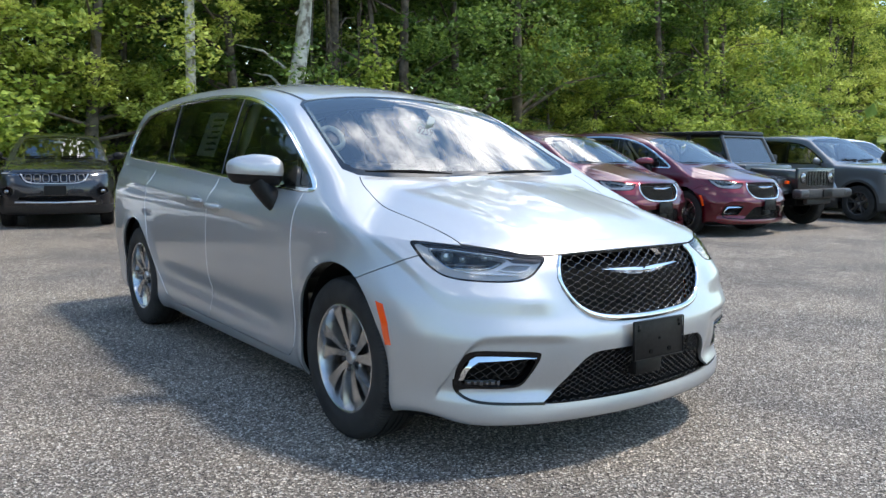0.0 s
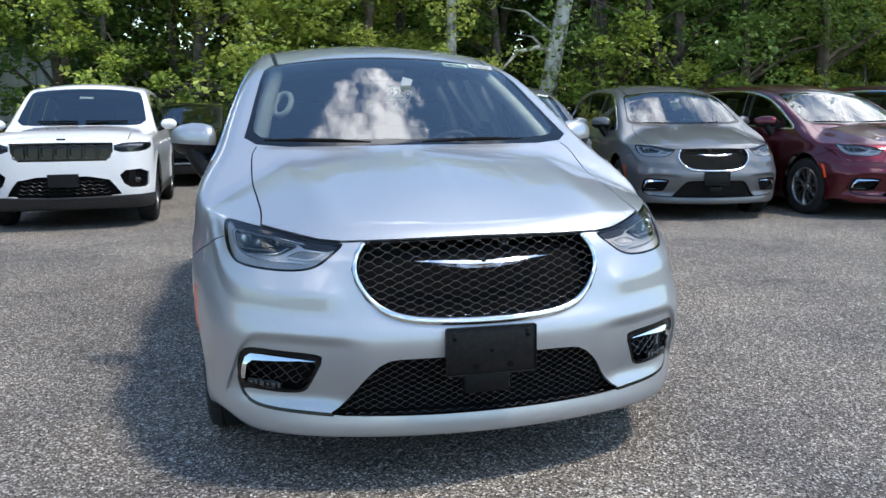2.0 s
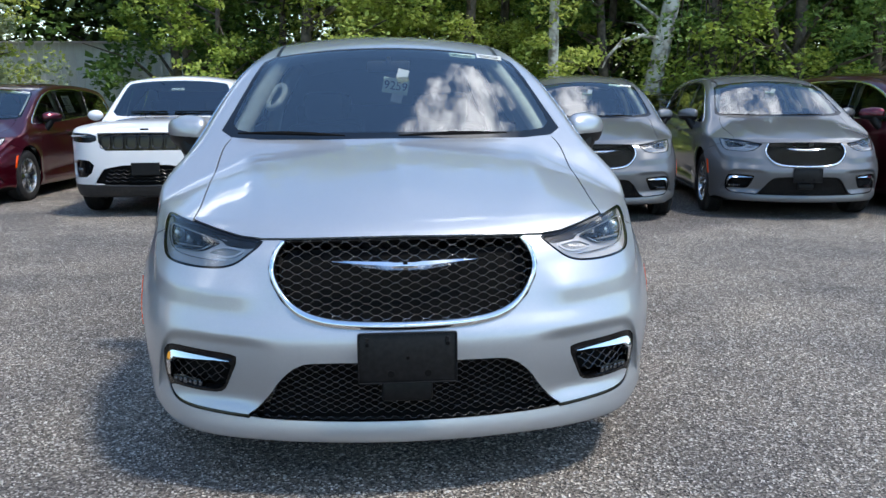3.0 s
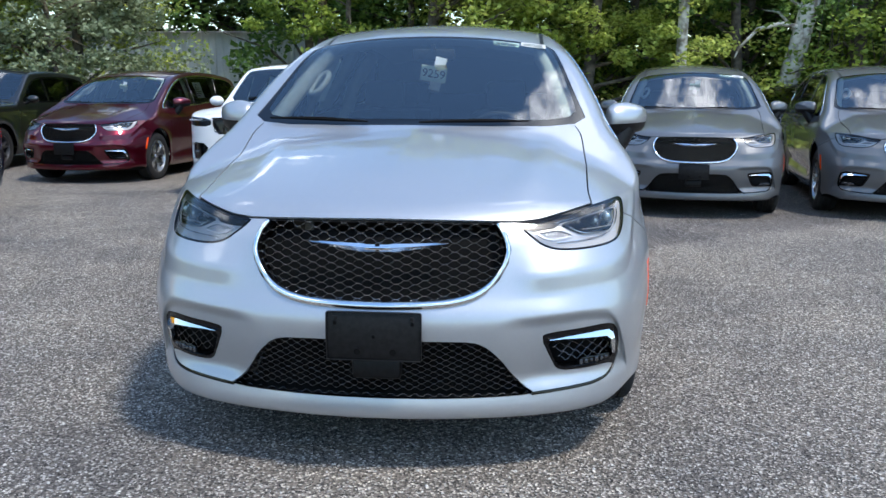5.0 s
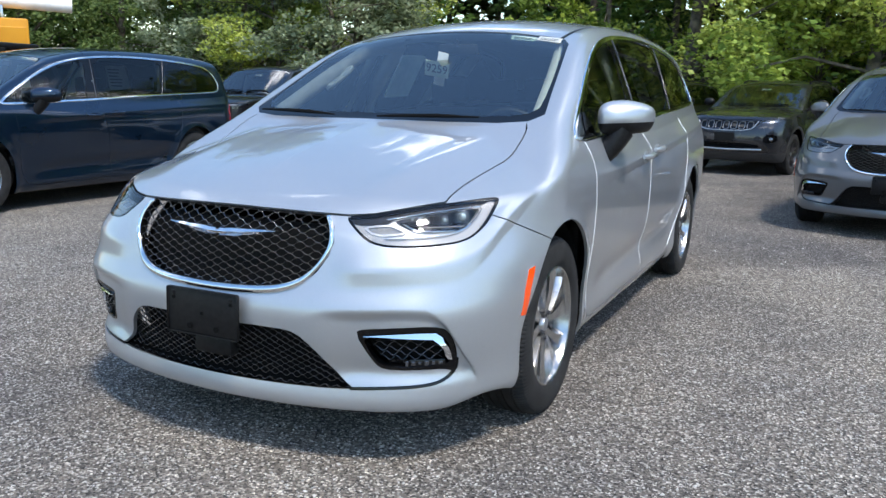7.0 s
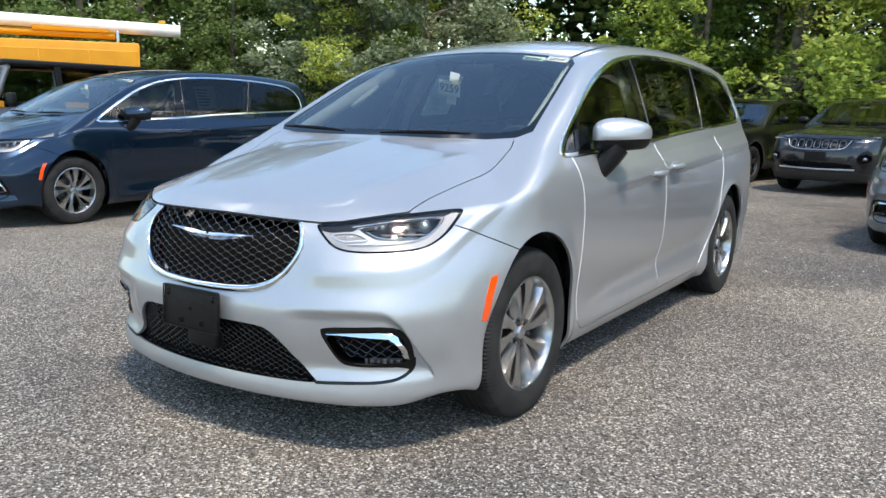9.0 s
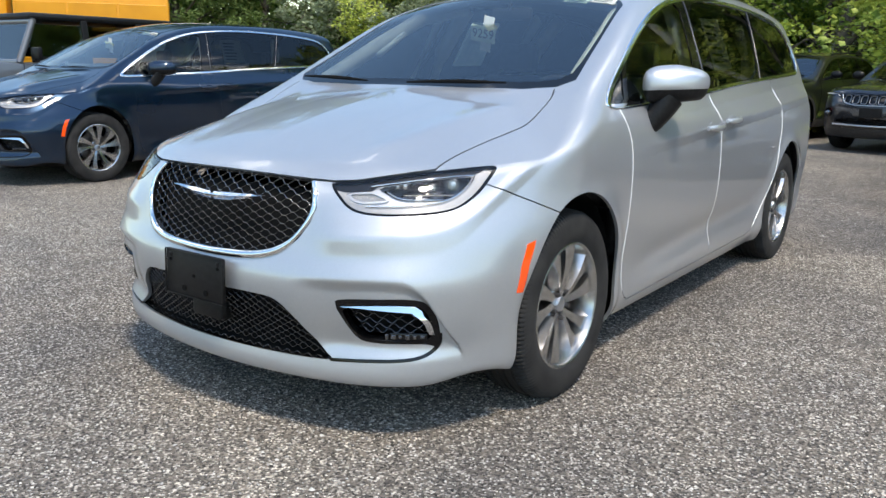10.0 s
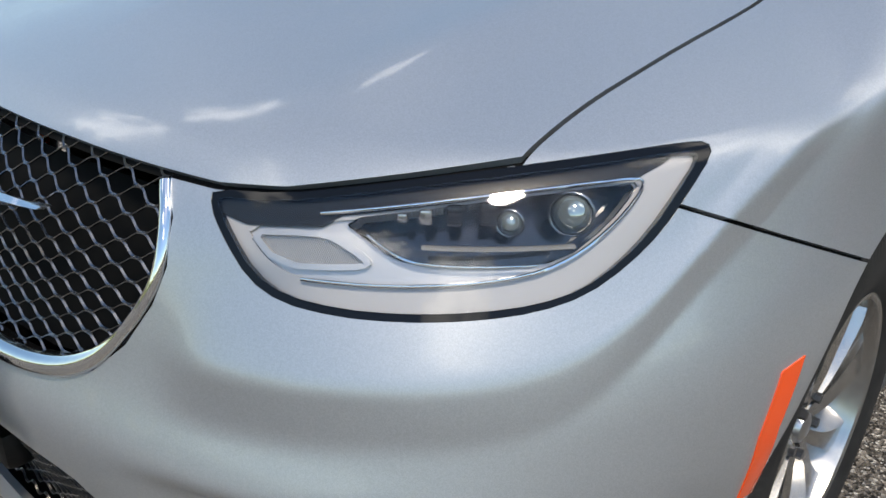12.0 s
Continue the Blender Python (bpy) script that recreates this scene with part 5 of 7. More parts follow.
    sh.cut(top_of(rounded(wsp, 1), 1.05), "screen", size=0.03)
    sh.cut(front_of(rounded(hl, 1), 0.2), "lamp", size=0.02)
    sh.cut(front_of(gr, -0.3), "grille", size=0.02)
    sh.cut(front_of(rounded(lg, 1), -0.3), "intake", size=0.02)
    sh.cut(front_of(rounded(fog, 1), 0.1), "fog", size=0.02)
    sh.cut(lambda p: np.where(p[:, 2] < 0.8, p[:, 2] - low, 9.0), "cladding", size=0.05)
    arch2 = arches((0.0, wb), R + 0.105, R + 0.11, R + 0.115, 0.38)
    sh.cut(arch2, "cladding", size=0.03)
    for ln in ([(cuts[0][0] - 0.02, 1.3), (cuts[0][0] + 0.03, 0.5)], [(0.66, 1.2), (0.62, 0.9), (0.60, 0.5)], [(cuts[1][0] + 0.02, 1.3), (cuts[1][0] + 0.05, 1.0), (wb - 0.45, 0.5)]):
        sh.cut(side_of(ln, 0.5, True, 0.004), "gap", size=0.02)
    sh.cut(top_of([(0.0, -0.80), (0.72, -0.72), (0.76, 0.45)], 0.9, True, 0.005), "gap", size=0.02)
    col = M_WHITE if big else M_GRAPHITE
    panel("body", both(skirted(sh.take("body"), 0.02)), col, car)
    panel("cladding", both(sh.take("cladding")), M_CLAD, car, "dark lower cladding")
    panel("shut_line", both(sh.take("gap", inset=0.012)), M_DARK, car)
    panel("windscreen", both(sh.take("screen", inset=0.003)), M_GLASS, car, "windscreen")
    gl = panel("grille", both(sh.take("grille", inset=0.02)), M_GLOSSBLK, car, "seven-slot grille")
    panel("intake", both(sh.take("intake", inset=0.03)), M_DARK, car, "black lower air intake")
    for k, s in enumerate((lambda m: m, flipped)):
        sg = 1 if k == 0 else -1
        panel("window_surround", s(sh.take("pillar")), M_GLOSSBLK, car)
        for i in range(3):
            panel("window", s(sh.take(f"pane{i}", inset=0.005)), M_GLASS if i == 0 else M_PRIVACY, car)
        hlp = panel("headlight", s(sh.take("lamp", inset=0.0)), M_LENS, car, "slim headlight")
        panel("bowl", s(skirted(sh.take("lamp", inset=0.03), -0.02)), M_LAMPDARK if not big else M_LAMPGREY, hlp)
        fx, fz = np.mean([q[0] for q in fog]), np.mean([q[1] for q in fog])
        fg = panel("fog_lamp", s(sh.take("fog", inset=0.02)), M_GLOSSBLK, car, "fog lamp pocket")
        bm = bmesh.new()
        bmesh.ops.create_uvsphere(bm, u_segments=14, v_segments=8, radius=1.0, matrix=Matrix.Translation((sg * fx, float(lifts(f, [fx], [fz])[0]) + 0.012, fz)) @ Matrix.Diagonal((0.042, 0.012, 0.030, 1)))
        part("lamp", bm, M_MESH if big else M_LAMPDARK, fg, smooth=60)
        bm = bmesh.new()
        hx, hz = (0.78, 1.005) if big else (0.70, 0.940)
        box(bm, (sg * hx, float(lifts(f, [hx], [hz])[0]) + 0.012, hz), (0.22, 0.012, 0.018), 0.004)
        part("running_light", bm, M_DRL, hlp)
        bm = bmesh.new()
        bmesh.ops.create_uvsphere(bm, u_segments=18, v_segments=10, radius=1.0)
        for v in bm.verts:
            v.co = Vector((sg * (wd + 0.11 + 0.11 * v.co.x), 0.92 + 0.07 * v.co.y * (1 if v.co.y < 0 else 0.4), 1.24 + 0.075 * v.co.z))
        mr = part("door_mirror", bm, col if big else M_BLACK, car, "door mirror", smooth=60)
        bm = bmesh.new()
        sweep(bm, [(sg * (wd + 0.04), 0.93, 1.19), (sg * (wd - 0.08), 0.92, 1.15)], 0.03, 6)
        part("mirror_arm", bm, M_BLACK, mr)
        for y in (cuts[0][0] - 0.16, cuts[1][0] - 0.12):
            x = side_at(y, 1.0, f)
            bm = bmesh.new()
            sweep(bm, [(sg * x, y - 0.09, 1.0), (sg * (x + 0.025), y - 0.05, 1.0), (sg * (x + 0.025), y + 0.05, 1.0), (sg * x, y + 0.09, 1.0)], 0.014, 6)
            part("door_handle", bm, col, car, smooth=60)
        bm = bmesh.new()
        ry = np.linspace(1.55, wb + 0.25, 8)
        sweep(bm, [(sg * 0.62, y, (1.80 if big else 1.69) - 0.03 - 0.02 * ((y - 2.3) / 1.0) ** 2 - (0.03 if i in (0, 7) else 0)) for i, y in enumerate(ry)], 0.016, 6)
        part("roof_rail", bm, M_BLACK, car, smooth=60)
        for y0 in (0.0, wb):
            arch_liner(car, sg, y0, w0=0.5, w1=wd - 0.05, high=R + 0.06)
        tx = side_at(wb + 0.75, 1.05, f)
        bm = bmesh.new()
        box(bm, (sg * (tx - 0.02), wb + 0.78, 1.05), (0.06, 0.22, 0.12), 0.02)
        part("tail_lamp", bm, M_RED, car, "red tail lamp")
    # slots, surround, plate
    xs = np.linspace(-0.47, 0.47, 7) if big else np.linspace(-0.405, 0.405, 7)
    zc, zh, w = (0.93, 0.155, 0.125) if big else (0.858, 0.128, 0.098)
    for x in xs:
        bm = bmesh.new()
        y = -0.004
        pts = [(x + w / 2 * math.copysign(abs(math.cos(a)) ** 0.5, math.cos(a)), y + 0.004, zc + zh / 2 * math.copysign(abs(math.sin(a)) ** 0.5, math.sin(a))) for a in np.linspace(0, 2 * math.pi, 16, endpoint=False)]
        pts = [(a, float(b_) + 0.002, c) for (a, _, c), b_ in zip(pts, lifts(f, [p[0] for p in pts], [p[2] for p in pts]))]
        sweep(bm, pts, 0.0075, 5, closed=True)
        part("slot_frame", bm, M_MESH if big else M_DULL, gl, smooth=60)
    bm = bmesh.new()
    rim = [(-0.52, 0.93), (-0.44, 0.775), (0.0, 0.768), (0.44, 0.775), (0.52, 0.93)] if not big else [(-0.56, 1.03), (0.0, 1.037), (0.56, 1.03)]
    rp = rounded(rim, 2, False)
    ys = lifts(f, rp[:, 0], rp[:, 1])
    sweep(bm, [(x, y - 0.002, z) for (x, z), y in zip(rp, ys)], 0.009, 6)
    part("grille_trim", bm, M_SATIN if not big else M_BLACK, gl, smooth=60)
    bm = bmesh.new()
    pz = 0.60 if big else 0.66
    box(bm, (0, float(lifts(f, [0], [pz])[0]) - 0.01, pz), (0.34, 0.02, 0.155), 0.006)
    part("plate_holder", bm, M_BLACK, car, "empty number plate holder")
    xs = np.linspace(-0.62, 0.62, 17)
    bz = 0.385 if big else 0.445
    bm = bmesh.new()
    sweep(bm, [(x, float(lifts(f, [x], [bz])[0]) - 0.002, bz + 0.02 * abs(x)) for x in xs], 0.014, 6)
    part("lower_trim", bm, M_CLAD if big else M_SATIN, car, "lower bumper trim bar", smooth=60)
    bm = bmesh.new()
    for k in range(4 if big else 2):
        zz = (0.45 if big else 0.49) + 0.045 * k
        xs = np.linspace(-0.50 + 0.02 * k, 0.50 - 0.02 * k, 41)
        sweep(bm, [(x, float(lifts(f, [x], [zz])[0]) + 0.018, zz + 0.012 * math.cos(i * math.pi / 2)) for i, x in enumerate(xs)], 0.005, 4)
    part("intake_mesh", bm, M_MESH, car)
    ws_foot, ws_top = (0.70, 1.30) if big else (0.56, 1.12)
    bm = bmesh.new()
    gw = (0.62, 1.23, 0.66) if big else (0.48, 1.165, 0.60)
    v = [bm.verts.new((x, y, gw[1] + gw[2] * (y - gw[0]) - 0.06 * x * x - 0.02)) for x, y in ((-0.09, ws_top - 0.10), (0.09, ws_top - 0.10), (0.09, ws_top - 0.05), (-0.09, ws_top - 0.05))]
    bmesh.ops.solidify(bm, geom=[bm.faces.new(v)], thickness=0.001)
    part("windscreen_sticker", bm, M_PAPER, car, "white paper sticker in the windscreen")
    for x0, x1 in ((-0.55, -0.05), (0.05, 0.58)):
        bm = bmesh.new()
        sweep(bm, [(x, ws_foot - 0.02 + 0.10 * x * x, gw[1] + gw[2] * (ws_foot - 0.02 + 0.10 * x * x - gw[0]) - 0.06 * x * x + 0.016) for x in np.linspace(x0, x1, 6)], 0.010, 5)
        part("wiper", bm, M_DARK, car)
    if big:
        bm = bmesh.new()
        box(bm, (0, float(lifts(f, [0], [1.075])[0]) - 0.003, 1.08), (0.10, 0.008, 0.022), 0.003)
        part("badge_mark", bm, M_BLACK, car)
    bm = bmesh.new()
    box(bm, (0, (0.95 if big else 0.80), 1.02), (1.5, 0.6, 0.18), 0.05)
    part("dashboard", bm, M_DASH, car, smooth=40)
    for y in (1.75, 2.6):
        for x in (-0.4, 0.4):
            bm = bmesh.new()
            box(bm, (x, y, 0.98), (0.48, 0.16, 0.62), 0.06, Matrix.Rotation(radians(-12), 4, "X"))
            box(bm, (x, y + 0.08, 1.38), (0.26, 0.1, 0.17), 0.04)
            part("seat", bm, M_SEAT, car, smooth=40)
    bm = bmesh.new()
    box(bm, (0, 2.0, 0.62), (1.6, 3.2, 0.5), 0.05)
    part("floor_pan", bm, M_DASH, car)
    # added dark upright panel, so that no sky shows through the cabin
    bm = bmesh.new()
    box(bm, (0, wb + 0.12, 1.2), (1.42, 0.04, 0.72 if not big else 0.84), 0.02)
    part("load_cover", bm, M_DASH, car)
    first = None
    for y in (0.0, wb):
        for sg in (1, -1):
            m = pose(sg * (wd - 0.135), y, R + 0.004, 0, 0, 0 if sg == 1 else 180)
            if first is None:
                first = make_wheel(car, "straight", R, 0.235, M_WHEELD, fine=False)
                first.matrix_basis = m
            else:
                copy_thing(first, m).parent = car
    return car


def make_offroader(label, col):
    """A boxy off-roader: flat glass, round lamps, separate wings, hard top."""
    car = thing("off_roader", label, "car")

    def b(name, c, s, bev, m, text=""):
        bm = bmesh.new()
        box(bm, c, s, bev)
        return part(name, bm, m, car, text, smooth=40)
    b("tub", (0, 1.75, 0.86), (1.56, 3.0, 0.62), 0.05, col)
    bm = bmesh.new()
    vs = box(bm, (0, -0.05, 0.92), (1.30, 1.22, 0.42), 0.05)
    for v in vs:
        k = (v.co.y - 0.56) / -1.22
        v.co.x *= 1 - 0.14 * max(k, 0)
        if v.co.z > 0.9:
            v.co.z -= 0.05 * max(k, 0)
    part("hood", bm, col, car, smooth=40)
    gl = b("grille", (0, -0.68, 0.90), (1.22, 0.08, 0.44), 0.03, col, "upright seven-slot grille")
    for x in np.linspace(-0.30, 0.30, 7):
        bm = bmesh.new()
        box(bm, (x, -0.722, 0.93), (0.052, 0.02, 0.26), 0.008)
        part("slot", bm, M_DARK, gl)
        bm = bmesh.new()
        sweep(bm, [(x - 0.03, -0.728, 0.80), (x - 0.03, -0.728, 1.06), (x + 0.03, -0.728, 1.06), (x + 0.03, -0.728, 0.80)], 0.006, 5, closed=True)
        part("slot_rim", bm, M_SATIN, gl, smooth=60)
    for sg in (1, -1):
        bm = bmesh.new()
        bmesh.ops.create_uvsphere(bm, u_segments=20, v_segments=10, radius=1.0, matrix=Matrix.Translation((sg * 0.45, -0.715, 0.95)) @ Matrix.Diagonal((0.09, 0.03, 0.09, 1)))
        h = part("headlight", bm, M_LAMPDARK, car, "round headlight", smooth=60)
        bm = bmesh.new()
        sweep(bm, [(sg * 0.45 + 0.098 * math.cos(a), -0.72, 0.95 + 0.098 * math.sin(a)) for a in np.linspace(0, 2 * math.pi, 20, endpoint=False)], 0.012, 6, closed=True)
        part("rim", bm, M_BLACK, h, smooth=60)
        for y0 in (0.0, 2.95):
            bm = bmesh.new()
            prof = [(-0.62, 0.72), (-0.50, 0.92), (-0.30, 0.975), (0.32, 0.975), (0.50, 0.90), (0.60, 0.62)]
            rows = [[bm.verts.new((sg * x, y0 + y, z + dz)) for y, z in prof] for x, dz in ((0.60, 0.0), (0.93, -0.01), (0.935, -0.06), (0.60, -0.06))]
            for A, B in zip(rows, rows[1:] + rows[:1]):
                for j in range(len(prof) - 1):
                    bm.faces.new((A[j], A[j + 1], B[j + 1], B[j]))
            bmesh.ops.recalc_face_normals(bm, faces=bm.faces)
            part("wing_flare", bm, col if y0 == 0 else M_CLAD, car, smooth=30)
        bm = bmesh.new()
        box(bm, (sg * 0.74, -0.58, 0.86), (0.10, 0.05, 0.06), 0.01)
        part("turn_signal", bm, M_AMBER, car, "orange turn signal")
        for y0, y1 in ((0.75, 1.62), (1.72, 2.55), (2.64, 3.15)):
            bm = bmesh.new()
            vs = box(bm, (sg * 0.735, (y0 + y1) / 2, 1.46), (0.012, y1 - y0, 0.42), 0.004)
            for v in vs:
                k = (v.co.z - 1.25) / 0.42
                v.co.x -= sg * 0.07 * k
                if y0 < 1 and v.co.y < 1.0:
                    v.co.y += 0.16 * k
            part("window", bm, M_GLASS if y0 < 1 else M_PRIVACY, car, "flat side glass")
        bm = bmesh.new()
        box(bm, (sg * 0.92, 0.78, 1.28), (0.20, 0.08, 0.17), 0.03)
        part("door_mirror", bm, M_BLACK, car, smooth=40)
        for y in (1.45, 2.4):
            bm = bmesh.new()
            box(bm, (sg * 0.79, y, 1.08), (0.03, 0.16, 0.035), 0.01)
            part("door_handle", bm, M_BLACK, car)
        for y in (0.66, 1.67, 2.6):
            bm = bmesh.new()
            box(bm, (sg * 0.782, y, 0.88), (0.006, 0.008, 0.56), 0)
            part("door_gap", bm, M_DARK, car)
        bm = bmesh.new()
        box(bm, (sg * 0.62, -0.86, 0.68), (0.13, 0.03, 0.09), 0.015)
        part("fog_lamp", bm, M_REFLECT, car)
    bm = bmesh.new()
    for sg in (1, -1):
        sweep(bm, [(sg * 0.74, 0.62, 1.16), (sg * 0.66, 0.90, 1.70)], 0.045, 8)
    sweep(bm, [(-0.68, 0.90, 1.70), (0.68, 0.90, 1.70)], 0.045, 8)
    sweep(bm, [(-0.74, 0.62, 1.17), (0.74, 0.62, 1.17)], 0.045, 8)
    part("screen_frame", bm, col, car, smooth=50)
    bm = bmesh.new()
    vs = box(bm, (0, 0.76, 1.44), (1.36, 0.012, 0.54), 0.0)
    for v in vs:
        v.co.y += (v.co.z - 1.44) * 0.52
        v.co.x *= 1 - (v.co.z - 1.44) * 0.12
    part("windscreen", bm, M_GLASS, car, "flat upright windscreen")
    bm = bmesh.new()
    vs = box(bm, (0, 2.05, 1.765), (1.36, 2.4, 0.10), 0.045)
    part("hard_top", bm, M_BLACK, car, "black hard top", smooth=40)
    bm = bmesh.new()
    for sg in (1, -1):
        for y in (1.67, 2.6, 3.18):
            vs = box(bm, (sg * 0.735, y, 1.45), (0.05, 0.10, 0.58), 0.01)
            for v in vs:
                v.co.x -= sg * 0.075 * (v.co.z - 1.2) / 0.5
    part("pillars_of_top", bm, M_BLACK, car).name = "top_pillar"
    b("bumper", (0, -0.83, 0.66), (1.66, 0.20, 0.17), 0.04, M_CLAD, "black steel bumper")
    b("skid_plate", (0, -0.74, 0.52), (0.8, 0.10, 0.12), 0.03, M_CLAD)
    for sg in (1, -1):
        b("bumper_cap", (sg * 0.72, -0.85, 0.67), (0.26, 0.20, 0.14), 0.04, M_DULLD, "dull grey bumper end")
    b("plate_holder", (0.0, -0.94, 0.67), (0.30, 0.02, 0.14), 0.005, M_BLACK)
    b("rear_panel", (0, 3.22, 1.3), (1.5, 0.06, 0.9), 0.03, M_BLACK)
    b("chassis", (0, 1.3, 0.50), (0.9, 3.8, 0.16), 0.03, M_DARK)
    b("seat_row", (0, 1.7, 1.15), (1.2, 0.2, 0.6), 0.05, M_SEAT)
    first = None
    for y in (0.0, 2.95):
        for sg in (1, -1):
            m = pose(sg * 0.80, y, 0.40, 0, 0, 0 if sg == 1 else 180)
            if first is None:
                first = make_wheel(car, "straight", 0.398, 0.225, M_WHEELD, fine=False)
                first.matrix_basis = m
            else:
                copy_thing(first, m).parent = car
    return car


# ---- the metal shed and the lift truck ----
M_SHED = noise_on(mat("white_sheet_metal", (0.75, 0.74, 0.68), 0.5), 1.5, ((0.55, 0.54, 0.50), (0.68, 0.67, 0.62)))
M_SHEDROOF = noise_on(mat("grey_roof_metal", (0.4, 0.4, 0.4), 0.5), 2, ((0.35, 0.36, 0.37), (0.45, 0.45, 0.45)))
M_YELLOW = noise_on(mat("yellow_truck_paint", (0.85, 0.40, 0.02), 0.45), 3, ((0.60, 0.25, 0.002), (0.66, 0.285, 0.004)))
M_BOOM = noise_on(mat("white_fibreglass", (0.78, 0.77, 0.74), 0.45), 4, ((0.70, 0.69, 0.66), (0.82, 0.81, 0.79)))


def make_shed():
    s = thing("metal_shed", "long white corrugated metal shed behind trees", "building")
    bm = bmesh.new()
    n, x0, w, z = 130, -34.0, 0.30, 3.88
    prev = None
    pts = []
    for i in range(n):
        for u, d in ((0.0, 0.0), (0.08, 0.0), (0.11, -0.04), (0.19, -0.04), (0.22, 0.0)):
            pts.append((x0 + w * (i + u / 0.3), 33.0 + d))
    for x, y in pts:
        a, b = bm.verts.new((x, y, -0.05)), bm.verts.new((x, y, z))
        if prev:
            bm.faces.new((prev[0], a, b, prev[1]))
        prev = (a, b)
    part("front_wall", bm, M_SHED, s)
    bm = bmesh.new()
    box(bm, (-14.5, 38.5, 1.85), (38.9, 10.6, 3.8), 0.0)
    part("wall", bm, M_SHED, s)
    bm = bmesh.new()
    v = [bm.verts.new(p) for p in ((-34.4, 32.6, 3.90), (5.4, 32.6, 3.90), (5.4, 38.5, 4.25), (-34.4, 38.5, 4.25), (-34.4, 44.4, 3.90), (5.4, 44.4, 3.90))]
    bm.faces.new((v[0], v[1], v[2], v[3]))
    bm.faces.new((v[3], v[2], v[5], v[4]))
    r = bmesh.ops.solidify(bm, geom=bm.faces[:], thickness=0.08)
    part("roof", bm, M_SHEDROOF, s)
    return s


def make_lift_truck():
    t = thing("lift_truck", "yellow lift truck with a white boom", "truck")

    def b(name, c, s, bev, m, text="", rot=None):
        bm = bmesh.new()
        box(bm, c, s, bev, rot)
        return part(name, bm, m, t, text, smooth=40)
    body = b("utility_body", (0, -0.84, 1.83), (2.3, 2.62, 1.24), 0.04, M_YELLOW, "yellow utility body")
    for y in (-1.70, -0.84, 0.02):
        for sg in (1, -1):
            bm = bmesh.new()
            box(bm, (sg * 1.155, y, 1.80), (0.02, 0.82, 1.0), 0.01)
            part("locker_door", bm, M_YELLOW, body)
            bm = bmesh.new()
            box(bm, (sg * 1.175, y + 0.28, 1.9), (0.02, 0.10, 0.05), 0.005)
            part("latch", bm, M_SATIN, body)
    b("chassis", (0, 1.2, 0.95), (1.0, 8.0, 0.3), 0.03, M_DARK)
    cab = b("cab", (0, 3.4, 1.8), (2.2, 1.7, 1.7), 0.15, M_YELLOW, "yellow cab")
    bm = bmesh.new()
    box(bm, (0, 4.27, 2.15), (1.9, 0.03, 0.7), 0.01)
    part("windscreen", bm, M_PRIVACY, cab)
    b("nose", (0, 4.6, 1.4), (1.9, 0.9, 0.8), 0.12, M_YELLOW)
    b("turret", (0.0, 1.0, 2.2), (0.55, 0.6, 1.7), 0.06, M_YELLOW)
    b("turret_head", (0.1, 0.95, 2.86), (0.5, 0.9, 0.36), 0.06, M_YELLOW)
    bm = bmesh.new()
    sweep(bm, [(0.1, 3.4, 2.99), (0.1, 0.6, 2.90), (0.1, -2.95, 2.80)], 0.125, 14)
    part("upper_boom", bm, M_BOOM, t, "white tubular boom", smooth=50)
    bm = bmesh.new()
    sweep(bm, [(0.12, 2.6, 2.74), (0.12, 0.4, 2.68), (0.12, -1.7, 2.66)], 0.075, 8)
    part("lower_boom", bm, M_YELLOW, t, smooth=50)
    b("bracket", (0.1, -0.9, 2.80), (0.20, 1.4, 0.20), 0.03, M_YELLOW)
    b("boom_rest", (0.25, -1.75, 2.58), (0.05, 0.05, 0.34), 0.01, M_SATIN)
    b("boom_rest", (-0.05, -1.75, 2.58), (0.05, 0.05, 0.34), 0.01, M_SATIN)
    b("boom_tip", (0.1, -2.6, 2.94), (0.10, 0.14, 0.12), 0.03, M_YELLOW)
    first = None
    for y in (-0.9, 3.9):
        for sg in (1, -1):
            m = pose(sg * 1.0, y, 0.46, 0, 0, 0 if sg == 1 else 180)
            if first is None:
                first = make_wheel(t, "straight", 0.46, 0.26, M_WHEELD, fine=False)
                first.matrix_basis = m
            else:
                copy_thing(first, m).parent = t
    return t


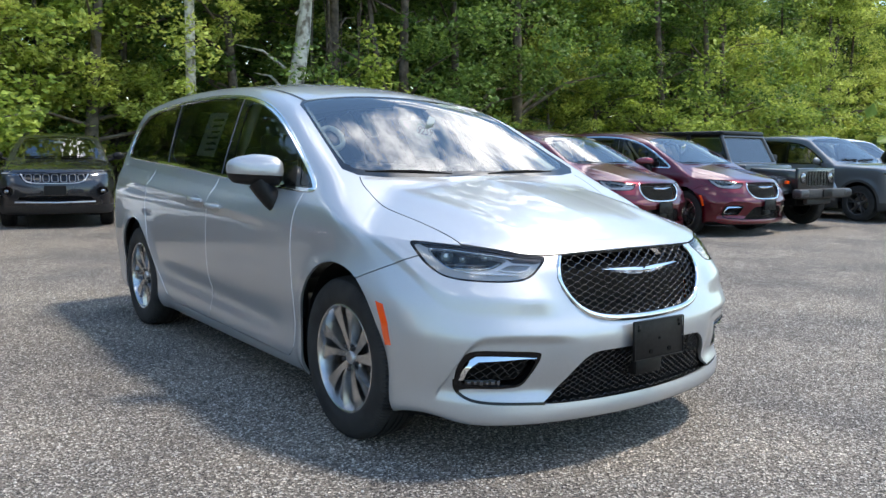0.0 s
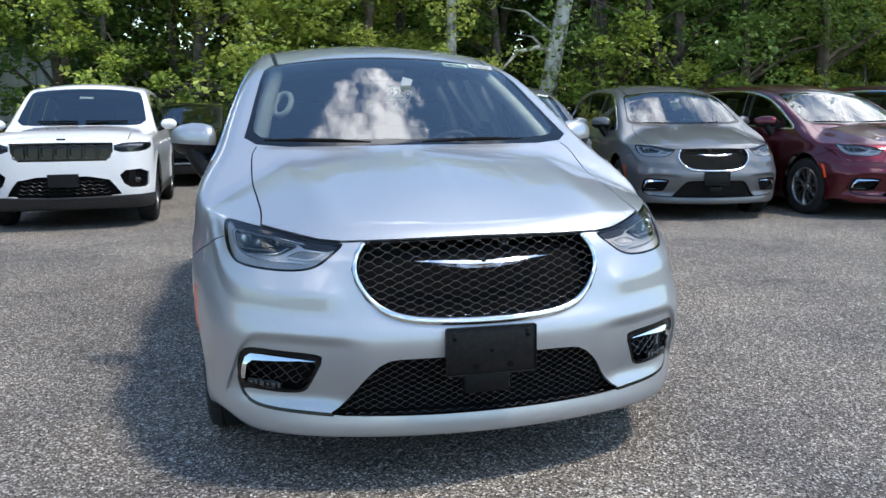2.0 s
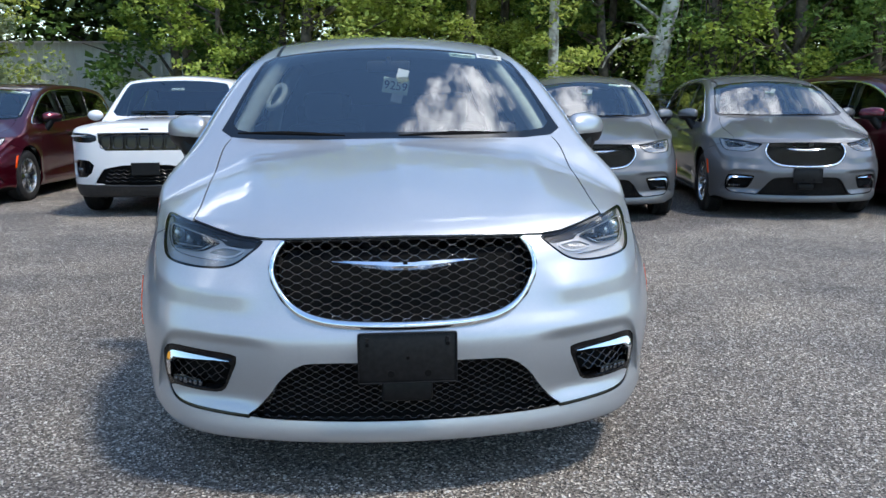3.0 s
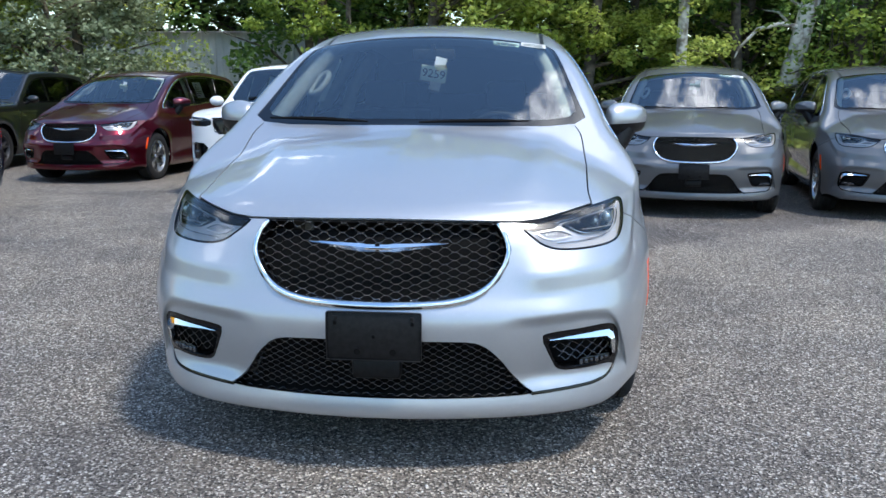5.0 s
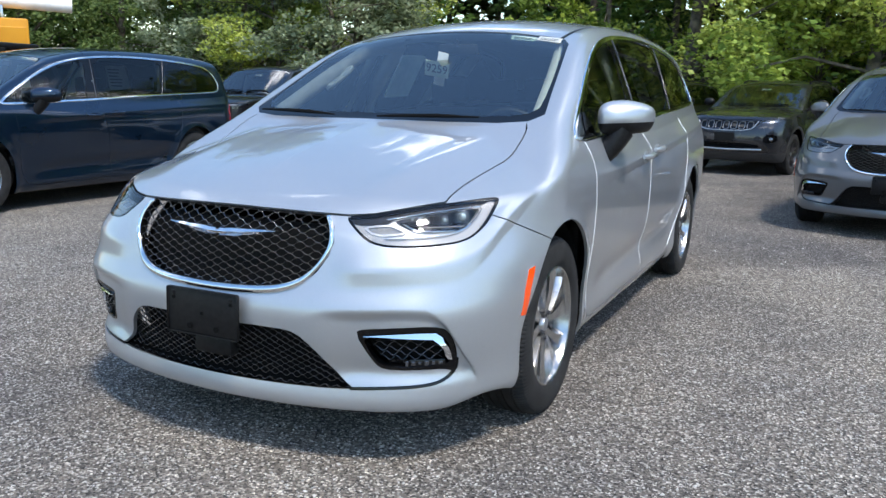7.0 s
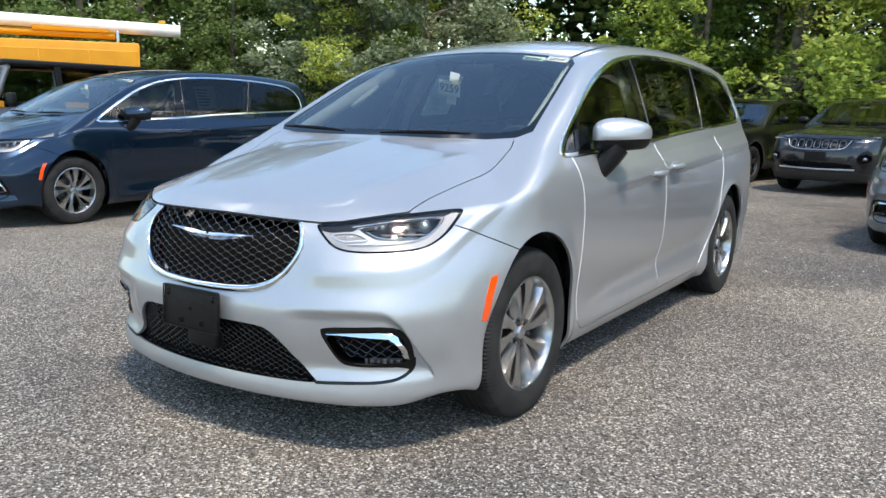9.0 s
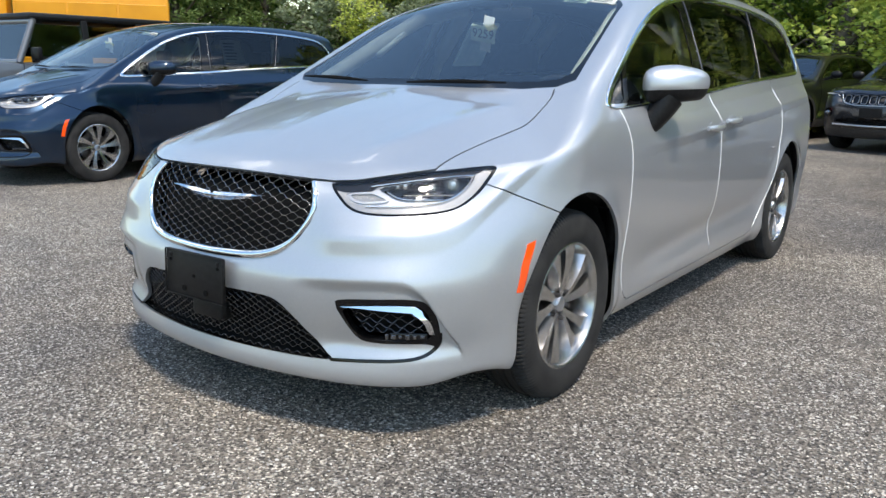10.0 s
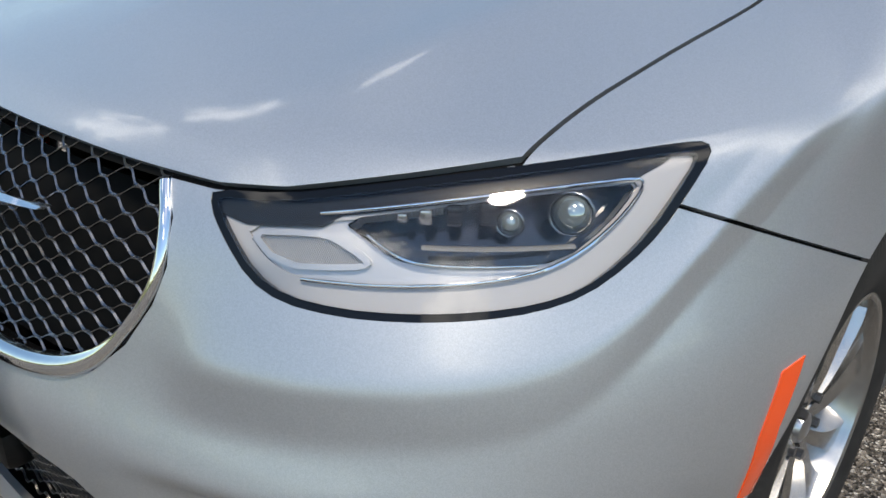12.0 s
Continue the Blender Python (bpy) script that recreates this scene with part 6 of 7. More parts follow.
# ---- ground ----
def ground_material():
    m = mat("weathered_asphalt", (0.1, 0.1, 0.1), 0.9)
    tc = node(m, "ShaderNodeTexCoord")
    v = node(m, "ShaderNodeTexVoronoi", Scale=120.0)
    wire(m, tc, "Object", v, "Vector")
    big = node(m, "ShaderNodeTexNoise", Scale=0.7, Detail=7.0, Roughness=0.62)
    wire(m, tc, "Object", big, "Vector")
    fine = node(m, "ShaderNodeTexNoise", Scale=45.0, Detail=4.0)
    wire(m, tc, "Object", fine, "Vector")
    sep = node(m, "ShaderNodeSeparateColor")
    wire(m, v, "Color", sep, "Color")
    stones = node(m, "ShaderNodeValToRGB")
    cr = stones.color_ramp
    cr.elements[0].color, cr.elements[0].position = (0.030, 0.028, 0.026, 1), 0.0
    cr.elements[1].color, cr.elements[1].position = (0.85, 0.82, 0.77, 1), 1.0
    for pos, c in ((0.40, (0.170, 0.154, 0.140)), (0.75, (0.26, 0.234, 0.208)), (0.88, (0.48, 0.45, 0.415))):
        e = cr.elements.new(pos)
        e.color = (*c, 1)
    wire(m, sep, "Red", stones, "Fac")
    patches = node(m, "ShaderNodeValToRGB")
    p = patches.color_ramp
    p.elements[0].color, p.elements[0].position = (0.68, 0.67, 0.665, 1), 0.36
    p.elements[1].color, p.elements[1].position = (1.30, 1.235, 1.12, 1), 0.70
    wire(m, big, "Fac", patches, "Fac")
    mul = node(m, "ShaderNodeMixRGB", Fac=1.0)
    mul.blend_type = "MULTIPLY"
    wire(m, stones, "Color", mul, 1)
    wire(m, patches, "Color", mul, 2)
    # an older, darker layer of asphalt ends along a ragged edge
    rag = node(m, "ShaderNodeTexNoise", Scale=3.5, Detail=5.0)
    wire(m, tc, "Object", rag, "Vector")
    dot = node(m, "ShaderNodeVectorMath")
    dot.operation = "DOT_PRODUCT"
    dot.inputs[1].default_value = (-0.59, 0.81, 0.0)
    wire(m, tc, "Object", dot, 0)
    wav = node(m, "ShaderNodeMath")
    wav.operation = "MULTIPLY_ADD"
    wav.inputs[1].default_value = 0.5
    wire(m, rag, "Fac", wav, 0)
    wire(m, dot, "Value", wav, 2)
    old = node(m, "ShaderNodeMapRange")
    old.inputs["From Min"].default_value, old.inputs["From Max"].default_value = 3.28, 3.42
    wire(m, wav, 0, old, "Value")
    xyz = node(m, "ShaderNodeSeparateXYZ")
    wire(m, tc, "Object", xyz, 0)
    east = node(m, "ShaderNodeMapRange")
    east.inputs["From Min"].default_value, east.inputs["From Max"].default_value = 2.5, 3.6
    wire(m, xyz, "X", east, "Value")
    both2 = node(m, "ShaderNodeMath")
    both2.operation = "MULTIPLY"
    wire(m, old, "Result", both2, 0)
    wire(m, east, "Result", both2, 1)
    layer = node(m, "ShaderNodeMixRGB")
    layer.blend_type = "MULTIPLY"
    layer.inputs[2].default_value = (0.74, 0.74, 0.76, 1)
    wire(m, both2, 0, layer, 0)
    wire(m, mul, "Color", layer, 1)
    wire(m, layer, "Color", bsdf(m), "Base Color")
    b1 = node(m, "ShaderNodeBump", Strength=1.0, Distance=0.014)
    wire(m, v, "Distance", b1, "Height")
    b2 = node(m, "ShaderNodeBump", Strength=0.5, Distance=0.02)
    wire(m, fine, "Fac", b2, "Height")
    wire(m, b1, "Normal", b2, "Normal")
    wire(m, b2, "Normal", bsdf(m), "Normal")
    return m


M_GROUND = ground_material()
bm = bmesh.new()
bmesh.ops.create_grid(bm, x_segments=120, y_segments=120, size=60)
for v in bm.verts:
    far = max(abs(v.co.x), abs(v.co.y)) > 59.9
    v.co.z = 0.0 if not far else -0.3
    if far:
        v.co.x *= 20
        v.co.y *= 20
ground = part("ground", bm, M_GROUND, None)
tagged(ground, "weathered grey asphalt lot with loose gravel", "ground", kind="structure")


def make_pebbles(count, x0, x1, y0, y1, seed, big=0.0075):
    """Loose stone chips, past counting, strewn over the lot."""
    r = np.random.default_rng(seed)
    c = np.stack([r.uniform(x0, x1, count), r.uniform(y0, y1, count), np.full(count, 0.0015)], 1)
    size = 0.0028 + big * r.random(count) ** 4
    base = np.array([(1, 0, 0), (0, 1, 0), (-1, 0, 0), (0, -1, 0), (0.1, 0.1, 0.75), (0, 0, -0.4)])
    V = base[None] * size[:, None, None] * r.uniform(0.6, 1.3, (count, 6, 1))
    a = r.uniform(0, 6.28, count)
    R = np.stack([np.stack([np.cos(a), -np.sin(a)], 1), np.stack([np.sin(a), np.cos(a)], 1)], 1)
    V[:, :, :2] = np.einsum("nij,nkj->nki", R, V[:, :, :2])
    V = (V + c[:, None]).reshape(-1, 3)
    f = np.array([(0, 1, 4), (1, 2, 4), (2, 3, 4), (3, 0, 4), (1, 0, 5), (2, 1, 5), (3, 2, 5), (0, 3, 5)])
    F = (np.arange(count)[:, None, None] * 6 + f[None]).reshape(-1, 3)
    me = bpy.data.meshes.new("gravel")
    me.from_pydata(V.tolist(), [], F.tolist())
    me.materials.append(M_CHIPS)
    return new("gravel", me)


M_CHIPS = mat("stone_chips", (0.4, 0.4, 0.4), 0.8)
_g = node(M_CHIPS, "ShaderNodeNewGeometry")
_r = node(M_CHIPS, "ShaderNodeValToRGB")
_r.color_ramp.elements[0].color, _r.color_ramp.elements[0].position = (0.05, 0.047, 0.044, 1), 0.0
_r.color_ramp.elements[1].color, _r.color_ramp.elements[1].position = (0.72, 0.69, 0.64, 1), 1.0
wire(M_CHIPS, _g, "Random Per Island", _r, "Fac")
wire(M_CHIPS, _r, "Color", bsdf(M_CHIPS), "Base Color")
tagged(make_pebbles(26000, -2.5, 9.0, -3.0, 9.5, 17), "loose pale and dark stone chips on asphalt", "gravel", kind="stuff")
tagged(make_pebbles(42000, -1.5, 6.5, -0.5, 4.5, 18, 0.004), "loose stone chips in front of the minivan", "gravel", kind="stuff")


# ---- trees ----
def leaf_material(name, dark, light):
    m = mat(name, dark, 0.55, spec=0.35)
    gi = node(m, "ShaderNodeNewGeometry")
    r = node(m, "ShaderNodeValToRGB")
    r.color_ramp.elements[0].color = (*dark, 1)
    r.color_ramp.elements[1].color = (*light, 1)
    wire(m, gi, "Random Per Island", r, "Fac")
    wire(m, r, "Color", bsdf(m), "Base Color")
    tr = node(m, "ShaderNodeBsdfTranslucent")
    wire(m, r, "Color", tr, "Color")
    mx = node(m, "ShaderNodeMixShader")
    mx.inputs[0].default_value = 0.42
    wire(m, bsdf(m), 0, mx, 1)
    wire(m, tr, 0, mx, 2)
    wire(m, mx, 0, m.node_tree.nodes["Material Output"], "Surface")
    return m


M_LEAF = leaf_material("leaves", (0.13, 0.21, 0.035), (0.46, 0.56, 0.11))
M_LEAF2 = leaf_material("leaves_pale", (0.25, 0.33, 0.06), (0.66, 0.72, 0.19))
M_LEAF3 = leaf_material("leaves_deep", (0.05, 0.11, 0.022), (0.20, 0.31, 0.07))
# green darkened to stand in for the deep shade between trees
M_LEAFF = leaf_material("leaves_far_shaded", (0.022, 0.042, 0.010), (0.10, 0.15, 0.035))
M_LEAFS = leaf_material("leaves_silvery", (0.13, 0.17, 0.085), (0.36, 0.42, 0.27))
M_LEAFD = leaf_material("leaves_dull", (0.06, 0.11, 0.03), (0.24, 0.32, 0.10))
M_BARK = noise_on(mat("bark", (0.1, 0.08, 0.06), 0.9), 7, ((0.055, 0.045, 0.035), (0.16, 0.13, 0.10)), bump=0.6, bump_scale=30)
M_PALEBARK = noise_on(mat("pale_bark", (0.5, 0.48, 0.42), 0.85), 5, ((0.20, 0.17, 0.13), (0.62, 0.60, 0.54)), (0.38, 0.55), bump=0.3, bump_scale=20)


def leaf_mesh(name, centres, spread, count, size, rng, material, flat=0.75):
    """Small folded leaves round the given clump centres."""
    n = len(centres) * count
    c = np.repeat(np.asarray(centres), count, 0)
    d = rng.normal(size=(n, 3))
    d /= np.linalg.norm(d, axis=1)[:, None]
    s = np.repeat(np.asarray(spread), count)[:, None] if np.ndim(spread) else spread
    c = c + d * s * rng.uniform(0.35, 1.0, (n, 1)) ** 0.6 * np.array([1, 1, flat])
    a = rng.normal(size=(n, 3))
    a[:, 2] *= 0.5
    a /= np.linalg.norm(a, axis=1)[:, None]
    b = np.cross(a, rng.normal(size=(n, 3)) * 0.5 + np.array([0, 0, 1]))
    b /= np.linalg.norm(b, axis=1)[:, None] + 1e-6
    z = np.cross(a, b)
    L = size * rng.uniform(0.6, 1.3, (n, 1))
    W = L * 0.36
    V = np.stack([c, c + a * L * 0.5 + b * W + z * W * 0.3, c + a * L, c + a * L * 0.5 - b * W + z * W * 0.3], 1).reshape(-1, 3)
    i = np.arange(n)[:, None] * 4
    F = np.vstack([i + [0, 1, 2], i + [0, 2, 3]])
    me = bpy.data.meshes.new(name)
    me.from_pydata(V.tolist(), [], F.tolist())
    me.materials.append(material)
    return me


def make_tree(seed, height, spread, leaf, bark=None, low=0.1, clumps=120, per=120, size=0.135, trunk=0.16, lean=0.0, limbs=18):
    rng = np.random.default_rng(seed)
    t = thing("tree", "broadleaf tree in full summer leaf", "tree", "trees round the lot")
    bm = bmesh.new()
    axis = [Vector((lean * height * u + 0.25 * math.sin(3 * u + seed), 0.2 * math.sin(2.3 * u + 2 * seed), height * 0.93 * u - 0.1)) for u in np.linspace(0, 1, 9)]
    sweep(bm, axis, [trunk * (1.3 if i == 0 else 1 - 0.1 * i) for i in range(9)], 9)
    ends = []
    for k in range(limbs):
        u = low + (0.95 - low) * rng.random()
        p = axis[int(u * 8)].lerp(axis[min(int(u * 8) + 1, 8)], u * 8 - int(u * 8))
        a = rng.uniform(0, 2 * math.pi)
        r = spread * (1.2 - 0.7 * u) * rng.uniform(0.6, 1.0)
        q = p + Vector((math.cos(a) * r, math.sin(a) * r, r * rng.uniform(-0.05, 0.6)))
        mid = p.lerp(q, 0.5) + Vector((0, 0, 0.12 * r))
        sweep(bm, [p, mid, q], [trunk * 0.40 * (1.1 - u), trunk * 0.25 * (1.1 - u), 0.012], 5)
        ends += [q, q, mid, p.lerp(q, 0.75)]
    part("trunk", bm, bark or M_BARK, t, smooth=60)
    cs, sp = [], []
    for k in range(clumps):
        e = ends[rng.integers(len(ends))] if k < clumps * 0.85 else axis[-1] + Vector((0, 0, -0.1 * height * rng.random()))
        o = rng.normal(size=3) * 0.20 * spread
        cs.append((e.x + o[0], e.y + o[1], max(e.z + o[2] * 0.8, 0.5)))
        sp.append(rng.uniform(0.30, 0.8) * spread * 0.33)
    c = new("crown", leaf_mesh("crown", cs, sp, per, size, rng, leaf, 0.6))
    c.parent = t
    return t


def make_bush(seed, r, leaf, size=0.13):
    rng = np.random.default_rng(seed)
    b = thing("bush", "leafy green bush at the wood's edge", "bush", "bushes under the trees")
    bm = bmesh.new()
    cs, sp = [], []
    for k in range(9):
        a = rng.uniform(0, 2 * math.pi)
        tip = Vector((math.cos(a) * r * rng.uniform(0.2, 1), math.sin(a) * r * rng.uniform(0.2, 1), r * rng.uniform(0.5, 1.5)))
        sweep(bm, [(0, 0, -0.05), tip * 0.5 + Vector((0, 0, 0.1)), tip], [0.03, 0.02, 0.008], 5)
        for u in (0.4, 0.7, 1.0):
            q = tip * u
            cs.append((q.x, q.y, max(q.z, 0.2)))
            sp.append(r * rng.uniform(0.25, 0.45))
    part("stem", bm, M_BARK, b, smooth=60)
    c = new("foliage", leaf_mesh("foliage", cs, sp, 90, size, rng, leaf, 0.8))
    c.parent = b
    return b


# ---- clouds, far off ----
def cloud_material():
    m = bpy.data.materials.new("cloud")
    m.use_nodes = True
    t = m.node_tree
    t.nodes.remove(bsdf(m))
    tc = node(m, "ShaderNodeTexCoord")
    n = node(m, "ShaderNodeTexNoise", Scale=2.3, Detail=7.0, Roughness=0.6)
    wire(m, tc, "Object", n, "Vector")
    ln = node(m, "ShaderNodeVectorMath")
    ln.operation = "LENGTH"
    wire(m, tc, "Object", ln, 0)
    mth = node(m, "ShaderNodeMath")
    mth.operation = "MULTIPLY_ADD"
    mth.inputs[1].default_value, mth.inputs[2].default_value = -0.42, 0.20
    wire(m, ln, "Value", mth, 0)
    add = node(m, "ShaderNodeMath")
    add.operation = "ADD"
    wire(m, n, "Fac", add, 0)
    wire(m, mth, 0, add, 1)
    r = node(m, "ShaderNodeMapRange")
    r.inputs["From Min"].default_value, r.inputs["From Max"].default_value = 0.44, 0.61
    wire(m, add, 0, r, "Value")
    tr = node(m, "ShaderNodeBsdfTransparent")
    tl = node(m, "ShaderNodeBsdfTranslucent")
    tl.inputs[0].default_value = (0.97, 0.97, 0.97, 1)
    glow = node(m, "ShaderNodeEmission")
    glow.inputs[0].default_value, glow.inputs[1].default_value = (1, 1, 1, 1), 1.8
    both_ = node(m, "ShaderNodeAddShader")
    wire(m, tl, 0, both_, 0)
    wire(m, glow, 0, both_, 1)
    mx = node(m, "ShaderNodeMixShader")
    wire(m, r, "Result", mx, 0)
    wire(m, tr, 0, mx, 1)
    wire(m, both_, 0, mx, 2)
    wire(m, mx, 0, t.nodes["Material Output"], "Surface")
    return m


M_CLOUD = cloud_material()
bm = bmesh.new()
bmesh.ops.create_circle(bm, cap_ends=True, segments=40, radius=1.0)
cloud_mesh = bpy.data.meshes.new("cloud")
bm.to_mesh(cloud_mesh)
bm.free()
cloud_mesh.materials.append(M_CLOUD)
crng = np.random.default_rng(3)
for x, y, r in ((48, 190, 62), (112, 185, 66), (250, 165, 150), (330, 260, 130), (180, 105, 70), (-215, 150, 60), (-330, 40, 110), (-160, -220, 130), (60, -330, 150), (330, -330, 180), (-420, -120, 150), (-260, 560, 130), (420, 480, 150)):
    c = new("cloud", cloud_mesh)
    c.matrix_basis = pose(x, y, 300 + crng.uniform(-20, 20), 0, 0, crng.uniform(0, 360)) @ Matrix.Diagonal((r, r * crng.uniform(0.55, 0.9), r, 1))
    tagged(c, "white fair-weather cloud", "cloud", kind="structure")


# ---- the lot ----
def stand(x, y, yaw):
    return pose(x, y, 0, 0, 0, yaw)


def repainted(ob, old, fresh):
    for o in (ob, *ob.children_recursive):
        if o.type == "MESH":
            for s in o.material_slots:
                if s.material == old:
                    s.link = "OBJECT"
                    s.material = fresh


others = []
van = make_minivan()
van.matrix_basis = stand(2.722, 3.235, 0.9)
tagged(van, "silver minivan with chrome grille and empty plate holder", "car")
for x, y, yaw, m, text in (
    (5.22, 9.75, -9, M_GREY, "grey minivan parked in the row"),
    (7.68, 9.70, -10, M_GREY, "grey minivan with sky in its windscreen"),
    (10.0, 9.15, 2, M_MAROON, "dark red minivan parked beside grey one"),
    (12.22, 8.80, 1, M_MAROON, "dark red minivan beside a black off-roader"),
    (-4.03, 5.27, 1, M_NAVY, "dark blue minivan with window stickers"),
    (-3.55, 12.2, -2, M_MAROON, "dark red minivan beside a white car"),
):
    o = copy_thing(van, stand(x, y, yaw))
    tagged(o, text, "car", "parked minivans")
    others.append(o)
    repainted(o, M_SILVER, m)
    repainted(o, M_GUARD, m)

tall = make_suv("tall", "white sport utility vehicle with black lower bumper")
tall.matrix_basis = stand(-0.28, 10.85, 2)
for x, y, yaw, m, text in (
    (-6.9, 13.2, 4, M_BLACKP, "black sport utility vehicle behind minivans"),
    (17.7, 8.6, -6, M_STEELG, "grey sport utility vehicle beside an off-roader"),
    (20.2, 9.6, -14, M_WHITE, "white sport utility vehicle at the row's end"),
):
    o = copy_thing(tall, stand(x, y, yaw))
    tagged(o, text, "car", "parked sport utility vehicles")
    repainted(o, M_WHITE, m)
low = make_suv("low", "dark grey sport utility vehicle with chrome grille edge")
low.matrix_basis = stand(2.88, 15.85, -13)
for x, y, yaw, m, text in (
    (0.35, 17.0, -12, M_BLACKP, "black sport utility vehicle by the wood"),
    (9.2, 18.6, -14, M_BLACKP, "black sport utility vehicle behind grey minivans"),
    (19.0, 6.2, -20, M_BLACKP, "black sport utility vehicle at the row's end"),
):
    o = copy_thing(low, stand(x, y, yaw))
    tagged(o, text, "car", "parked sport utility vehicles")
    repainted(o, M_GRAPHITE, m)
off = make_offroader("black off-roader with round lamps and hard top", M_BLACKP)
off.matrix_basis = stand(14.35, 8.95, 0)
o = copy_thing(off, stand(-7.2, 5.55, 2) @ Matrix.Diagonal((1.0, 1.0, 1.06, 1)))
tagged(o, "grey off-roader with black hard top", "car")
repainted(o, M_BLACKP, M_STEELG)

make_tag(van.matrix_basis @ pose(0.028, 0.78, 1.43, 12, 0, 4), "9259")
for o in others:
    make_tag(o.matrix_basis @ pose(0.02, 0.80, 1.455, 12, 0, 4), "")
make_shed()
truck = make_lift_truck()
truck.matrix_basis = stand(-10.6, 8.9, 144.7)

# ---- woods ----
kinds = [make_tree(11 + i, h, s, l, b, lo, trunk=tr) for i, (h, s, l, b, lo, tr) in enumerate(((10, 3.2, M_LEAF, None, 0.10, 0.15), (11, 3.0, M_LEAF2, None, 0.10, 0.17), (8, 2.8, M_LEAF, None, 0.05, 0.12), (11, 3.4, M_LEAF3, None, 0.08, 0.18), (7, 2.6, M_LEAF2, None, 0.04, 0.10)))]
thick = [make_tree(41 + i, 11, 3.3, l, None, 0.08, 90, 70, 0.20, 0.17) for i, l in enumerate((M_LEAF, M_LEAF3))]
thin = make_tree(51, 11, 3.4, M_LEAF3, None, 0.08, 80, 50, 0.30, 0.18)
bushes = [make_bush(31 + i, r, l) for i, (r, l) in enumerate(((1.2, M_LEAF2), (1.0, M_LEAF), (1.5, M_LEAF)))]
dull = [make_tree(61 + i, 10, 3.0, M_LEAFD, None, 0.06, trunk=0.15) for i in range(2)]
silvery = make_tree(71, 7.5, 2.7, M_LEAFS, None, 0.03, 150, 120, 0.15, 0.12)
silvery.matrix_basis = pose(-9.4, 20.6, 0, 0, 0, 70)
copy_thing(silvery, pose(-12.2, 20.0, 0, 0, 0, 200))
rng = np.random.default_rng(5)
used = set()


def put(src, m):
    if src.name not in used:
        used.add(src.name)
        src.matrix_basis = m
        return src
    return copy_thing(src, m)


def edge(x):
    return 20.8 + 0.10 * max(x - 8, 0) - 0.28 * max(-10 - x, 0)


for row, (dist, gap) in enumerate(((0.6, 2.6), (4.2, 3.0), (8.6, 3.4))):
    x = -28.0
    while x < 82:
        y = edge(x) + dist + rng.uniform(-0.8, 0.8) + (2.2 if row == 0 and 0 < x < 7 else 0.0)
        k = kinds[rng.integers(5)] if row == 0 else thick[rng.integers(2)] if row == 1 else thin
        if x < -13:
            k = (dull[int(x) % 2], thick[1], thin)[row]
        elif 12 < x < 27 and (row or int(x) % 3):
            k = (kinds[3], thick[1], thin)[row]
        elif row == 0 and 0 < x < 9.5:
            k = kinds[(1, 4)[int(x) % 2]]
        blocked = (row == 0 and -8.5 < x < -1.5) or (row == 1 and -12.5 < x < -4.0) or (row == 2 and -15 < x < -6)
        if not blocked:
            s = rng.uniform(0.85, 1.2) * (1.0, 1.0, 1.08)[row]
            put(k, pose(x + rng.uniform(-0.6, 0.6), y, 0, 0, 0, rng.uniform(0, 360)) @ Matrix.Diagonal((s, s, s, 1)))
        x += gap * rng.uniform(0.8, 1.25)
x = -28.0
while x < 40:
    if not (-8 < x < -3.5 or 0.0 < x < 6.5):
        s = rng.uniform(0.7, 1.2)
        put(bushes[rng.integers(3)], pose(x, edge(x) - 0.4 + rng.uniform(-0.5, 0.6), 0, 0, 0, rng.uniform(0, 360)) @ Matrix.Diagonal((s, s, s, 1)))
    x += rng.uniform(1.0, 1.9)

x = -44.0
while x < 60:
    s = rng.uniform(1.2, 1.5)
    put(thin, pose(x, 47.5 + rng.uniform(-1, 1) + 0.1 * max(x - 8, 0), 0, 0, 0, rng.uniform(0, 360)) @ Matrix.Diagonal((s, s, s, 1)))
    x += 3.2

# a thick dark wood behind, past counting; deep shade is in its leaf colour
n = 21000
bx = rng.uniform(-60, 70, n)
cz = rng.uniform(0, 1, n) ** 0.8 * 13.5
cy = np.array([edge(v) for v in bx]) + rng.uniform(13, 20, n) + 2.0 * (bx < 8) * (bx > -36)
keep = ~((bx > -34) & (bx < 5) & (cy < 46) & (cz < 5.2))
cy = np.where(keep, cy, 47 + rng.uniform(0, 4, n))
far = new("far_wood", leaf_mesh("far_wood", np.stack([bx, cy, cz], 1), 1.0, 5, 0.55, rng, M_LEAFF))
tagged(far, "wood behind the lot in leaves darkened as shade", "woods", kind="stuff")
# low ring of trees added almost wholly out of view, closing the mirrored horizon
n = 5000
ang = rng.uniform(radians(150), radians(390), n)
rad = rng.uniform(46, 60, n)
back = new("far_wood", leaf_mesh("far_wood", np.stack([rad * np.cos(ang), rad * np.sin(ang), rng.uniform(0, 1, n) * 3.5], 1), 1.2, 4, 0.8, rng, M_LEAF3))
tagged(back, "tree line added round the unseen side of the lot", "woods", kind="stuff")

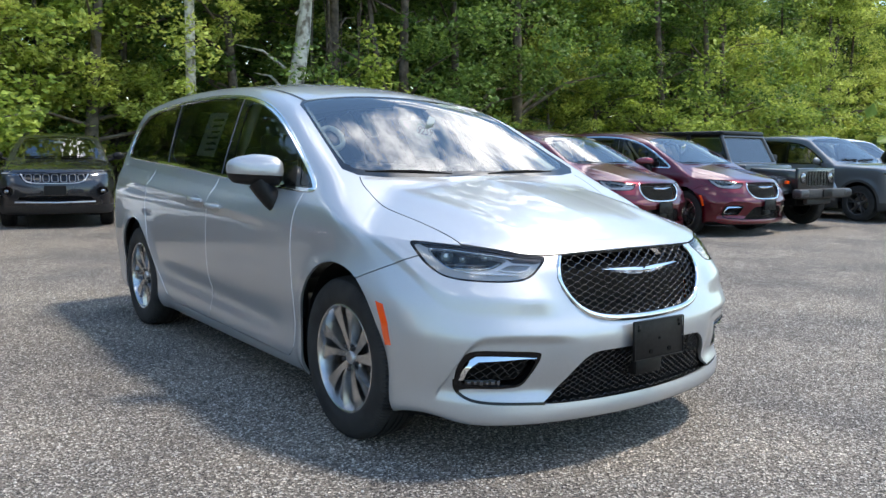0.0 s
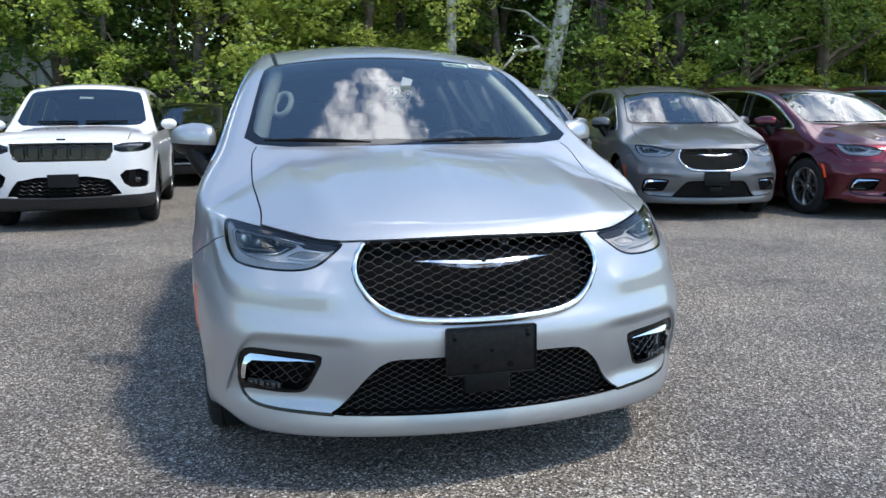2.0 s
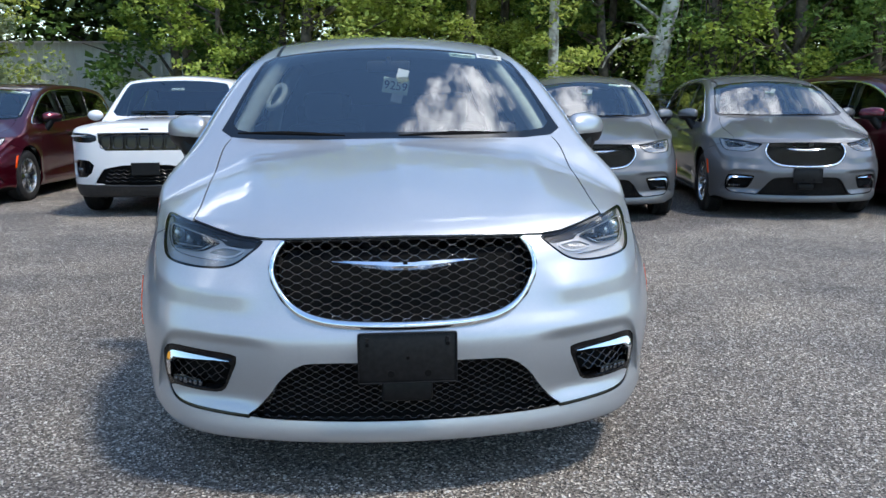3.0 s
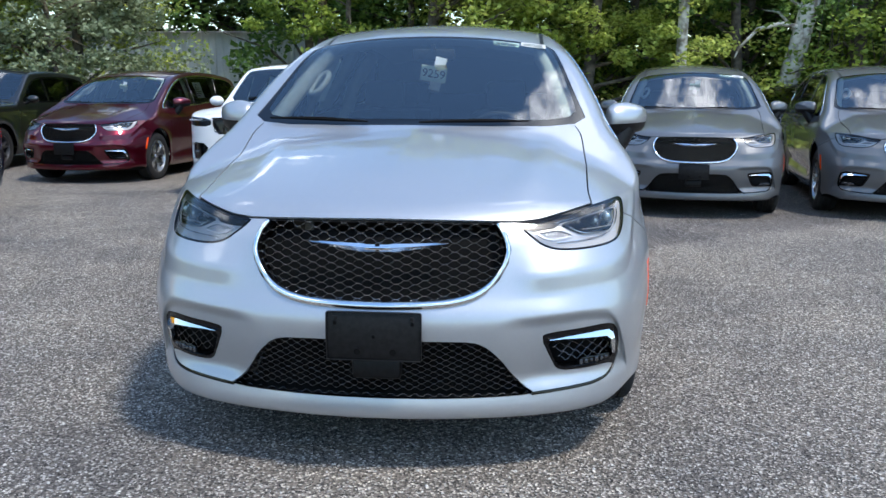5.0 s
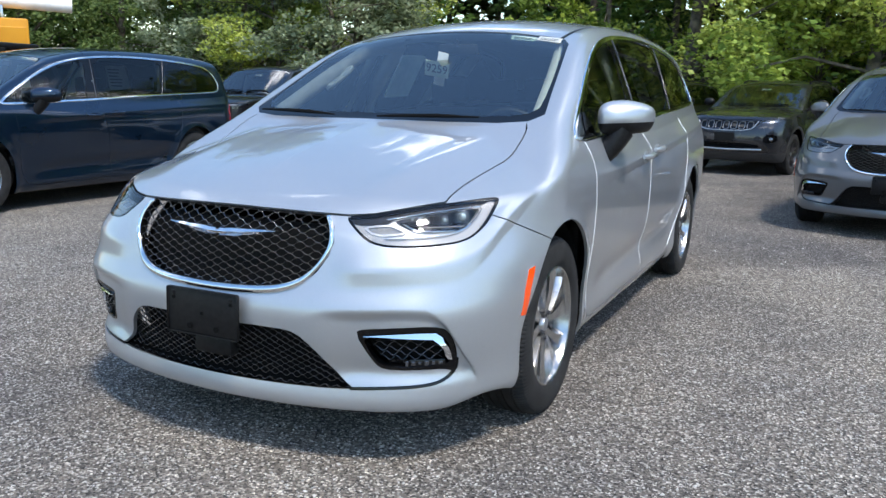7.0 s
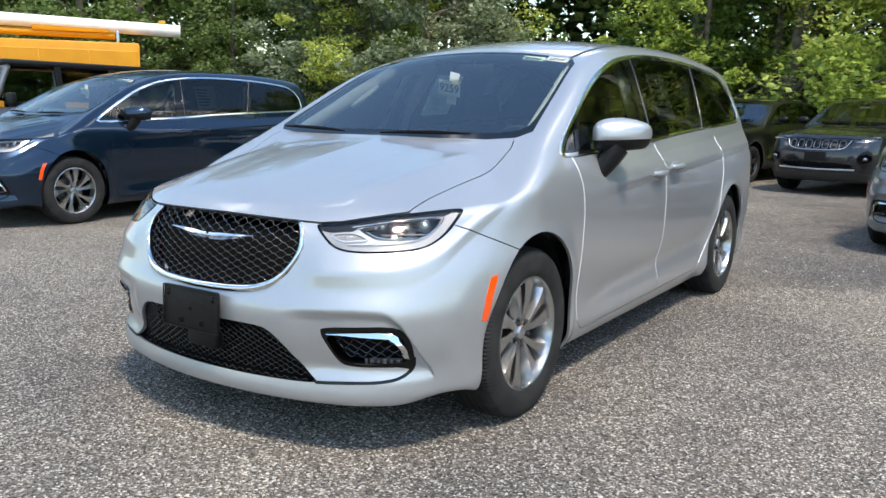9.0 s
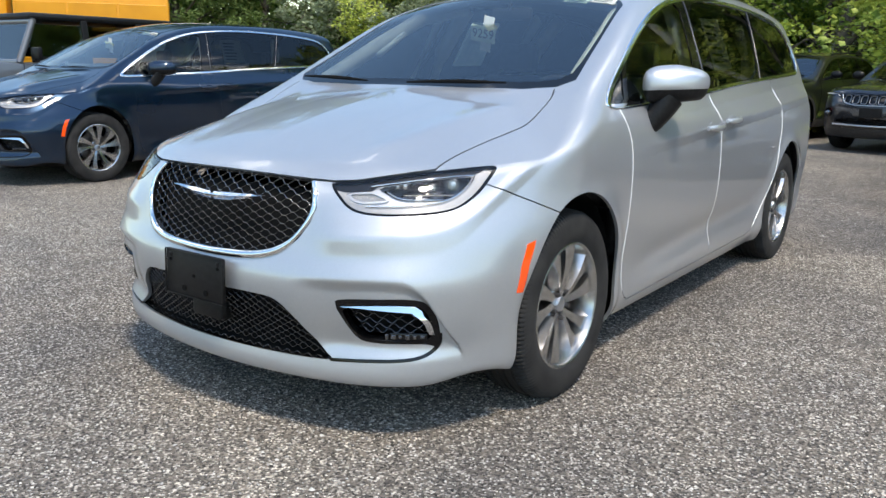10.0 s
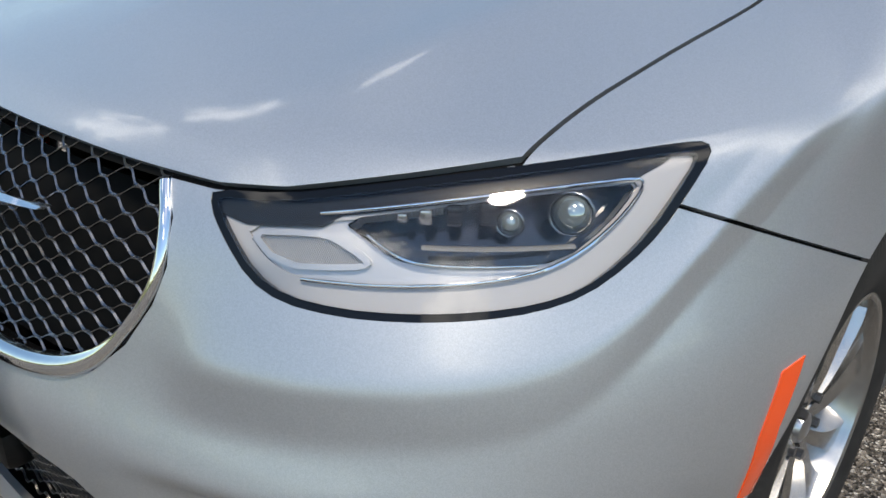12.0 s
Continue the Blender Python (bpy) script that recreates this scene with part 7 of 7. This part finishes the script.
# pale trunks that stand out against the leaves
def make_trunk(label, pts, rs, bark, twigs, seed):
    t = thing("tree", label, "tree")
    r2 = np.random.default_rng(seed)
    bm = bmesh.new()
    sweep(bm, pts, rs, 10)
    part("trunk", bm, bark, t, smooth=60)
    top = Vector(pts[-1])
    for _ in range(twigs):
        p = Vector(pts[-1]).lerp(Vector(pts[0]), r2.uniform(0.3, 0.75))
        a = r2.uniform(0, 6.28)
        q = p + Vector((math.cos(a), math.sin(a), 0.5)) * r2.uniform(0.8, 2.0)
        bm = bmesh.new()
        sweep(bm, [p, p.lerp(q, 0.5) + Vector((0, 0, 0.2)), q], [0.05, 0.035, 0.01], 6)
        part("limb", bm, bark, t, smooth=60)
    return t


leaning = make_trunk("leaning tree with pale patchy bark", [(9.42, 21.0, -0.1), (9.55, 21.0, 1.2), (9.88, 21.0, 2.7), (10.2, 21.0, 4.4), (10.5, 21.0, 7.0), (10.7, 21.1, 11)], [0.32, 0.25, 0.23, 0.21, 0.16, 0.08], M_PALEBARK, 4, 1)
make_trunk("straight slim tree with pale bark", [(7.05, 21.0, -0.1), (7.06, 21.0, 3.0), (7.08, 21.0, 7.0), (7.05, 21.0, 11)], [0.16, 0.13, 0.12, 0.07], M_PALEBARK, 2, 2)
make_trunk("brown tree with vines at the lot's edge", [(11.35, 21.4, -0.1), (11.42, 21.4, 2.5), (11.4, 21.4, 6.0), (11.5, 21.4, 11)], [0.19, 0.15, 0.13, 0.07], M_BARK, 5, 3)
make_trunk("slanting young tree with grey bark", [(13.9, 21.8, -0.1), (13.5, 21.8, 2.4), (12.9, 21.8, 5.0), (12.6, 21.8, 8.5)], [0.13, 0.11, 0.09, 0.05], M_BARK, 4, 4)
vrng = np.random.default_rng(9)
vine = thing("vine", "bare hanging vines beside a pale trunk", "vine")
for _ in range(16):
    x, y, z = vrng.uniform(10.3, 12.4), vrng.uniform(20.6, 21.3), vrng.uniform(3.5, 6.5)
    dx, foot = vrng.uniform(-0.5, 0.5), vrng.uniform(0.3, 1.8)
    bm = bmesh.new()
    sweep(bm, [(x, y, z), (x + 0.3 * dx, y, z * 0.6 + foot * 0.4), (x + dx, y, foot)], [0.014, 0.012, 0.008], 5)
    part("stem", bm, M_BARK, vine, smooth=60)
limb = bmesh.new()
sweep(limb, [(9.95, 20.95, 3.0), (9.4, 20.9, 3.12), (8.8, 20.8, 2.98), (8.4, 20.8, 2.55), (8.3, 20.8, 2.3)], [0.07, 0.06, 0.05, 0.035, 0.015], 7)
part("limb", limb, M_PALEBARK, leaning, "pale crooked limb", smooth=60)
put(kinds[0], pose(5.0, 22.4, 0, 0, 0, 40) @ Matrix.Diagonal((1.1, 1.1, 0.9, 1)))
put(kinds[2], pose(-1.6, 23.5, 0, 0, 0, 140))

# a rough grass verge under the wood's edge
M_VERGE = noise_on(mat("grass_verge", (0.1, 0.14, 0.04), 0.9), 2.5, ((0.075, 0.062, 0.035), (0.12, 0.17, 0.045)), (0.35, 0.6), bump=0.6, bump_scale=30)
bm = bmesh.new()
gx = np.linspace(-32, 60, 93)
rows = []
for x in gx:
    e = edge(x) - 1.6 + 0.35 * math.sin(1.7 * x) + 0.2 * math.sin(4.1 * x)
    rows.append([bm.verts.new((x, e + d, z)) for d, z in ((0.0, -0.02), (0.25, 0.05), (1.4, 0.12 + 0.05 * math.sin(2.3 * x)), (4.0, 0.25), (12.0, 0.3))])
for A, B in zip(rows[:-1], rows[1:]):
    for j in range(4):
        bm.faces.new((A[j], B[j], B[j + 1], A[j + 1]))
verge = part("verge", bm, M_VERGE, None, smooth=60)
tagged(verge, "rough grass verge under the trees", "verge", kind="structure")
n = 9000
bx = vrng.uniform(-28, 45, n)
by = np.array([edge(v) for v in bx]) + vrng.uniform(-1.4, 2.5, n)
tufts = new("grass", leaf_mesh("grass", np.stack([bx, by, np.full(n, 0.16)], 1), 0.10, 3, 0.22, vrng, M_LEAF2))
tagged(tufts, "long green grass under the trees", "grass", kind="stuff")
